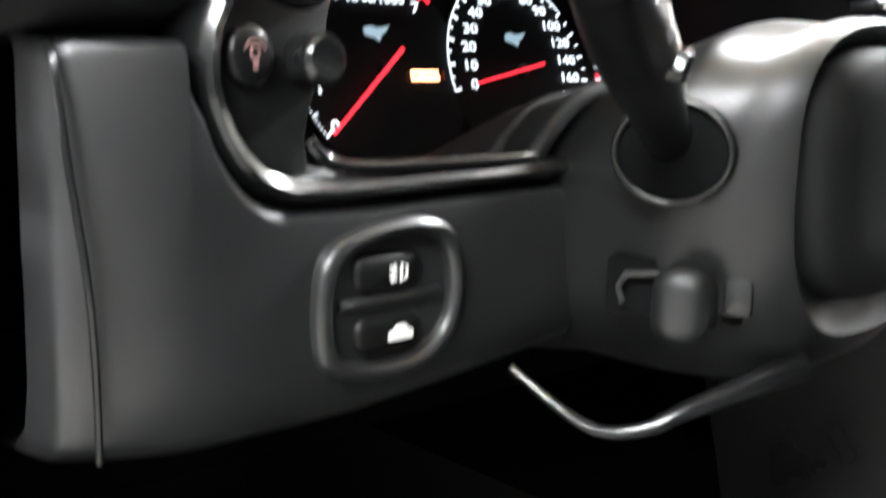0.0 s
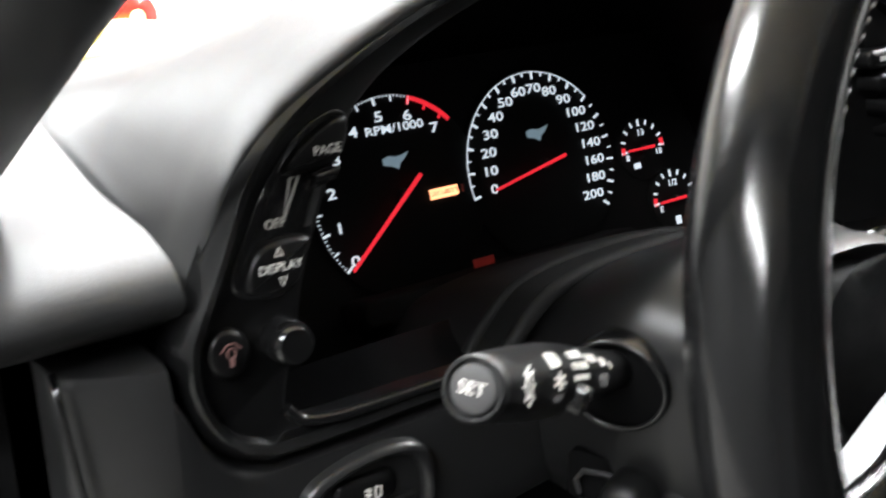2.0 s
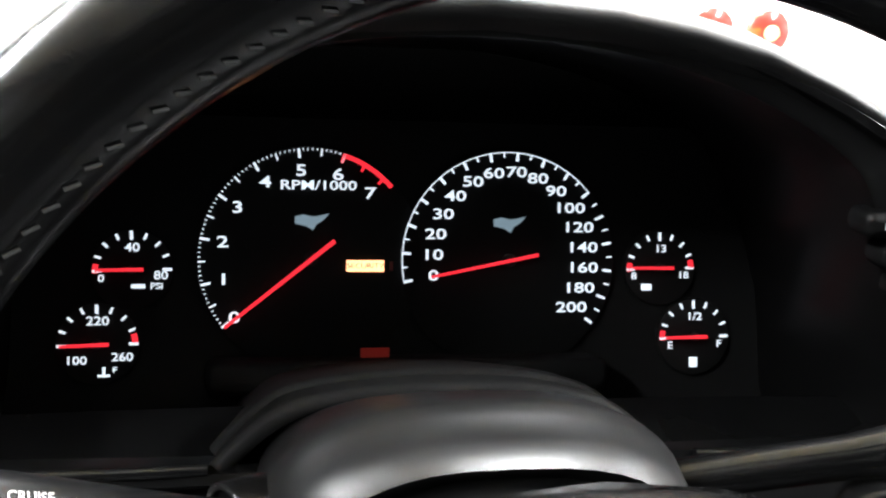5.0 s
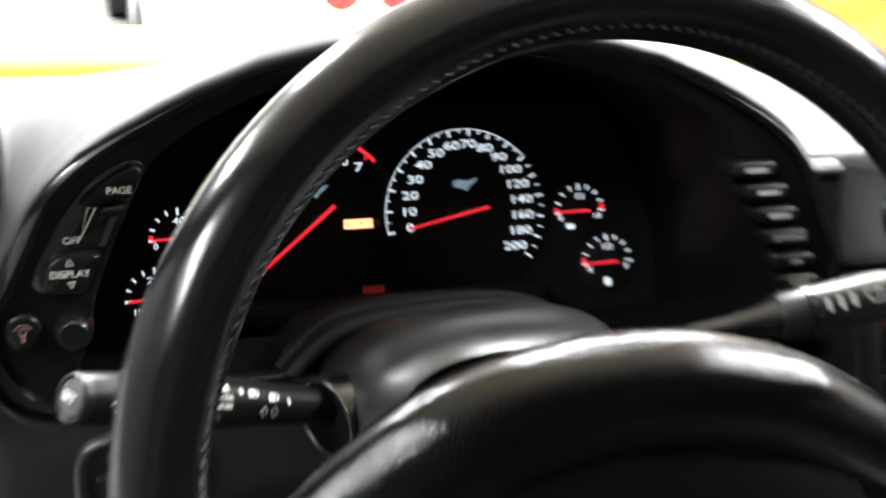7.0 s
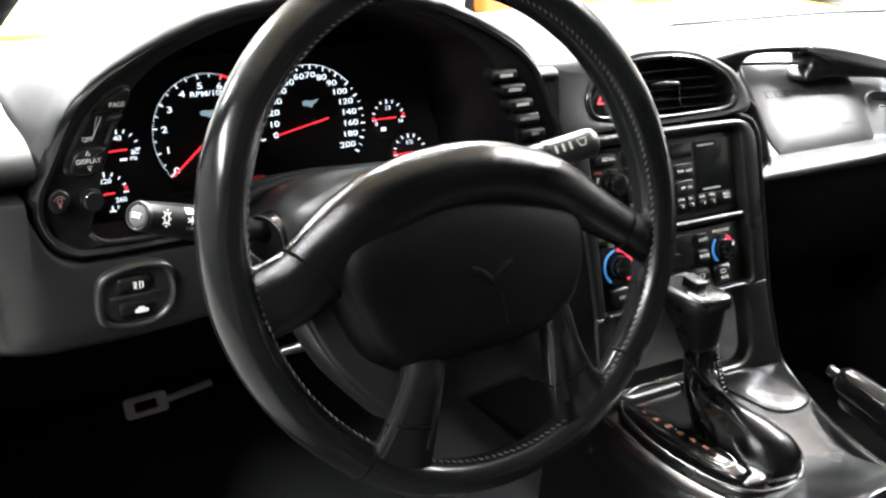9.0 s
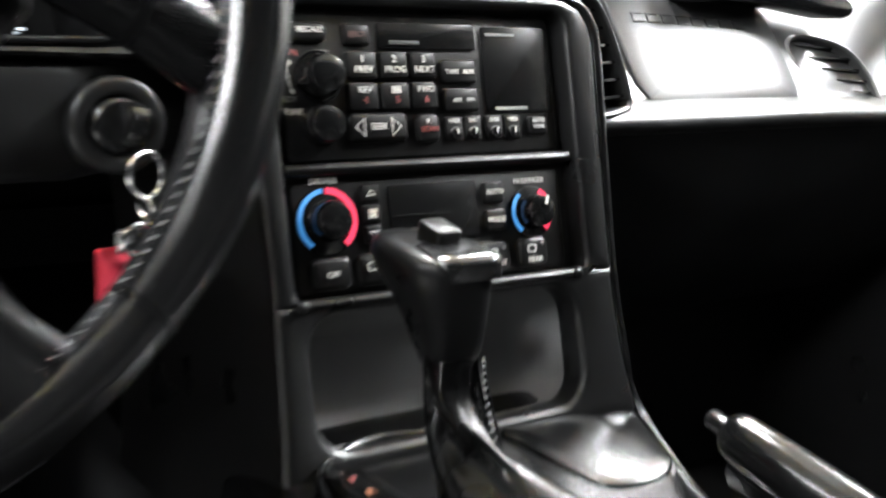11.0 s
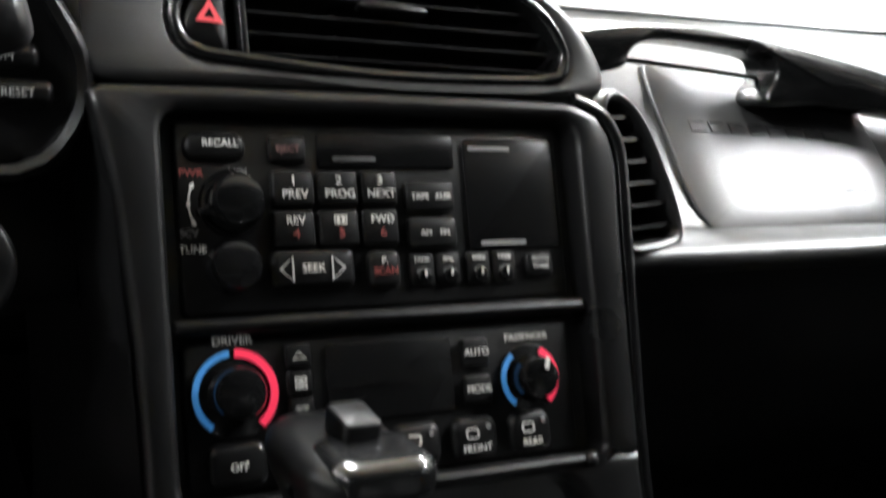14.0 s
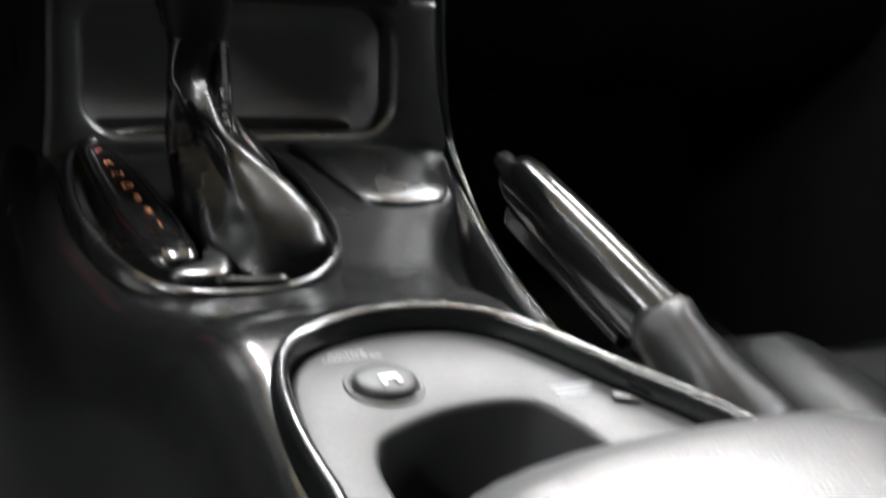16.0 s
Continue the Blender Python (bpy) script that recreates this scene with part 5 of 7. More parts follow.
for j, c in enumerate(fine):
    lo, f = min(j // 3, len(prof) - 2), (j / 3) - min(j // 3, len(prof) - 2)
    a, b, tc, far = [prof[lo][k] + (prof[lo + 1][k] - prof[lo][k]) * f for k in (3, 4, 5, 6)]
    ring = []
    for q in range(72):
        t = 2 * math.pi * q / 72
        d = (math.degrees(t) - tc + 180) % 360 - 180
        base = lambda g: 1 / math.hypot(math.cos(g) / a, math.sin(g) / b)
        hem = min(1.0, max(0.0, (0.60 - c.z) / 0.02)) * min(1.0, max(0.0, (c.z - 0.518) / 0.015))
        rad = base(t) + (far - base(radians(tc))) * math.exp(-abs(d / 20) ** 1.25) + hem * (a / 0.03) * (-0.0135 * math.exp(-((d + 52) / 26) ** 2) - 0.006 * math.exp(-((d - 45) / 22) ** 2)) + hem * (0.0008 * math.sin(6 * t + 40 * c.z) - 0.0022 * math.exp(-((d - 62) / 24) ** 2) + 0.0007 * math.sin(11 * t - 90 * c.z))
        ring.append(Vector((c.x + rad * math.cos(t), c.y + rad * math.sin(t), c.z + 0.0015 * hem * math.sin(3 * t))))
    rings.append(ring)
bm = bmesh.new()
loft(bm, rings, cap0=True)
part("gaiter", bm, GAITERLEATHER, shifter, "creased black leather gaiter twisted round the lever", 80)
for dx in (0.0, 0.0042):
    bm = bmesh.new()
    tube(bm, spline([Vector((x + dx, y, z)) for x, y, z in ((-0.0440, -0.0985, 0.601), (-0.0430, -0.1010, 0.590), (-0.0425, -0.1075, 0.577), (-0.0440, -0.1180, 0.566), (-0.0470, -0.1270, 0.5605))], 4, False), 0.0010, 6)
    part("gaiter_seam", bm, GAITERLEATHER, shifter)
bm = bmesh.new()
for k in range(11):
    p = Vector((-0.0415 - 0.0025 * (k / 10) ** 2, -0.1005 - 0.019 * (k / 10) ** 1.6, 0.600 - 0.034 * k / 10))
    tube(bm, [p + Vector((-0.0010, -0.0006, 0)), p + Vector((0.0012, -0.0006, 0.0006))], 0.0006, 5)
tagged(part("seam_stitches", bm, DIMPAINT, shifter, "pale stitches down the gaiter seam"), kind="stuff")
bm = bmesh.new()
rings = []
for cx, cy, z, a, b in ((-0.0530, -0.086, 0.596, 0.0120, 0.0130), (-0.0532, -0.085, 0.604, 0.0150, 0.0165), (-0.0540, -0.082, 0.616, 0.0175, 0.0205), (-0.0552, -0.077, 0.628, 0.0200, 0.0265), (-0.0565, -0.072, 0.638, 0.0222, 0.0320),
                        (-0.0570, -0.070, 0.645, 0.0230, 0.0345), (-0.0570, -0.070, 0.650, 0.0224, 0.0338), (-0.0570, -0.070, 0.6535, 0.0195, 0.0300), (-0.0570, -0.070, 0.6545, 0.0130, 0.0200)):
    ring = []
    for q in range(32):
        t = 2 * math.pi * q / 32
        c, s = math.cos(t), math.sin(t)
        e = 0.62
        ring.append(Vector((cx + a * math.copysign(abs(c) ** e, c), cy + b * math.copysign(abs(s) ** e, s), z)))
    rings.append(ring)
loft(bm, rings, cap0=True, cap1=True)
part("knob", bm, KNOBBLACK, shifter, "moulded satin black selector knob", 60)
bm = bmesh.new()
KN = axes((-0.0560, -0.074, 0.653), (1, 0.05, 0), (-0.05, 1, 0.12))
plate(bm, KN, rrect(0.003, 0.004, 0.015, 0.020, 0.003), -0.004, 0.0100, 0.0015)
part("release_button", bm, KEYCAP, shifter, "black shift release button")
bm = bmesh.new()
CAPM = axes((-0.0540, -0.078, 0.6500), (1, 0, 0), (0, 1, 0))
plate(bm, CAPM, rrect(0.0015, -0.0085, 0.0405, 0.0370, 0.0110, 6), -0.0060, 0.0056, 0.0044, 0.0006)
part("knob_cap", bm, GLOSS, shifter, "shiny black cap of the selector knob", 60)

# Rear tray with its button, and the armrest.
bm = bmesh.new()
frame_plate(bm, TR, offset(tr, 0.004), offset(tr, -0.002), -0.030, 0.0030, (0, 0), 0.0026, 96, -0.016)
part("tray_rim", bm, SATIN, console, "raised satin black tray rim")
well = spline([Vector(p) for p in ((-0.066, -0.085), (-0.0665, -0.02), (-0.061, 0.004), (-0.050, 0.013), (-0.025, 0.0205), (0.002, 0.0187), (0.013, 0.007), (0.02, -0.03), (0.02, -0.085))], 5)[::-1]
bm = bmesh.new()
frame_plate(bm, TR, offset(tr, -0.0035), well, -0.020, -0.0065, (-0.022, -0.035), 0.003, 140, -0.06)
tray = part("tray_panel", bm, LIDGREY, console, "grey grained tray panel")
bc = Vector((-0.0436, 0.0394))
bm = bmesh.new()
frame_plate(bm, TR, oval(bc.x, bc.y, 0.0152, 0.0138, 32), oval(bc.x, bc.y, 0.0128, 0.0115, 32), -0.0085, -0.0055, bc, 0.0008, 32, -0.0085)
part("button_collar", bm, RECESS, tray, "black ring round the push button")
bm = bmesh.new()
plate(bm, TR, oval(bc.x, bc.y, 0.0122, 0.0109, 32), -0.0085, -0.0023, 0.0018, 0.0008)
tb = part("tray_button", bm, LIDGREY, tray, "round grey push button with white mark")
stroke("button_mark", TR, [bc + Vector(p) for p in ((-0.003, -0.006), (-0.003, -0.002), (0.003, -0.002), (0.003, -0.006))], 0.0018, PAINT, tb, -0.0009)
for n in range(2):
    letters(("ACTIVE", "HANDLING")[n], TR, -0.0480 + 0.001 * n, 0.0640 - 0.0036 * n, 0.0026, DIMPAINT, tray, -0.0061, 1.25)
for n in range(3):
    bar("tray_print", TR, 0.018, 0.0235 - 0.0030 * n, 0.037 - 0.003 * n, 0.0245 - 0.0030 * n, FAINT, tray, -0.0062)
# Floor of the cup holder.
bm = bmesh.new()
plate(bm, TR, offset(well, 0.002), -0.064, -0.058)
part("cup_well", bm, RECESS, tray, "dark open cup holder")
bm = bmesh.new()
plate(bm, TR, [Vector((0.037, 0.010)), Vector((0.047, 0.006)), Vector((0.040, 0.014))], -0.0075, -0.0045, 0.0002)
part("cup_notch", bm, RECESS, tray)
armrest = thing("armrest", "padded grey-black console armrest lid", "armrest", (0, -0.58, 0.56))
rings = []
for y, z0, a, h in ((-0.408, 0.575, 0.060, 0.012), (-0.412, 0.570, 0.078, 0.022), (-0.425, 0.565, 0.086, 0.034), (-0.45, 0.560, 0.090, 0.043), (-0.50, 0.558, 0.092, 0.049), (-0.60, 0.558, 0.092, 0.050), (-0.72, 0.558, 0.090, 0.046), (-0.76, 0.558, 0.080, 0.03)):
    ring = []
    for q in range(28):
        t = 2 * math.pi * q / 28
        c, s = math.cos(t), math.sin(t)
        ring.append(Vector((-0.007 + a * math.copysign(abs(c) ** 0.7, c), y - 0.024, 0.0095 + z0 + (h if s > 0 else 0.02) * math.copysign(abs(s) ** 0.8, s))))
    rings.append(ring)
bm = bmesh.new()
loft(bm, rings, cap0=True, cap1=True)
part("lid", bm, LIDLEATHER, armrest, "padded leather lid", 60)

bm = bmesh.new()
tube(bm, spline([Vector(p) for p in ((-0.096, -0.55, 0.578), (-0.094, -0.50, 0.577), (-0.088, -0.455, 0.578), (-0.07, -0.436, 0.582), (-0.03, -0.431, 0.584), (0.02, -0.431, 0.584), (0.058, -0.436, 0.582), (0.076, -0.455, 0.578), (0.082, -0.50, 0.577), (0.084, -0.55, 0.578))], 4, False), 0.002, 8)
part("lid_seam", bm, RECESS, armrest, "dark seam round the lid")

# ---- parking brake ----
brake = thing("parking_brake", "black parking brake lever with leather boot", "brake lever", (0.16, -0.23, 0.45))
p0, p1 = Vector((0.1420, -0.107, 0.529)), Vector((0.1520, -0.252, 0.506))
d = (p1 - p0).normalized()
bm = bmesh.new()
tube(bm, [p0 + d * s for s in (0.0, 0.004, 0.012, 0.05, 0.10, 0.135, 0.150)], [0.0095, 0.0130, 0.0148, 0.0160, 0.0168, 0.0172, 0.0172], 20, 1.1)
part("grip", bm, GRIPPLASTIC, brake, "moulded black brake grip", 60)
bm = bmesh.new()
tube(bm, [p0 - d * 0.013 + Vector((-0.002, 0, 0.002)), p0 - d * 0.011 + Vector((-0.002, 0, 0.002)), p0 + d * 0.006 + Vector((-0.002, 0, 0.002))], [0.0045, 0.0062, 0.0062], 14)
part("release_button", bm, SATIN, brake)
bm = bmesh.new()
q0 = p0 + d * 0.008 + Vector((-0.002, 0.0, -0.020))
q1 = p0 + d * 0.13 + Vector((-0.004, 0.0, -0.016))
tube(bm, [q0, q0.lerp(q1, 0.05), q0.lerp(q1, 0.5), q1], [0.005, 0.0085, 0.0085, 0.0085], 12, 1.2)
part("grip_underside", bm, GRIPPLASTIC, brake)
rings = []
for k, (s, r, dz) in enumerate(((0.142, 0.0175, 0.0), (0.150, 0.0205, 0.001), (0.160, 0.0190, -0.001), (0.185, 0.0230, -0.006), (0.215, 0.0290, -0.014), (0.245, 0.0370, -0.028), (0.265, 0.046, -0.046))):
    c = p0 + d * s + Vector((0, 0, dz))
    side = d.cross(Vector((0, 0, 1))).normalized()
    up = side.cross(d)
    rings.append([c + r * (1 + 0.08 * math.sin(4 * t + 1.3 * k)) * (math.cos(t) * side + math.sin(t) * up) for t in [2 * math.pi * q / 28 for q in range(28)]])
bm = bmesh.new()
loft(bm, rings, cap0=True)
part("boot", bm, SOFTLEATHER, brake, "creased black leather boot", 80)

# ---- passenger seat ----
seat = thing("passenger_seat", "black leather bucket seat with raised bolster", "seat", (0.42, -0.55, 0.2))
rings = []
for y, z, a, h in ((-0.14, 0.33, 0.18, 0.05), (-0.16, 0.36, 0.21, 0.07), (-0.22, 0.385, 0.225, 0.085), (-0.35, 0.385, 0.23, 0.085), (-0.55, 0.365, 0.235, 0.085), (-0.75, 0.345, 0.235, 0.08), (-0.80, 0.33, 0.22, 0.06)):
    ring = []
    for q in range(36):
        t = 2 * math.pi * q / 36
        c, s = math.cos(t), math.sin(t)
        x = a * math.copysign(abs(c) ** 0.55, c)
        lift = 0.045 * min(1.0, max(0.0, (abs(x) - 0.12) / 0.07)) if s > 0 else 0.0
        ring.append(Vector((0.462 + x, y, z - 0.022 + h * math.copysign(abs(s) ** 0.7, s) + lift)))
    rings.append(ring)
bm = bmesh.new()
loft(bm, rings, cap0=True, cap1=True)
part("cushion", bm, SHADELEATHER, seat, "black leather bolstered cushion", 60)
rings = []
for z, y, a, b in ((0.36, -0.74, 0.22, 0.07), (0.45, -0.80, 0.24, 0.08), (0.60, -0.86, 0.24, 0.08), (0.80, -0.93, 0.22, 0.075), (0.95, -0.98, 0.17, 0.065), (1.03, -1.0, 0.10, 0.05)):
    rings.append([Vector((0.44 + a * math.copysign(abs(math.cos(t)) ** 0.6, math.cos(t)), y + b * math.sin(t), z)) for t in [2 * math.pi * q / 32 for q in range(32)]])
bm = bmesh.new()
loft(bm, rings, cap0=True, cap1=True)
part("backrest", bm, SOFTLEATHER, seat, "black leather backrest", 60)

# ---- steering column ----
column = thing("steering_column", "black plastic steering column shroud with stalk hole and tilt lever", "steering column", (-0.37, 0.0, 0.66))
CX = -0.3690


def column_ring(y, zc, a, h, low):
    ring = []
    for q in range(44):
        t = 2 * math.pi * q / 44
        c, s = math.cos(t), math.sin(t)
        ring.append(Vector((CX + a * math.copysign(abs(c) ** 0.72, c), y, zc + (h if s > 0 else low) * math.copysign(abs(s) ** 0.75, s))))
    return ring


rings = [column_ring(*r) for r in ((-0.030, 0.744, 0.050, 0.038, 0.056), (-0.036, 0.744, 0.058, 0.044, 0.066), (-0.039, 0.744, 0.062, 0.047, 0.070), (-0.031, 0.741, 0.070, 0.052, 0.078), (-0.018, 0.738, 0.0735, 0.0515, 0.084), (-0.006, 0.7355, 0.0755, 0.0550, 0.085), (0.000, 0.734, 0.0765, 0.0578, 0.0855), (0.006, 0.7325, 0.0768, 0.0580, 0.0855), (0.014, 0.7305, 0.0768, 0.0568, 0.0845),
                                   (0.03, 0.726, 0.0765, 0.055, 0.082), (0.07, 0.712, 0.0745, 0.047, 0.068), (0.12, 0.680, 0.070, 0.040, 0.045), (0.19, 0.650, 0.064, 0.030, 0.035))]
bm = bmesh.new()
loft(bm, rings, cap0=True, cap1=True)
part("shroud", bm, SHROUD, column, "black grained column shroud", 60)
# Dark cap stands in for the shaded gap behind the wheel hub.
bm = bmesh.new()
loft(bm, [column_ring(*r) for r in ((-0.028, 0.744, 0.052, 0.039, 0.058), (-0.040, 0.744, 0.050, 0.038, 0.056), (-0.044, 0.744, 0.044, 0.033, 0.050), (-0.046, 0.744, 0.030, 0.022, 0.034))], cap0=True, cap1=True)
part("column_gap_shade", bm, FACE, column, "dark cap standing in for the shaded gap behind the hub", 50)
bm = bmesh.new()
lip = spline([Vector(p) for p in ((-0.473, 0.05, 0.656), (-0.470, 0.03, 0.646), (-0.466, 0.012, 0.640), (-0.457, -0.003, 0.643), (-0.445, -0.012, 0.650), (-0.431, -0.020, 0.6555), (-0.418, -0.026, 0.660), (-0.402, -0.031, 0.664))], 4, False)
tube(bm, lip, [0.0020 + 0.0046 * (k / (len(lip) - 1)) ** 2 for k in range(len(lip))], 10)
part("shroud_edge", bm, GLOSS, column)
COLS = axes((-0.4478, -0.0005, 0.7435), (0.42, -1, 0), (0, 0.08, 1))
bm = bmesh.new()
frame_plate(bm, COLS, oval(0, 0, 0.0225, 0.0195, 40), oval(0, 0, 0.0192, 0.0165, 40), -0.010, 0.0060, (0, 0), 0.0014, 48, -0.006)
part("stalk_collar", bm, SATIN, column, "round collar of the stalk opening")
# Black disc and plate stand in for shaded openings; none is cut.
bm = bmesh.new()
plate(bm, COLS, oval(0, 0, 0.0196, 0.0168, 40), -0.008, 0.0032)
part("stalk_hole_shade", bm, SHADESEAM, column)
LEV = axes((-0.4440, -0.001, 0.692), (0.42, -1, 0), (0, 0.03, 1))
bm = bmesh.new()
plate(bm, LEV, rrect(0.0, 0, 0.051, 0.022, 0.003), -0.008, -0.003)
part("lever_slot_shade", bm, SHADESEAM, column)
bm = bmesh.new()
plate(bm, LEV, rrect(0.006, -0.002, 0.021, 0.029, 0.0095), -0.002, 0.018, 0.005, 0.001)
part("tilt_lever", bm, PANEL, column, "rounded black tilt lever")
bm = bmesh.new()
plate(bm, LEV, rrect(0.024, 0.001, 0.010, 0.013, 0.002), -0.004, 0.003, 0.0006)
part("lever_catch", bm, PANEL, column)
bm = bmesh.new()
tube(bm, [at(LEV, p, 0.001) for p in ((-0.018, -0.006), (-0.020, 0.0), (-0.017, 0.005), (-0.008, 0.006), (0.0, 0.0065))], 0.0012, 6)
part("lever_spring", bm, LIDGREY, column)

# ---- left stalk ----
stalk = thing("turn_signal_stalk", "black light and cruise stalk with round SET button", "control stalk", (-0.50, -0.02, 0.77))
tip, root = Vector((-0.5630, -0.056, 0.7990)), Vector((-0.4400, 0.006, 0.7435))
sd = (root - tip).normalized()
path = [tip + sd * s for s in (0.0, 0.003, 0.012, 0.030, 0.048, 0.058, 0.066, 0.085, 0.120, 0.145)]
bm = bmesh.new()
tube(bm, path, [0.0094, 0.0101, 0.0107, 0.0118, 0.0124, 0.0122, 0.0118, 0.0105, 0.0085, 0.0080], 28)
part("stem", bm, KNOBBLACK, stalk, "tapered satin black stalk", 50)
u = Vector((0, 0, 1)).cross(-sd).normalized()
FACEM = axes(tip, u, (-sd).cross(u))
bm = bmesh.new()
frame_plate(bm, FACEM, oval(0, 0, 0.0099, 0.0099, 32), oval(0, 0, 0.0080, 0.0080, 32), -0.004, 0.0022, (0, 0), 0.0014, 32, -0.002)
part("end_ring", bm, PANEL, stalk)
bm = bmesh.new()
plate(bm, FACEM, oval(0, 0, 0.0077, 0.0077, 32), -0.003, 0.0020, 0.0012, 0.0004)
sb = part("set_button", bm, material("grey_button", (0.03, 0.03, 0.031), 0.5, bump=0.2, scale=1500), stalk, "grey round button lettered SET")
letters("SET", FACEM, 0, 0, 0.0037, PAINT, sb, 0.0028, 1.05)
# Symbols lie on the stalk's side that faces the driver.
eye = Vector((-0.66, -0.42, 0.93))
n = (eye - (tip + sd * 0.03))
n = (n - sd * n.dot(sd)).normalized()


def wrapped(s, a, r):
    """A point of the stem: s along it, a degrees up round it."""
    v = n.cross(sd).normalized()
    return tip + sd * s + r * (math.cos(radians(a)) * n + math.sin(radians(a)) * v)


def stem_radius(s):
    knots = ((0.0, 0.0096), (0.012, 0.0107), (0.030, 0.0118), (0.048, 0.0124), (0.066, 0.0118), (0.085, 0.0105), (0.120, 0.0085), (0.145, 0.0080))
    for (a, u), (b, v) in zip(knots, knots[1:]):
        if a <= s <= b:
            return u + (v - u) * (s - a) / (b - a)
    return 0.008


def stem_plane(s, a):
    c = wrapped(s, a, stem_radius(s))
    nn = (c - (tip + sd * s)).normalized()
    return axes(c, sd, nn.cross(sd))


def stem_mark(s, a, pts, width, closed=False, name="stalk_symbol", mat=None):
    return stroke(name, stem_plane(s, a), pts, width, mat or PAINT, stalk, 0.0005, closed)


def lamp_mark(s, a, k):
    """A headlamp: filled block with a hollow bow in front of it."""
    stem_mark(s - 0.0022 * k, a, [(0.0, -0.0026 * k), (0.0, 0.0026 * k)], 0.0044 * k)
    stem_mark(s + 0.0008 * k, a, [(-0.0006 * k, -0.0022 * k), (-0.0006 * k, 0.0022 * k), (0.0020 * k, 0.0020 * k), (0.0036 * k, 0.0), (0.0020 * k, -0.0020 * k)], 0.0009 * k, True)


# Side lamp near the tip, then the headlamp and fog symbols, the cruise legend, the beam symbols and the turn arrows.
stem_mark(0.0140, 6, oval(0, 0, 0.0022, 0.0034, 16), 0.0008, True)
for a in range(0, 360, 45):
    stem_mark(0.0140, 6, [(0.0031 * math.cos(radians(a)), 0.0045 * math.sin(radians(a))), (0.0044 * math.cos(radians(a)), 0.0060 * math.sin(radians(a)))], 0.0008)
lamp_mark(0.0375, 40, 1.0)
for a in (24, 90, 156):
    stem_mark(0.0380, 8, [(0.0046 * math.cos(radians(a)), 0.0030 * math.sin(radians(a))), (-0.0046 * math.cos(radians(a)), -0.0030 * math.sin(radians(a)))], 0.0008)
letters("OFF", stem_plane(0.0375, -18), 0, 0, 0.0026, DIMPAINT, stalk, 0.0006, 1.3)
letters("CRUISE", stem_plane(0.0590, 45), 0, 0, 0.0032, PAINT, stalk, 0.0006, 0.95)
letters("OFF ON R/A", stem_plane(0.0595, 26), 0, 0, 0.0028, PAINT, stalk, 0.0006, 0.72)
for dx in (-0.0052, 0.0, 0.0052):
    stem_mark(0.0600 + dx, 9, [(-0.0021, 0), (0.0021, 0)], 0.0019, False, "stalk_print")
lamp_mark(0.0805, 40, 0.62)
lamp_mark(0.0925, 34, 0.62)
stem_mark(0.0730, 42, [(-0.0005, 0.0013), (0.0006, -0.0013)], 0.0012)
stem_mark(0.1015, 26, [(-0.0005, 0.0013), (0.0006, -0.0013)], 0.0011)
for k in (-1, 1):
    stem_mark(0.0900 + 0.0028 * k, -2, [(0.0 * k, 0.0012), (0.0, 0.0024), (0.0024 * k, 0.0), (0.0, -0.0024), (0.0, -0.0012), (-0.0014 * k, -0.0012), (-0.0014 * k, 0.0012)], 0.0005, True, "stalk_symbol", DIMPAINT)
m = stem_plane(0.0570, -22)
bm = bmesh.new()
plate(bm, m, rrect(0, 0, 0.0062, 0.0100, 0.0024), -0.002, 0.0045, 0.0012)
part("cruise_slide", bm, GLOSS, stalk, "small grey slide switch")

# ---- right stalk ----
wiper = thing("wiper_stalk", "black wiper stalk with white pictograms", "control stalk", (-0.2, -0.02, 0.78))
r0, r1 = Vector((-0.296, 0.004, 0.757)), Vector((-0.1560, -0.030, 0.796))
wd = (r1 - r0).normalized()
bm = bmesh.new()
tube(bm, [r0 + wd * s for s in (0.0, 0.06, 0.075, 0.084)], [0.0075, 0.0080, 0.0095, 0.0120], 20)
part("stem", bm, SATIN, wiper)
bm = bmesh.new()
tube(bm, [r0 + wd * s for s in (0.084, 0.087, 0.112, 0.140, 0.146, 0.148)], [0.0120, 0.0130, 0.0132, 0.0128, 0.0112, 0.0085], 24)
part("grip", bm, PANEL, wiper, "ribbed black stalk grip", 50)
wn = Vector((-0.4, -1.0, 0.75))
wn = (wn - wd * wn.dot(wd)).normalized()
WM = axes(r0 + wd * 0.115 + wn * 0.0131, wd, wn.cross(wd))
for n_, w_ in enumerate((0.004, 0.0036, 0.004, 0.003)):
    stroke("stalk_print", WM, [(-0.014 + 0.0065 * n_, -0.0035), (-0.014 + 0.0065 * n_, 0.0035)], 0.0018, KEYPRINT, wiper, 0.0006)
stroke("wiper_symbol", WM, [(0.014, -0.003), (0.0185, -0.003), (0.0205, 0.003), (0.012, 0.003)], 0.0008, KEYPRINT, wiper, 0.0006, True)
bm = bmesh.new()
tube(bm, [r0 + wd * 0.098, r0 + wd * 0.102], 0.0142, 24)
part("twist_ring", bm, SATIN, wiper)

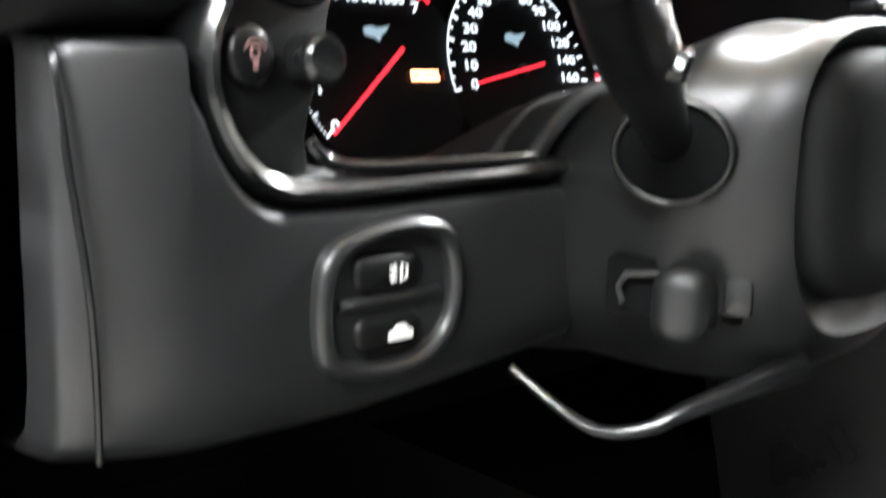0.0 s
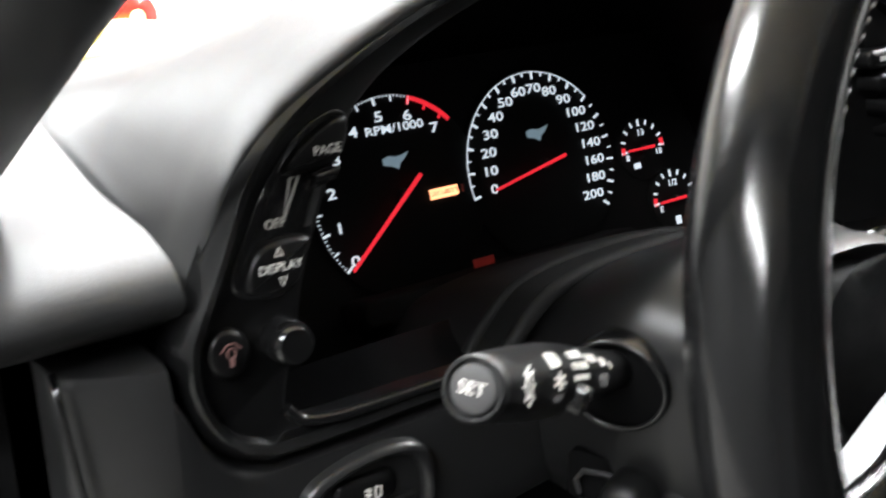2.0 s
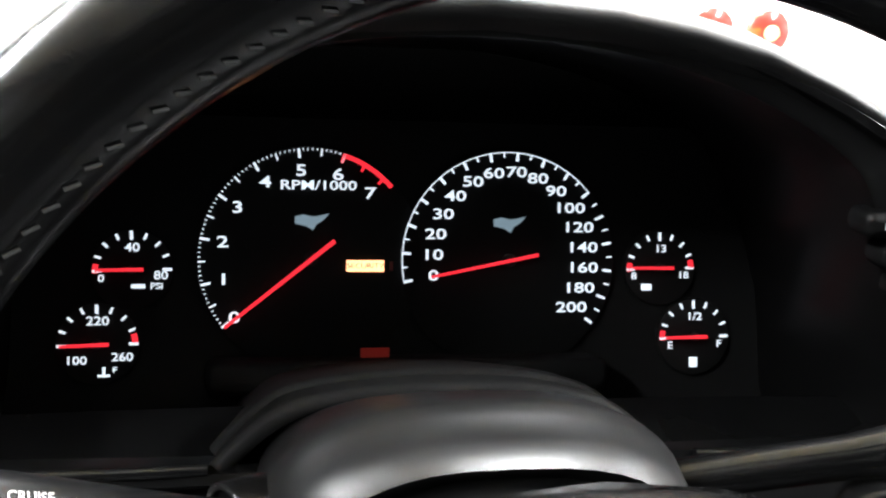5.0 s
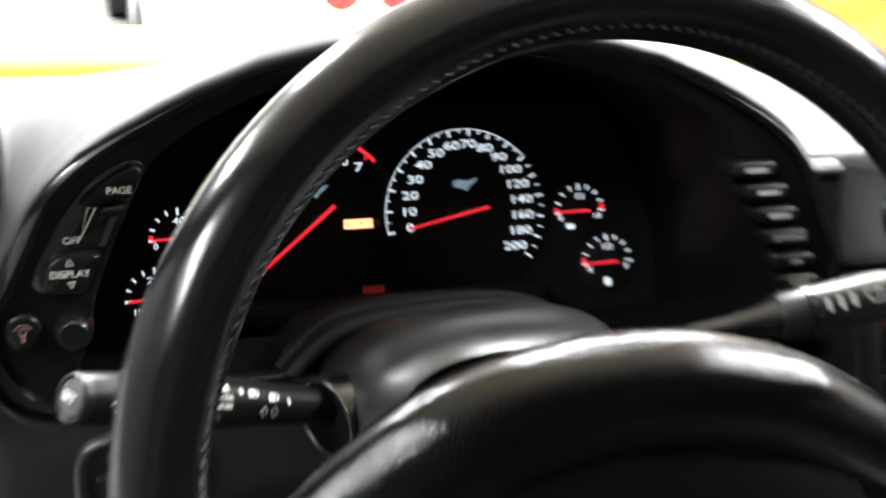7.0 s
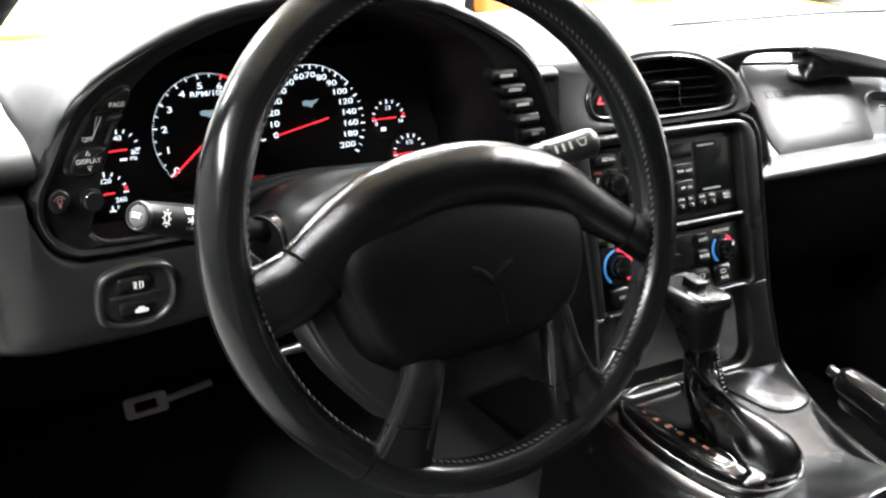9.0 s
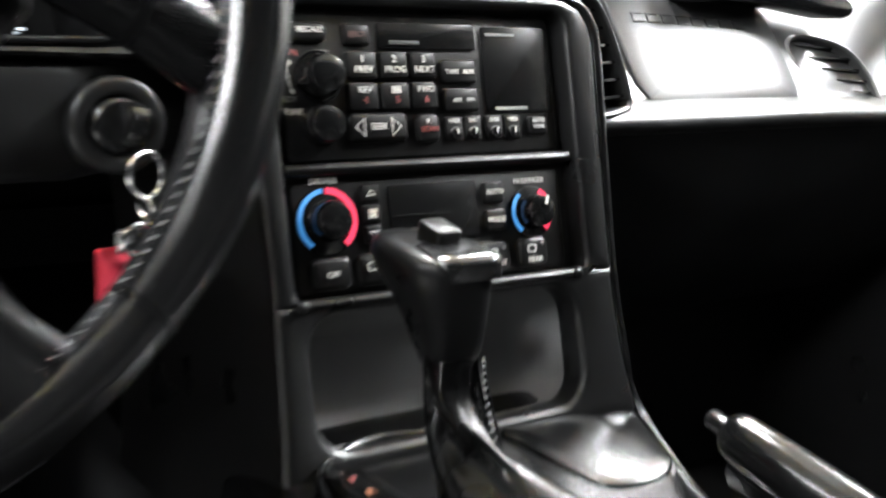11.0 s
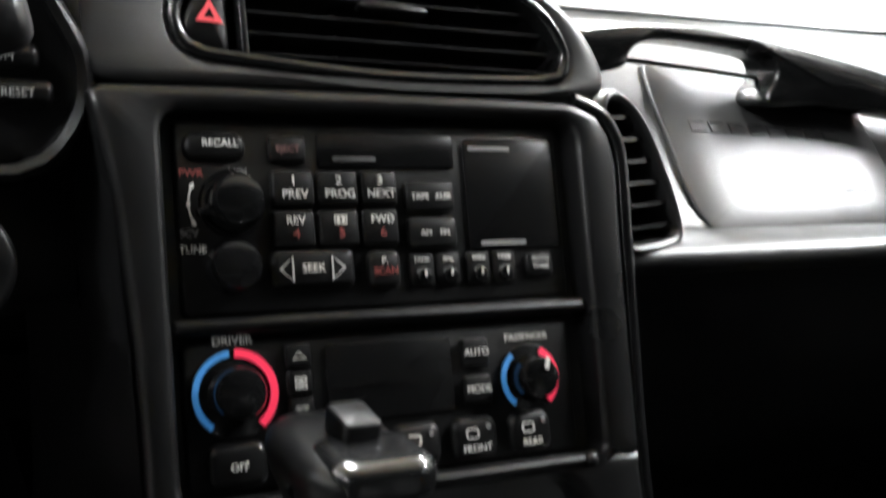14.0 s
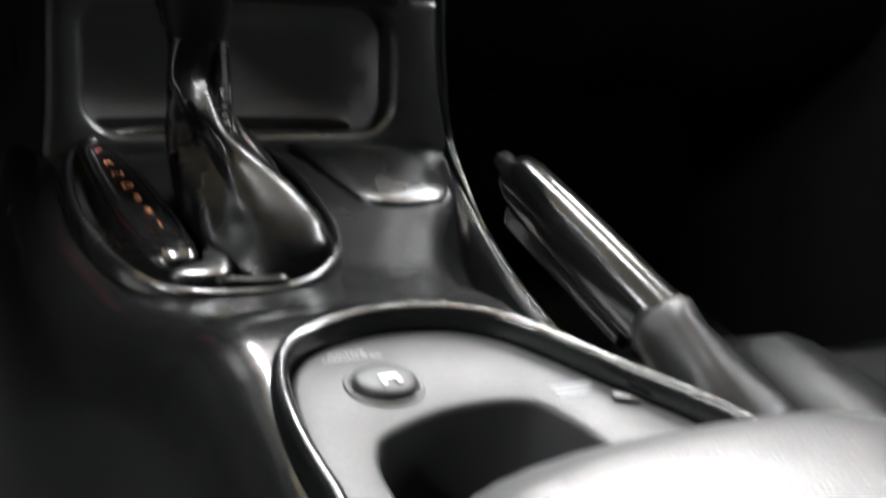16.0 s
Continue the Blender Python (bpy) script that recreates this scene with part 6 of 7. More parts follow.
# ---- steering wheel ----
wheel = thing("steering_wheel", "black leather four-spoke steering wheel with stitched rim", "steering wheel", (-0.3663, -0.1422, 0.7936))
R, r = 0.1729, 0.0158
bm = bmesh.new()
rings = []
for q in range(120):
    a = 2 * math.pi * q / 120
    low = max(0.0, -math.sin(a) - 0.2) / 0.8
    grip = 1.0 - 0.22 * min(1.0, 1.6 * low) + 0.05 * (math.exp(-((a - 0.35) / 0.16) ** 2) + math.exp(-((a - math.pi + 0.35) / 0.16) ** 2))
    c = Vector((math.cos(a), math.sin(a)))
    rings.append([at(WHEEL, c * (R + r * grip * math.cos(t)), r * grip * 1.08 * math.sin(t)) for t in [2 * math.pi * s / 20 for s in range(20)]])
rings.append(rings[0])
loft(bm, rings)
bmesh.ops.remove_doubles(bm, verts=bm.verts[:], dist=1e-6)
rim = part("rim", bm, RIMLEATHER, wheel, "worn glossy leather rim", 80)
for a in (-44.3, -125.5):
    c = Vector((math.cos(radians(a)), math.sin(radians(a))))
    t_ = Vector((-c.y, c.x))
    rs = r * (1.0 - 0.22 * min(1.0, 2.0 * max(0.0, -c.y - 0.2))) if a < 0 else r * 1.04
    bm = bmesh.new()
    ring = lambda d_, rr: [at(WHEEL, c * (R + rr * math.cos(t)) + t_ * d_, rr * 1.08 * math.sin(t)) for t in [2 * math.pi * s / 24 for s in range(24)]]
    loft(bm, [ring(-0.0010, rs * 1.0), ring(-0.0006, rs * 1.03), ring(0.0006, rs * 1.03), ring(0.0010, rs * 1.0)])
    part("rim_seam", bm, SHADESEAM, rim)
bm = bmesh.new()
for q in range(190):
    a = 2 * math.pi * q / 190
    c = Vector((math.cos(a), math.sin(a)))
    t_ = Vector((-c.y, c.x))
    b0 = c * (R - r * 0.80)
    p, q_ = at(WHEEL, b0 - t_ * 0.0014 - c * 0.0006, r * 0.66), at(WHEEL, b0 + t_ * 0.0014 + c * 0.0006, r * 0.74)
    tube(bm, [p, q_], 0.00042, 5)
tagged(part("stitching", bm, material("thread", (0.03, 0.03, 0.03), 0.5), rim, "row of dark stitches"), kind="stuff")


def wheel_bar(name, pts, widths, heights, mat, parent, label="", n=20, flat=0.75):
    """A padded bar in the wheel's frame: points (u, v, w), half widths in the plane and half heights out of it."""
    pts = [Vector(p) for p in pts]
    rows = []
    for k, p in enumerate(pts):
        t = pts[min(k + 1, len(pts) - 1)] - pts[max(k - 1, 0)]
        side = Vector((t.y, -t.x, 0)).normalized()
        rows.append([WHEEL @ (p + side * widths[k] * math.copysign(abs(math.cos(a)) ** flat, math.cos(a)) + Vector((0, 0, heights[k] * math.copysign(abs(math.sin(a)) ** flat, math.sin(a))))) for a in [2 * math.pi * s / n for s in range(n)]])
    bm = bmesh.new()
    loft(bm, rows, cap0=True, cap1=True)
    return part(name, bm, mat, parent, label, 60)


# The padded arch that runs from rim to rim over the hub: broad at the driver's left spoke, slim at the right one.
ARCHLINE = ((-0.168, -0.030, -0.002, 0.0240, 0.0100), (-0.150, -0.026, 0.003, 0.0235, 0.0115), (-0.128, -0.017, 0.010, 0.0235, 0.0140), (-0.103, 0.003, 0.018, 0.0245, 0.0165), (-0.078, 0.020, 0.024, 0.0240, 0.0185), (-0.045, 0.031, 0.028, 0.0220, 0.0190), (-0.004, 0.033, 0.030, 0.0215, 0.0190),
            (0.038, 0.024, 0.029, 0.0205, 0.0180), (0.070, 0.010, 0.025, 0.0190, 0.0160), (0.100, -0.007, 0.018, 0.0165, 0.0135), (0.128, -0.021, 0.009, 0.0150, 0.0110), (0.150, -0.033, 0.003, 0.0165, 0.0100), (0.170, -0.042, -0.002, 0.0190, 0.0095))
arch = spline([Vector(q[:3]) for q in ARCHLINE], 5, False)
def along(k, i):
    f = k / 5
    lo = min(int(f), len(ARCHLINE) - 2)
    return ARCHLINE[lo][i] + (ARCHLINE[lo + 1][i] - ARCHLINE[lo][i]) * (f - lo)


hub_arch = wheel_bar("hub_arch", arch, [along(k, 3) for k in range(len(arch))], [along(k, 4) for k in range(len(arch))], LEATHER, wheel, "bulging grained leather hub arch with both upper spokes", 28, 0.9)
for k, lean in ((11, 0.10), (51, -0.05)):
    c, wd_, ht_ = arch[k], along(k, 3), along(k, 4)
    t_ = (arch[k + 1] - arch[k - 1]).normalized()
    sd_ = Vector((t_.y, -t_.x, 0)).normalized()
    bm = bmesh.new()
    tube(bm, [WHEEL @ (c + sd_ * wd_ * 0.99 * math.cos(g) + t_ * lean * wd_ * math.cos(g) + Vector((0, 0, ht_ * 1.0 * math.sin(g)))) for g in [math.pi * q / 16 for q in range(17)]], 0.0013, 6)
    part("spoke_seam", bm, SHADESEAM, hub_arch)
pad = spline([Vector(p) for p in ((-0.110, -0.016), (-0.102, 0.008), (-0.070, 0.024), (-0.03, 0.034), (0.010, 0.032), (0.045, 0.020), (0.070, 0.004), (0.0785, -0.016), (0.0745, -0.042), (0.062, -0.063), (0.038, -0.077), (0.010, -0.082), (-0.024, -0.084), (-0.055, -0.0845), (-0.076, -0.080), (-0.091, -0.068), (-0.102, -0.045))], 5)
if sum(p.x * q.y - q.x * p.y for p, q in zip(pad, pad[1:] + pad[:1])) < 0:
    pad = pad[::-1]
bm = bmesh.new()
mid = Vector((-0.014, -0.026))
rings = [[at(WHEEL, mid + (p - mid) * 1.06, -0.006) for p in pad], [at(WHEEL, mid + (p - mid) * 1.03, 0.012) for p in pad]]
for f, w in ((1.0, 0.024), (0.985, 0.0285), (0.95, 0.0325), (0.90, 0.0350), (0.80, 0.0380), (0.62, 0.0410), (0.42, 0.0425), (0.2, 0.0430), (0.04, 0.0432)):
    rings.append([at(WHEEL, mid + (p - mid) * f, w) for p in pad])
loft(bm, rings, cap1=True)
padp = part("airbag_pad", bm, SHADELEATHER, wheel, "black grained leather airbag pad", 70)
bm = bmesh.new()
for s_ in (-1, 1):
    fl = [Vector((-0.010 + s_ * x, y)) for x, y in ((0.001, -0.040), (0.008, -0.033), (0.017, -0.030), (0.016, -0.025), (0.008, -0.027), (0.0, -0.035))]
    plate(bm, WHEEL, fl if s_ > 0 else fl[::-1], 0.038, 0.0434, 0.0002)
part("emblem", bm, SHADELEATHER, padp, "embossed black emblem shape")
bm = bmesh.new()
tube(bm, [at(WHEEL, p, 0.0432 - 1.2 * (p[1] + 0.05) ** 2) for p in ((-0.006, -0.044), (-0.004, -0.056), (-0.003, -0.068))], 0.0005, 5)
part("pad_crease", bm, SHADELEATHER, padp)
# Rear shell: the plastic cover that joins the four spokes behind the pad.
shellp = spline([Vector(p) for p in ((-0.134, -0.022), (-0.126, -0.046), (-0.111, -0.077), (-0.089, -0.1045), (-0.068, -0.124), (-0.040, -0.124), (0.0, -0.118), (0.030, -0.116), (0.056, -0.124), (0.069, -0.116), (0.068, -0.085), (0.077, -0.045), (0.100, -0.020), (0.06, 0.005), (0.0, 0.018), (-0.06, 0.010))], 5)
if sum(p.x * q.y - q.x * p.y for p, q in zip(shellp, shellp[1:] + shellp[:1])) < 0:
    shellp = shellp[::-1]
bm = bmesh.new()
plate(bm, WHEEL, shellp, -0.030, 0.003, 0.005)
part("rear_shell", bm, PANEL, wheel, "black plastic shell behind the pad", 60)
for pts, wds in ((((-0.056, -0.066, 0.022), (-0.0605, -0.090, 0.021), (-0.066, -0.112, 0.016), (-0.072, -0.134, 0.009), (-0.080, -0.158, 0.0)), (0.013, 0.0145, 0.0170, 0.0205, 0.027)),
                 (((0.046, -0.060, 0.022), (0.0510, -0.082, 0.021), (0.0570, -0.104, 0.016), (0.067, -0.128, 0.009), (0.083, -0.152, 0.0)), (0.011, 0.0125, 0.0155, 0.0220, 0.032))):
    pts = spline([Vector(p) for p in pts], 4, False)
    ws = [wds[min(j // 4, 3)] + (wds[min(j // 4, 3) + 1] - wds[min(j // 4, 3)]) * (j / 4 - min(j // 4, 3)) for j in range(len(pts))]
    sp = wheel_bar("lower_spoke", pts, ws, [0.0125 - 0.004 * j / (len(pts) - 1) for j in range(len(pts))], RIMLEATHER, wheel, "leather-wrapped lower spoke")
    p = pts[10]
    t_ = (pts[11] - pts[9]).normalized()
    sd_ = Vector((t_.y, -t_.x, 0))
    bm = bmesh.new()
    tube(bm, [WHEEL @ (p + sd_ * ws[10] * math.cos(g) + Vector((0, 0, 0.0108 * math.sin(g)))) for g in [math.pi * q / 12 for q in range(13)]], 0.0013, 6)
    part("spoke_seam", bm, SHADESEAM, sp)
    side_ = 1 if p.x < 0 else -1
    bm = bmesh.new()
    tube(bm, [WHEEL @ (q + Vector((-side_ * 0.0 + side_ * ws[j] * 0.62, 0, 0.0085))) for j, q in enumerate(pts) if 3 <= j <= 13], 0.0030, 8)
    part("spoke_fold", bm, RIMLEATHER, sp)
bm = bmesh.new()
tube(bm, [at(WHEEL, (0, -0.01), w) for w in (-0.085, -0.06, -0.03, 0.012)], [0.040, 0.046, 0.054, 0.062], 36)
part("hub", bm, LEATHER, wheel, "black hub behind the pad")

# ---- ignition and keys ----
lock = thing("ignition_lock", "round black ignition lock in the dash", "ignition lock", (-0.178, 0.05, 0.695))
IG = axes((-0.1780, 0.046, 0.6945), (1, 0, 0), (0, 0.15, 1))
bm = bmesh.new()
frame_plate(bm, IG, oval(0, 0, 0.0255, 0.0255, 40), oval(0, 0, 0.0150, 0.0150, 40), -0.012, 0.004, (0, 0), 0.003, 48, -0.004)
part("escutcheon", bm, PANEL, lock)
bm = bmesh.new()
plate(bm, IG, oval(0, 0, 0.0146, 0.0146, 32), -0.006, 0.0075, 0.003)
part("barrel", bm, SATIN, lock, "black lock barrel")
keys = thing("key_ring", "key ring with keys, yellow key cover and red webbing tag", "keys", (-0.178, 0.02, 0.60))
bm = bmesh.new()
plate(bm, axes((-0.1765, 0.030, 0.698), (0, -1, 0.1), (0.2, 0.1, 1)), rrect(0, 0.0, 0.030, 0.022, 0.009), -0.0045, 0.0045, 0.0015)
part("key_head", bm, GLOSS, keys, "black plastic key head")


def loop(name, c, rad, wire, nrm, mat):
    nrm = Vector(nrm).normalized()
    a = nrm.orthogonal().normalized()
    b = nrm.cross(a)
    pts = [Vector(c) + rad * (math.cos(t) * a + math.sin(t) * b) for t in [2 * math.pi * q / 24 for q in range(25)]]
    bm = bmesh.new()
    tube(bm, pts, wire, 8, caps=False)
    return part(name, bm, mat, keys)


loop("split_ring", (-0.1745, 0.012, 0.676), 0.0112, 0.0013, (0.5, -1, 0.15), CHROME)
loop("small_ring", (-0.1750, 0.010, 0.659), 0.0058, 0.0009, (1, 0.3, 0.2), CHROME)
loop("clasp_ring", (-0.1790, 0.010, 0.643), 0.0085, 0.0014, (0.35, -1, 0.1), CHROME)
bm = bmesh.new()
plate(bm, axes((-0.1680, 0.013, 0.646), (1, 0.3, 0), (0.05, 0.1, 1)), rrect(0, 0, 0.009, 0.015, 0.004), -0.0015, 0.0015, 0.0006)
part("key_cover", bm, YELLOWTAG, keys, "small yellow key cover")
bm = bmesh.new()
plate(bm, axes((-0.1700, 0.015, 0.630), (1, 0.3, 0), (0.1, 0.05, 1)), rrect(0, 0, 0.009, 0.026, 0.002), -0.001, 0.001, 0.0003)
part("key_blade", bm, STEEL, keys)
TG = axes((-0.1860, 0.010, 0.6130), (1, 0.15, 0), (0.02, 0.06, 1))
bm = bmesh.new()
plate(bm, TG, rrect(0, 0, 0.0280, 0.055, 0.0015), -0.0012, 0.0012, 0.0005)
part("webbing_tag", bm, REDTAG, keys, "red woven webbing tag")
bm = bmesh.new()
plate(bm, TG, rrect(0.003, 0.030, 0.013, 0.012, 0.002), -0.0018, 0.0018, 0.0006)
part("tag_clamp", bm, CHROME, keys)

# ---- pedals ----
pedal = thing("brake_pedal", "pale metal pedal arm with a rectangular opening", "pedal", (-0.40, 0.60, 0.18))
PD = axes((-0.372, 0.575, 0.272), (1, 0.0, 0.05), (0, 0.5, 1))
bm = bmesh.new()
frame_plate(bm, PD, rrect(0.0, 0, 0.060, 0.029, 0.005), rrect(0.0, 0.0, 0.032, 0.013, 0.002), -0.006, 0.004, (0, 0), 0.002, 48, -0.006)
part("pad_frame", bm, PALEMETAL, pedal, "bare metal frame")
bm = bmesh.new()
tube(bm, [at(PD, (0.027, 0.0), 0), at(PD, (0.07, 0.004), 0), at(PD, (0.095, 0.006), -0.004)], 0.0055, 10)
part("arm", bm, PALEMETAL, pedal)
bm = bmesh.new()
tube(bm, [at(PD, (-0.01, 0.018), -0.003), at(PD, (-0.01, 0.09), -0.05), at(PD, (-0.01, 0.25), -0.12)], 0.006, 10)
part("hanger", bm, RECESS, pedal)

# ---- cabin shell ----
car = thing("sports_car", "yellow two-seat sports car seen from inside", "car", (0, 0, 0.05))


def slab(name, lo, hi, mat, label="", parent=None):
    bm = bmesh.new()
    bmesh.ops.create_cube(bm, size=1.0)
    for v in bm.verts:
        v.co = Vector([lo[i] + (v.co[i] + 0.5) * (hi[i] - lo[i]) for i in range(3)])
    return part(name, bm, mat, parent or car, label)


slab("floor_pan", (-0.76, -1.4, 0.15), (0.76, 1.0, 0.18), CARPET, "black carpeted floor")
slab("firewall", (-0.76, 0.80, 0.18), (0.76, 0.84, 0.68), CARPET, "black carpeted bulkhead")
# Unseen bulkhead, added so that reflections from behind stay dark.
slab("rear_bulkhead", (-0.76, -1.40, 0.18), (0.76, -1.36, 0.98), CARPET, "unseen black bulkhead closing the cabin for dark reflections")
slab("right_door", (0.70, -1.36, 0.18), (0.76, 0.45, 0.79), PANEL, "black right door card")
slab("right_kick_panel", (0.70, 0.45, 0.18), (0.76, 0.80, 0.80), CARPET, "dark right kick panel")
slab("tunnel", (-0.10, -1.36, 0.18), (0.13, 0.80, 0.40), CARPET, "carpeted tunnel")
slab("left_sill", (-0.76, -1.36, 0.18), (-0.66, 0.02, 0.30), PANEL, "black left door sill")
slab("left_kick_panel", (-0.76, 0.10, 0.18), (-0.672, 0.80, 0.74), RECESS, "dark left kick panel")
# Added black sheets stand in for the shade under and behind the dash.
slab("dash_gap_blocker", (-0.66, 0.254, 0.60), (0.66, 0.262, 0.79), SHADESEAM, "black sheet added to close the gap behind the dash")
slab("under_dash_blocker", (-0.66, 0.24, 0.56), (0.70, 0.80, 0.60), SHADESEAM, "black sheet added to close off under the dash")
# Unseen rear quarters, added to block light from both sides.
for s in (-1, 1):
    bm = bmesh.new()
    loft(bm, [[Vector((s * x, y, z)) for x, z in ((0.70, 0.18), (0.70, 0.80), (0.63, 1.0), (0.54, 1.12), (0.58, 1.14), (0.67, 1.0), (0.76, 0.80), (0.76, 0.18))] for y in (-1.40, -1.15, -0.88 - (0.0 if s < 0 else -0.1))], cap0=True, cap1=True)
    part("quarter_blocker", bm, CARPET, car, "unseen dark rear quarter added to block light", 50)
# Unseen opaque panel in the window's place, keeping the right wall's reflection out.
bm = bmesh.new()
loft(bm, [[Vector((x, y, z)) for x, z in ((0.70, 0.84), (0.665, 0.95), (0.60, 1.07), (0.54, 1.12), (0.545, 1.13), (0.61, 1.08), (0.675, 0.95), (0.71, 0.84))] for y in (-0.80, -0.50, -0.30)], cap0=True, cap1=True)
part("right_blocker", bm, GLOSS, car, "unseen black panel added to block light from the right", 50)
# Hinge pillar beside the dash, blackened to stand for the shade there.
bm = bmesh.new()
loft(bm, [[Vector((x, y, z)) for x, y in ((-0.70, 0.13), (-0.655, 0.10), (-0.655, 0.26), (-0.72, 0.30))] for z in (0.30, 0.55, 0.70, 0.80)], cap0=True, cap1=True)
part("hinge_pillar", bm, SHADESEAM, car)
# Windscreen pillar, header and glass.
for s in (-1, 1):
    pts = [Vector((s * 0.652, 0.200, 0.800)), Vector((s * 0.645, 0.10, 0.862)), Vector((s * 0.640, 0.03, 0.905)), Vector((s * 0.63, -0.05, 0.955)), Vector((s * 0.60, -0.18, 1.03)), Vector((s * 0.56, -0.32, 1.10))]
    if s > 0:
        pts = [p + Vector((0.05, 0.02, 0)) for p in pts]
    bm = bmesh.new()
    tube(bm, [p + Vector((s * 0.012, 0, 0.012)) for p in pts], [0.030, 0.030, 0.030, 0.030, 0.030, 0.030], 14)
    part("windscreen_pillar", bm, PAD, car, "black padded windscreen pillar", 60)
# Unseen roof, added to keep lamp light off the stack.
bm = bmesh.new()
roof = []
for y, z, hw in ((-0.325, 1.105, 0.555), (-0.34, 1.125, 0.560), (-0.50, 1.148, 0.555), (-0.75, 1.158, 0.545), (-1.0, 1.150, 0.535), (-1.25, 1.10, 0.53), (-1.40, 1.02, 0.54)):
    roof.append([Vector((hw * u, y, z - 0.035 * u * u + dz)) for u, dz in ((-1, 0), (-0.8, 0), (-0.4, 0), (0, 0), (0.4, 0), (0.8, 0), (1, 0), (1, 0.03), (0.8, 0.04), (0, 0.04), (-0.8, 0.04), (-1, 0.03))])
loft(bm, roof, cap0=True, cap1=True)
part("shade_roof", bm, CARPET, car, "unseen black roof panel added to shade the cabin", 50)
bm = bmesh.new()
loft(bm, [[Vector((x, y, z)) for y, z in ((yy + 0.004, 0.828 - dz), (yy + 0.03, 0.826 - dz), (yy + 0.07, 0.820 - dz), (yy + 0.07, 0.78), (yy + 0.004, 0.78))] for x, yy, dz in ((-0.66, 0.262, 0.0), (-0.4, 0.283, 0.0), (-0.05, 0.295, 0.012), (0.3, 0.284, 0.020), (0.68, 0.258, 0.020))], cap0=True, cap1=True)
part("cowl_grille", bm, RECESS, car, "matt black wiper cowl")
bm = bmesh.new()
loft(bm, [[Vector((x, y, z - 0.045 * min(1.0, max(0.0, (x + 0.40) / 0.16)))) for y, z in ((0.352, 0.77), (0.353, 0.822), (0.360, 0.833), (0.40, 0.834), (0.52, 0.827), (0.75, 0.782), (1.1, 0.68), (1.5, 0.54), (1.7, 0.42))] for x in (-0.80, -0.70, -0.52, -0.44, -0.36, -0.15, 0.15, 0.36, 0.46, 0.56, 0.70, 0.80)], closed=False)
part("bonnet", bm, BODY, car, "yellow painted bonnet", 60)

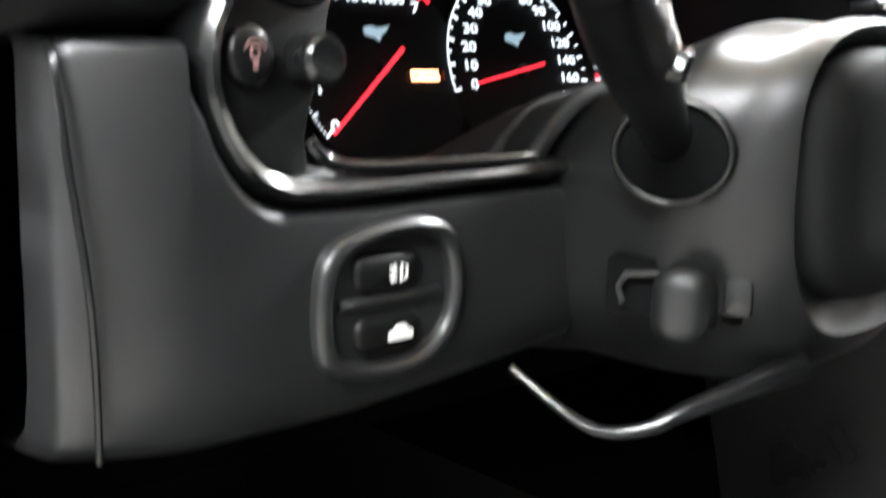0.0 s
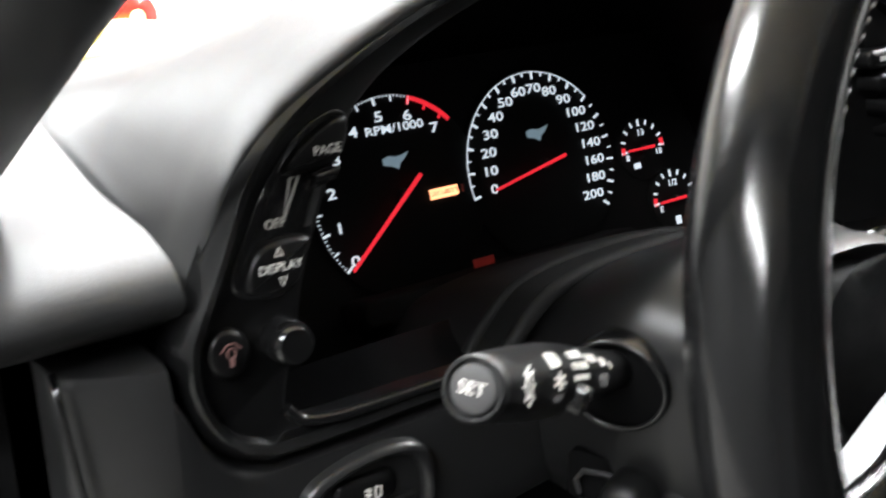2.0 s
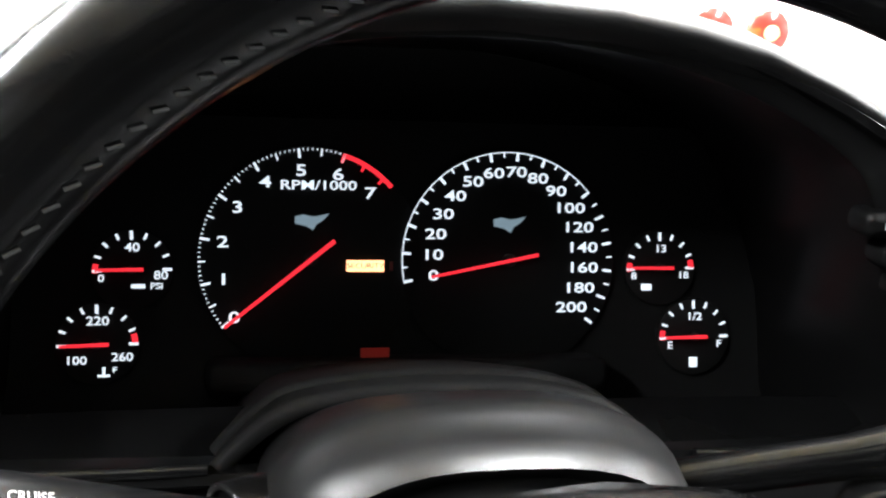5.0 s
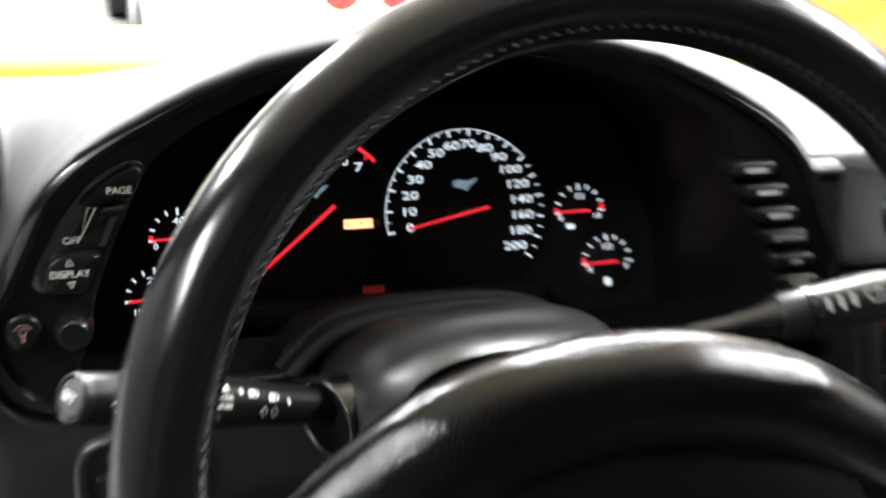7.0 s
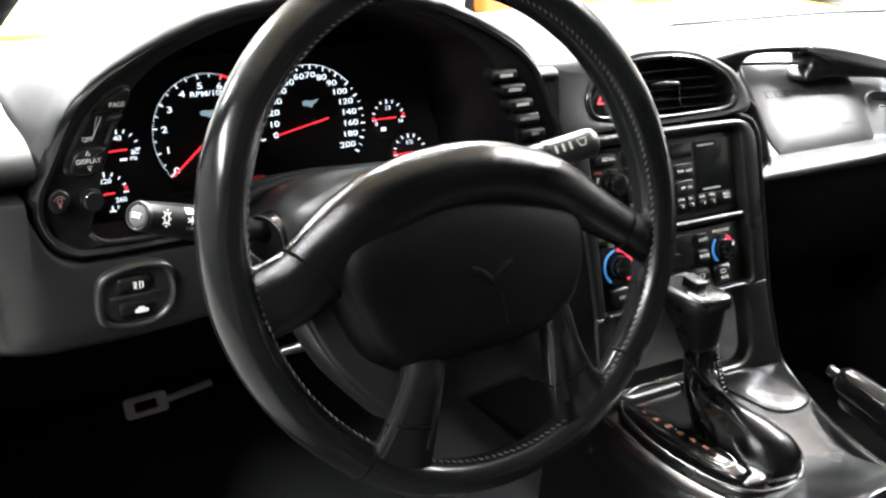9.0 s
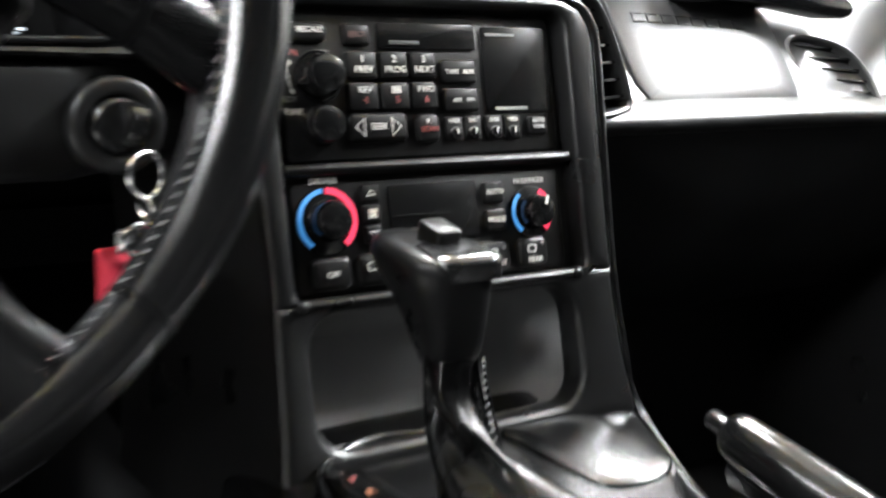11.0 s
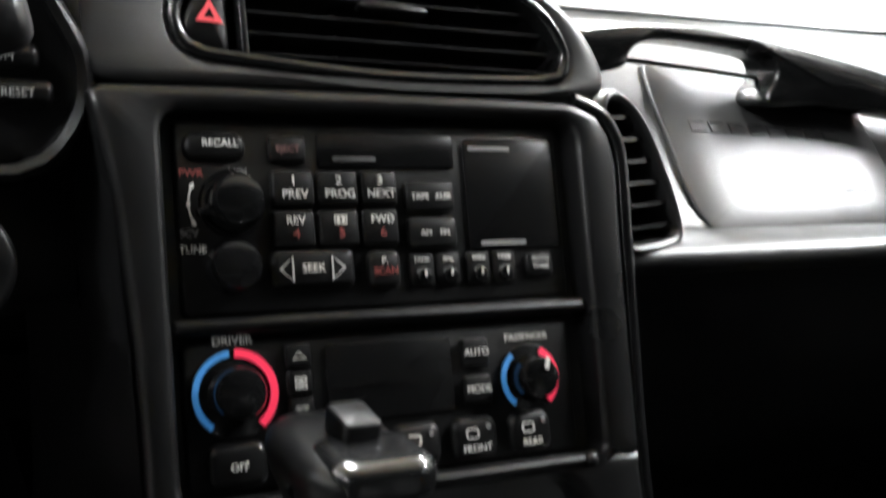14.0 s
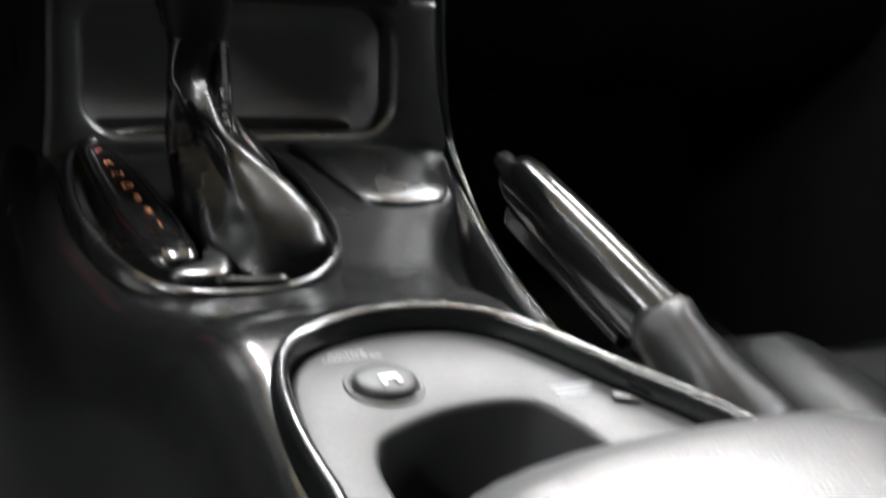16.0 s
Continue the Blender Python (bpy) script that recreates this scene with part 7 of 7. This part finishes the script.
# ---- parked cars ahead ----
def parked_car(cx, y0, low, paint, label, paint_label, lamps):
    parked = thing("parked_car", label, "car", (cx, y0 + 1.0, 0.0), "cars parked ahead")
    rings = []
    for dy, zt, hw in ((0.0, 0.62, 0.80), (0.05, 0.80, 0.86), (0.15, 0.87, 0.90), (0.55, 0.90, 0.92), (0.95, 0.92, 0.80), (1.45, 0.93, 0.72), (1.95, 0.90, 0.76), (2.45, 0.78, 0.88), (3.05, 0.62, 0.80)):
        zt = 0.45 + (zt - 0.45) * low
        rings.append([Vector((cx + x * hw, y0 + dy, z)) for x, z in ((-0.95, 0.22), (-0.99, 0.34), (-1.0, 0.48), (-0.95, zt - 0.06), (-0.85, zt - 0.015), (-0.5, zt), (0.0, zt + 0.015), (0.5, zt), (0.85, zt - 0.015), (0.95, zt - 0.06), (1.0, 0.48), (0.99, 0.34), (0.95, 0.22))])
    bm = bmesh.new()
    loft(bm, rings, cap0=True, cap1=True)
    part("car_shell", bm, paint, parked, paint_label, 50)
    for x in (-0.80, 0.80):
        for y in (0.5, 2.55):
            bm = bmesh.new()
            tube(bm, [Vector((cx + x - 0.11, y0 + y, 0.32)), Vector((cx + x - 0.10, y0 + y, 0.32)), Vector((cx + x + 0.10, y0 + y, 0.32)), Vector((cx + x + 0.11, y0 + y, 0.32))], [0.29, 0.32, 0.32, 0.29], 32)
            part("wheel", bm, RECESS, parked, "black tyred wheel")
    for x in lamps:
        bm = bmesh.new()
        tube(bm, [Vector((x, y0 + 0.07, 0.547)), Vector((x, y0 - 0.02, 0.547)), Vector((x, y0 - 0.035, 0.547))], [0.058, 0.058, 0.04], 28)
        lamp_ = part("tail_lamp", bm, REDLENS, parked, "round red tail lamp")
        bm = bmesh.new()
        tube(bm, [Vector((x, y0 - 0.034, 0.547)), Vector((x, y0 - 0.042, 0.547))], [0.022, 0.016], 20)
        part("lamp_centre", bm, AMBER, lamp_, "glowing lamp centre")


parked_car(0.55, 2.45, 0.82, WHITECAR, "white parked car with four round red tail lamps", "white painted body", (0.142, 0.298, 0.80, 0.96))
parked_car(2.43, 2.45, 0.8, ORANGECAR, "orange parked car beside the white one", "orange painted body", ())

# ---- what hangs on the far wall ----
board = thing("wall_board", "dark grey board on the garage wall", "board", (1.08, 5.99, 1.5))
NW = axes((0, 5.995, 0), (1, 0, 0), (0, 0, 1))
bm = bmesh.new()
plate(bm, NW, rrect(1.08, 1.60, 1.04, 1.20, 0.01), 0.0, 0.03, 0.004)
part("board_panel", bm, BANNERGREY, board)
banner = thing("race_banner", "pale banner with checkered flag and coloured marks", "banner", (4.0, 5.99, 1.1))
bm = bmesh.new()
plate(bm, NW, rrect(4.0, 1.10, 1.80, 0.80, 0.01), 0.0, 0.006, 0.002)
part("banner_cloth", bm, WALLPAINT, banner)
for r_ in range(5):
    for c_ in range(4):
        if (r_ + c_) % 2 == 0:
            u = 3.49 + 0.055 * c_ + 0.012 * r_
            v = 0.95 + 0.058 * r_ + 0.012 * c_
            bar("flag_check", NW, u, v, u + 0.05, v + 0.052, FLAGGREY, banner, 0.010, 0.003)
bar("red_patch", NW, 3.19, 0.99, 3.37, 1.10, BANNERRED, banner, 0.010, 0.003)
bar("yellow_patch", NW, 3.25, 1.03, 3.32, 1.14, BANNERYELLOW, banner, 0.012, 0.003)
for k in range(3):
    stroke("faint_outline", NW, rrect(4.16 + 0.11 * k, 1.16, 0.08, 0.12, 0.02), 0.012, FAINT, banner, 0.010, True)
bar("pink_patch", NW, 4.51, 0.90, 4.70, 0.97, BANNERRED, banner, 0.010, 0.003)
bar("blue_patch", NW, 4.52, 0.82, 4.70, 0.88, BANNERBLUE, banner, 0.010, 0.003)
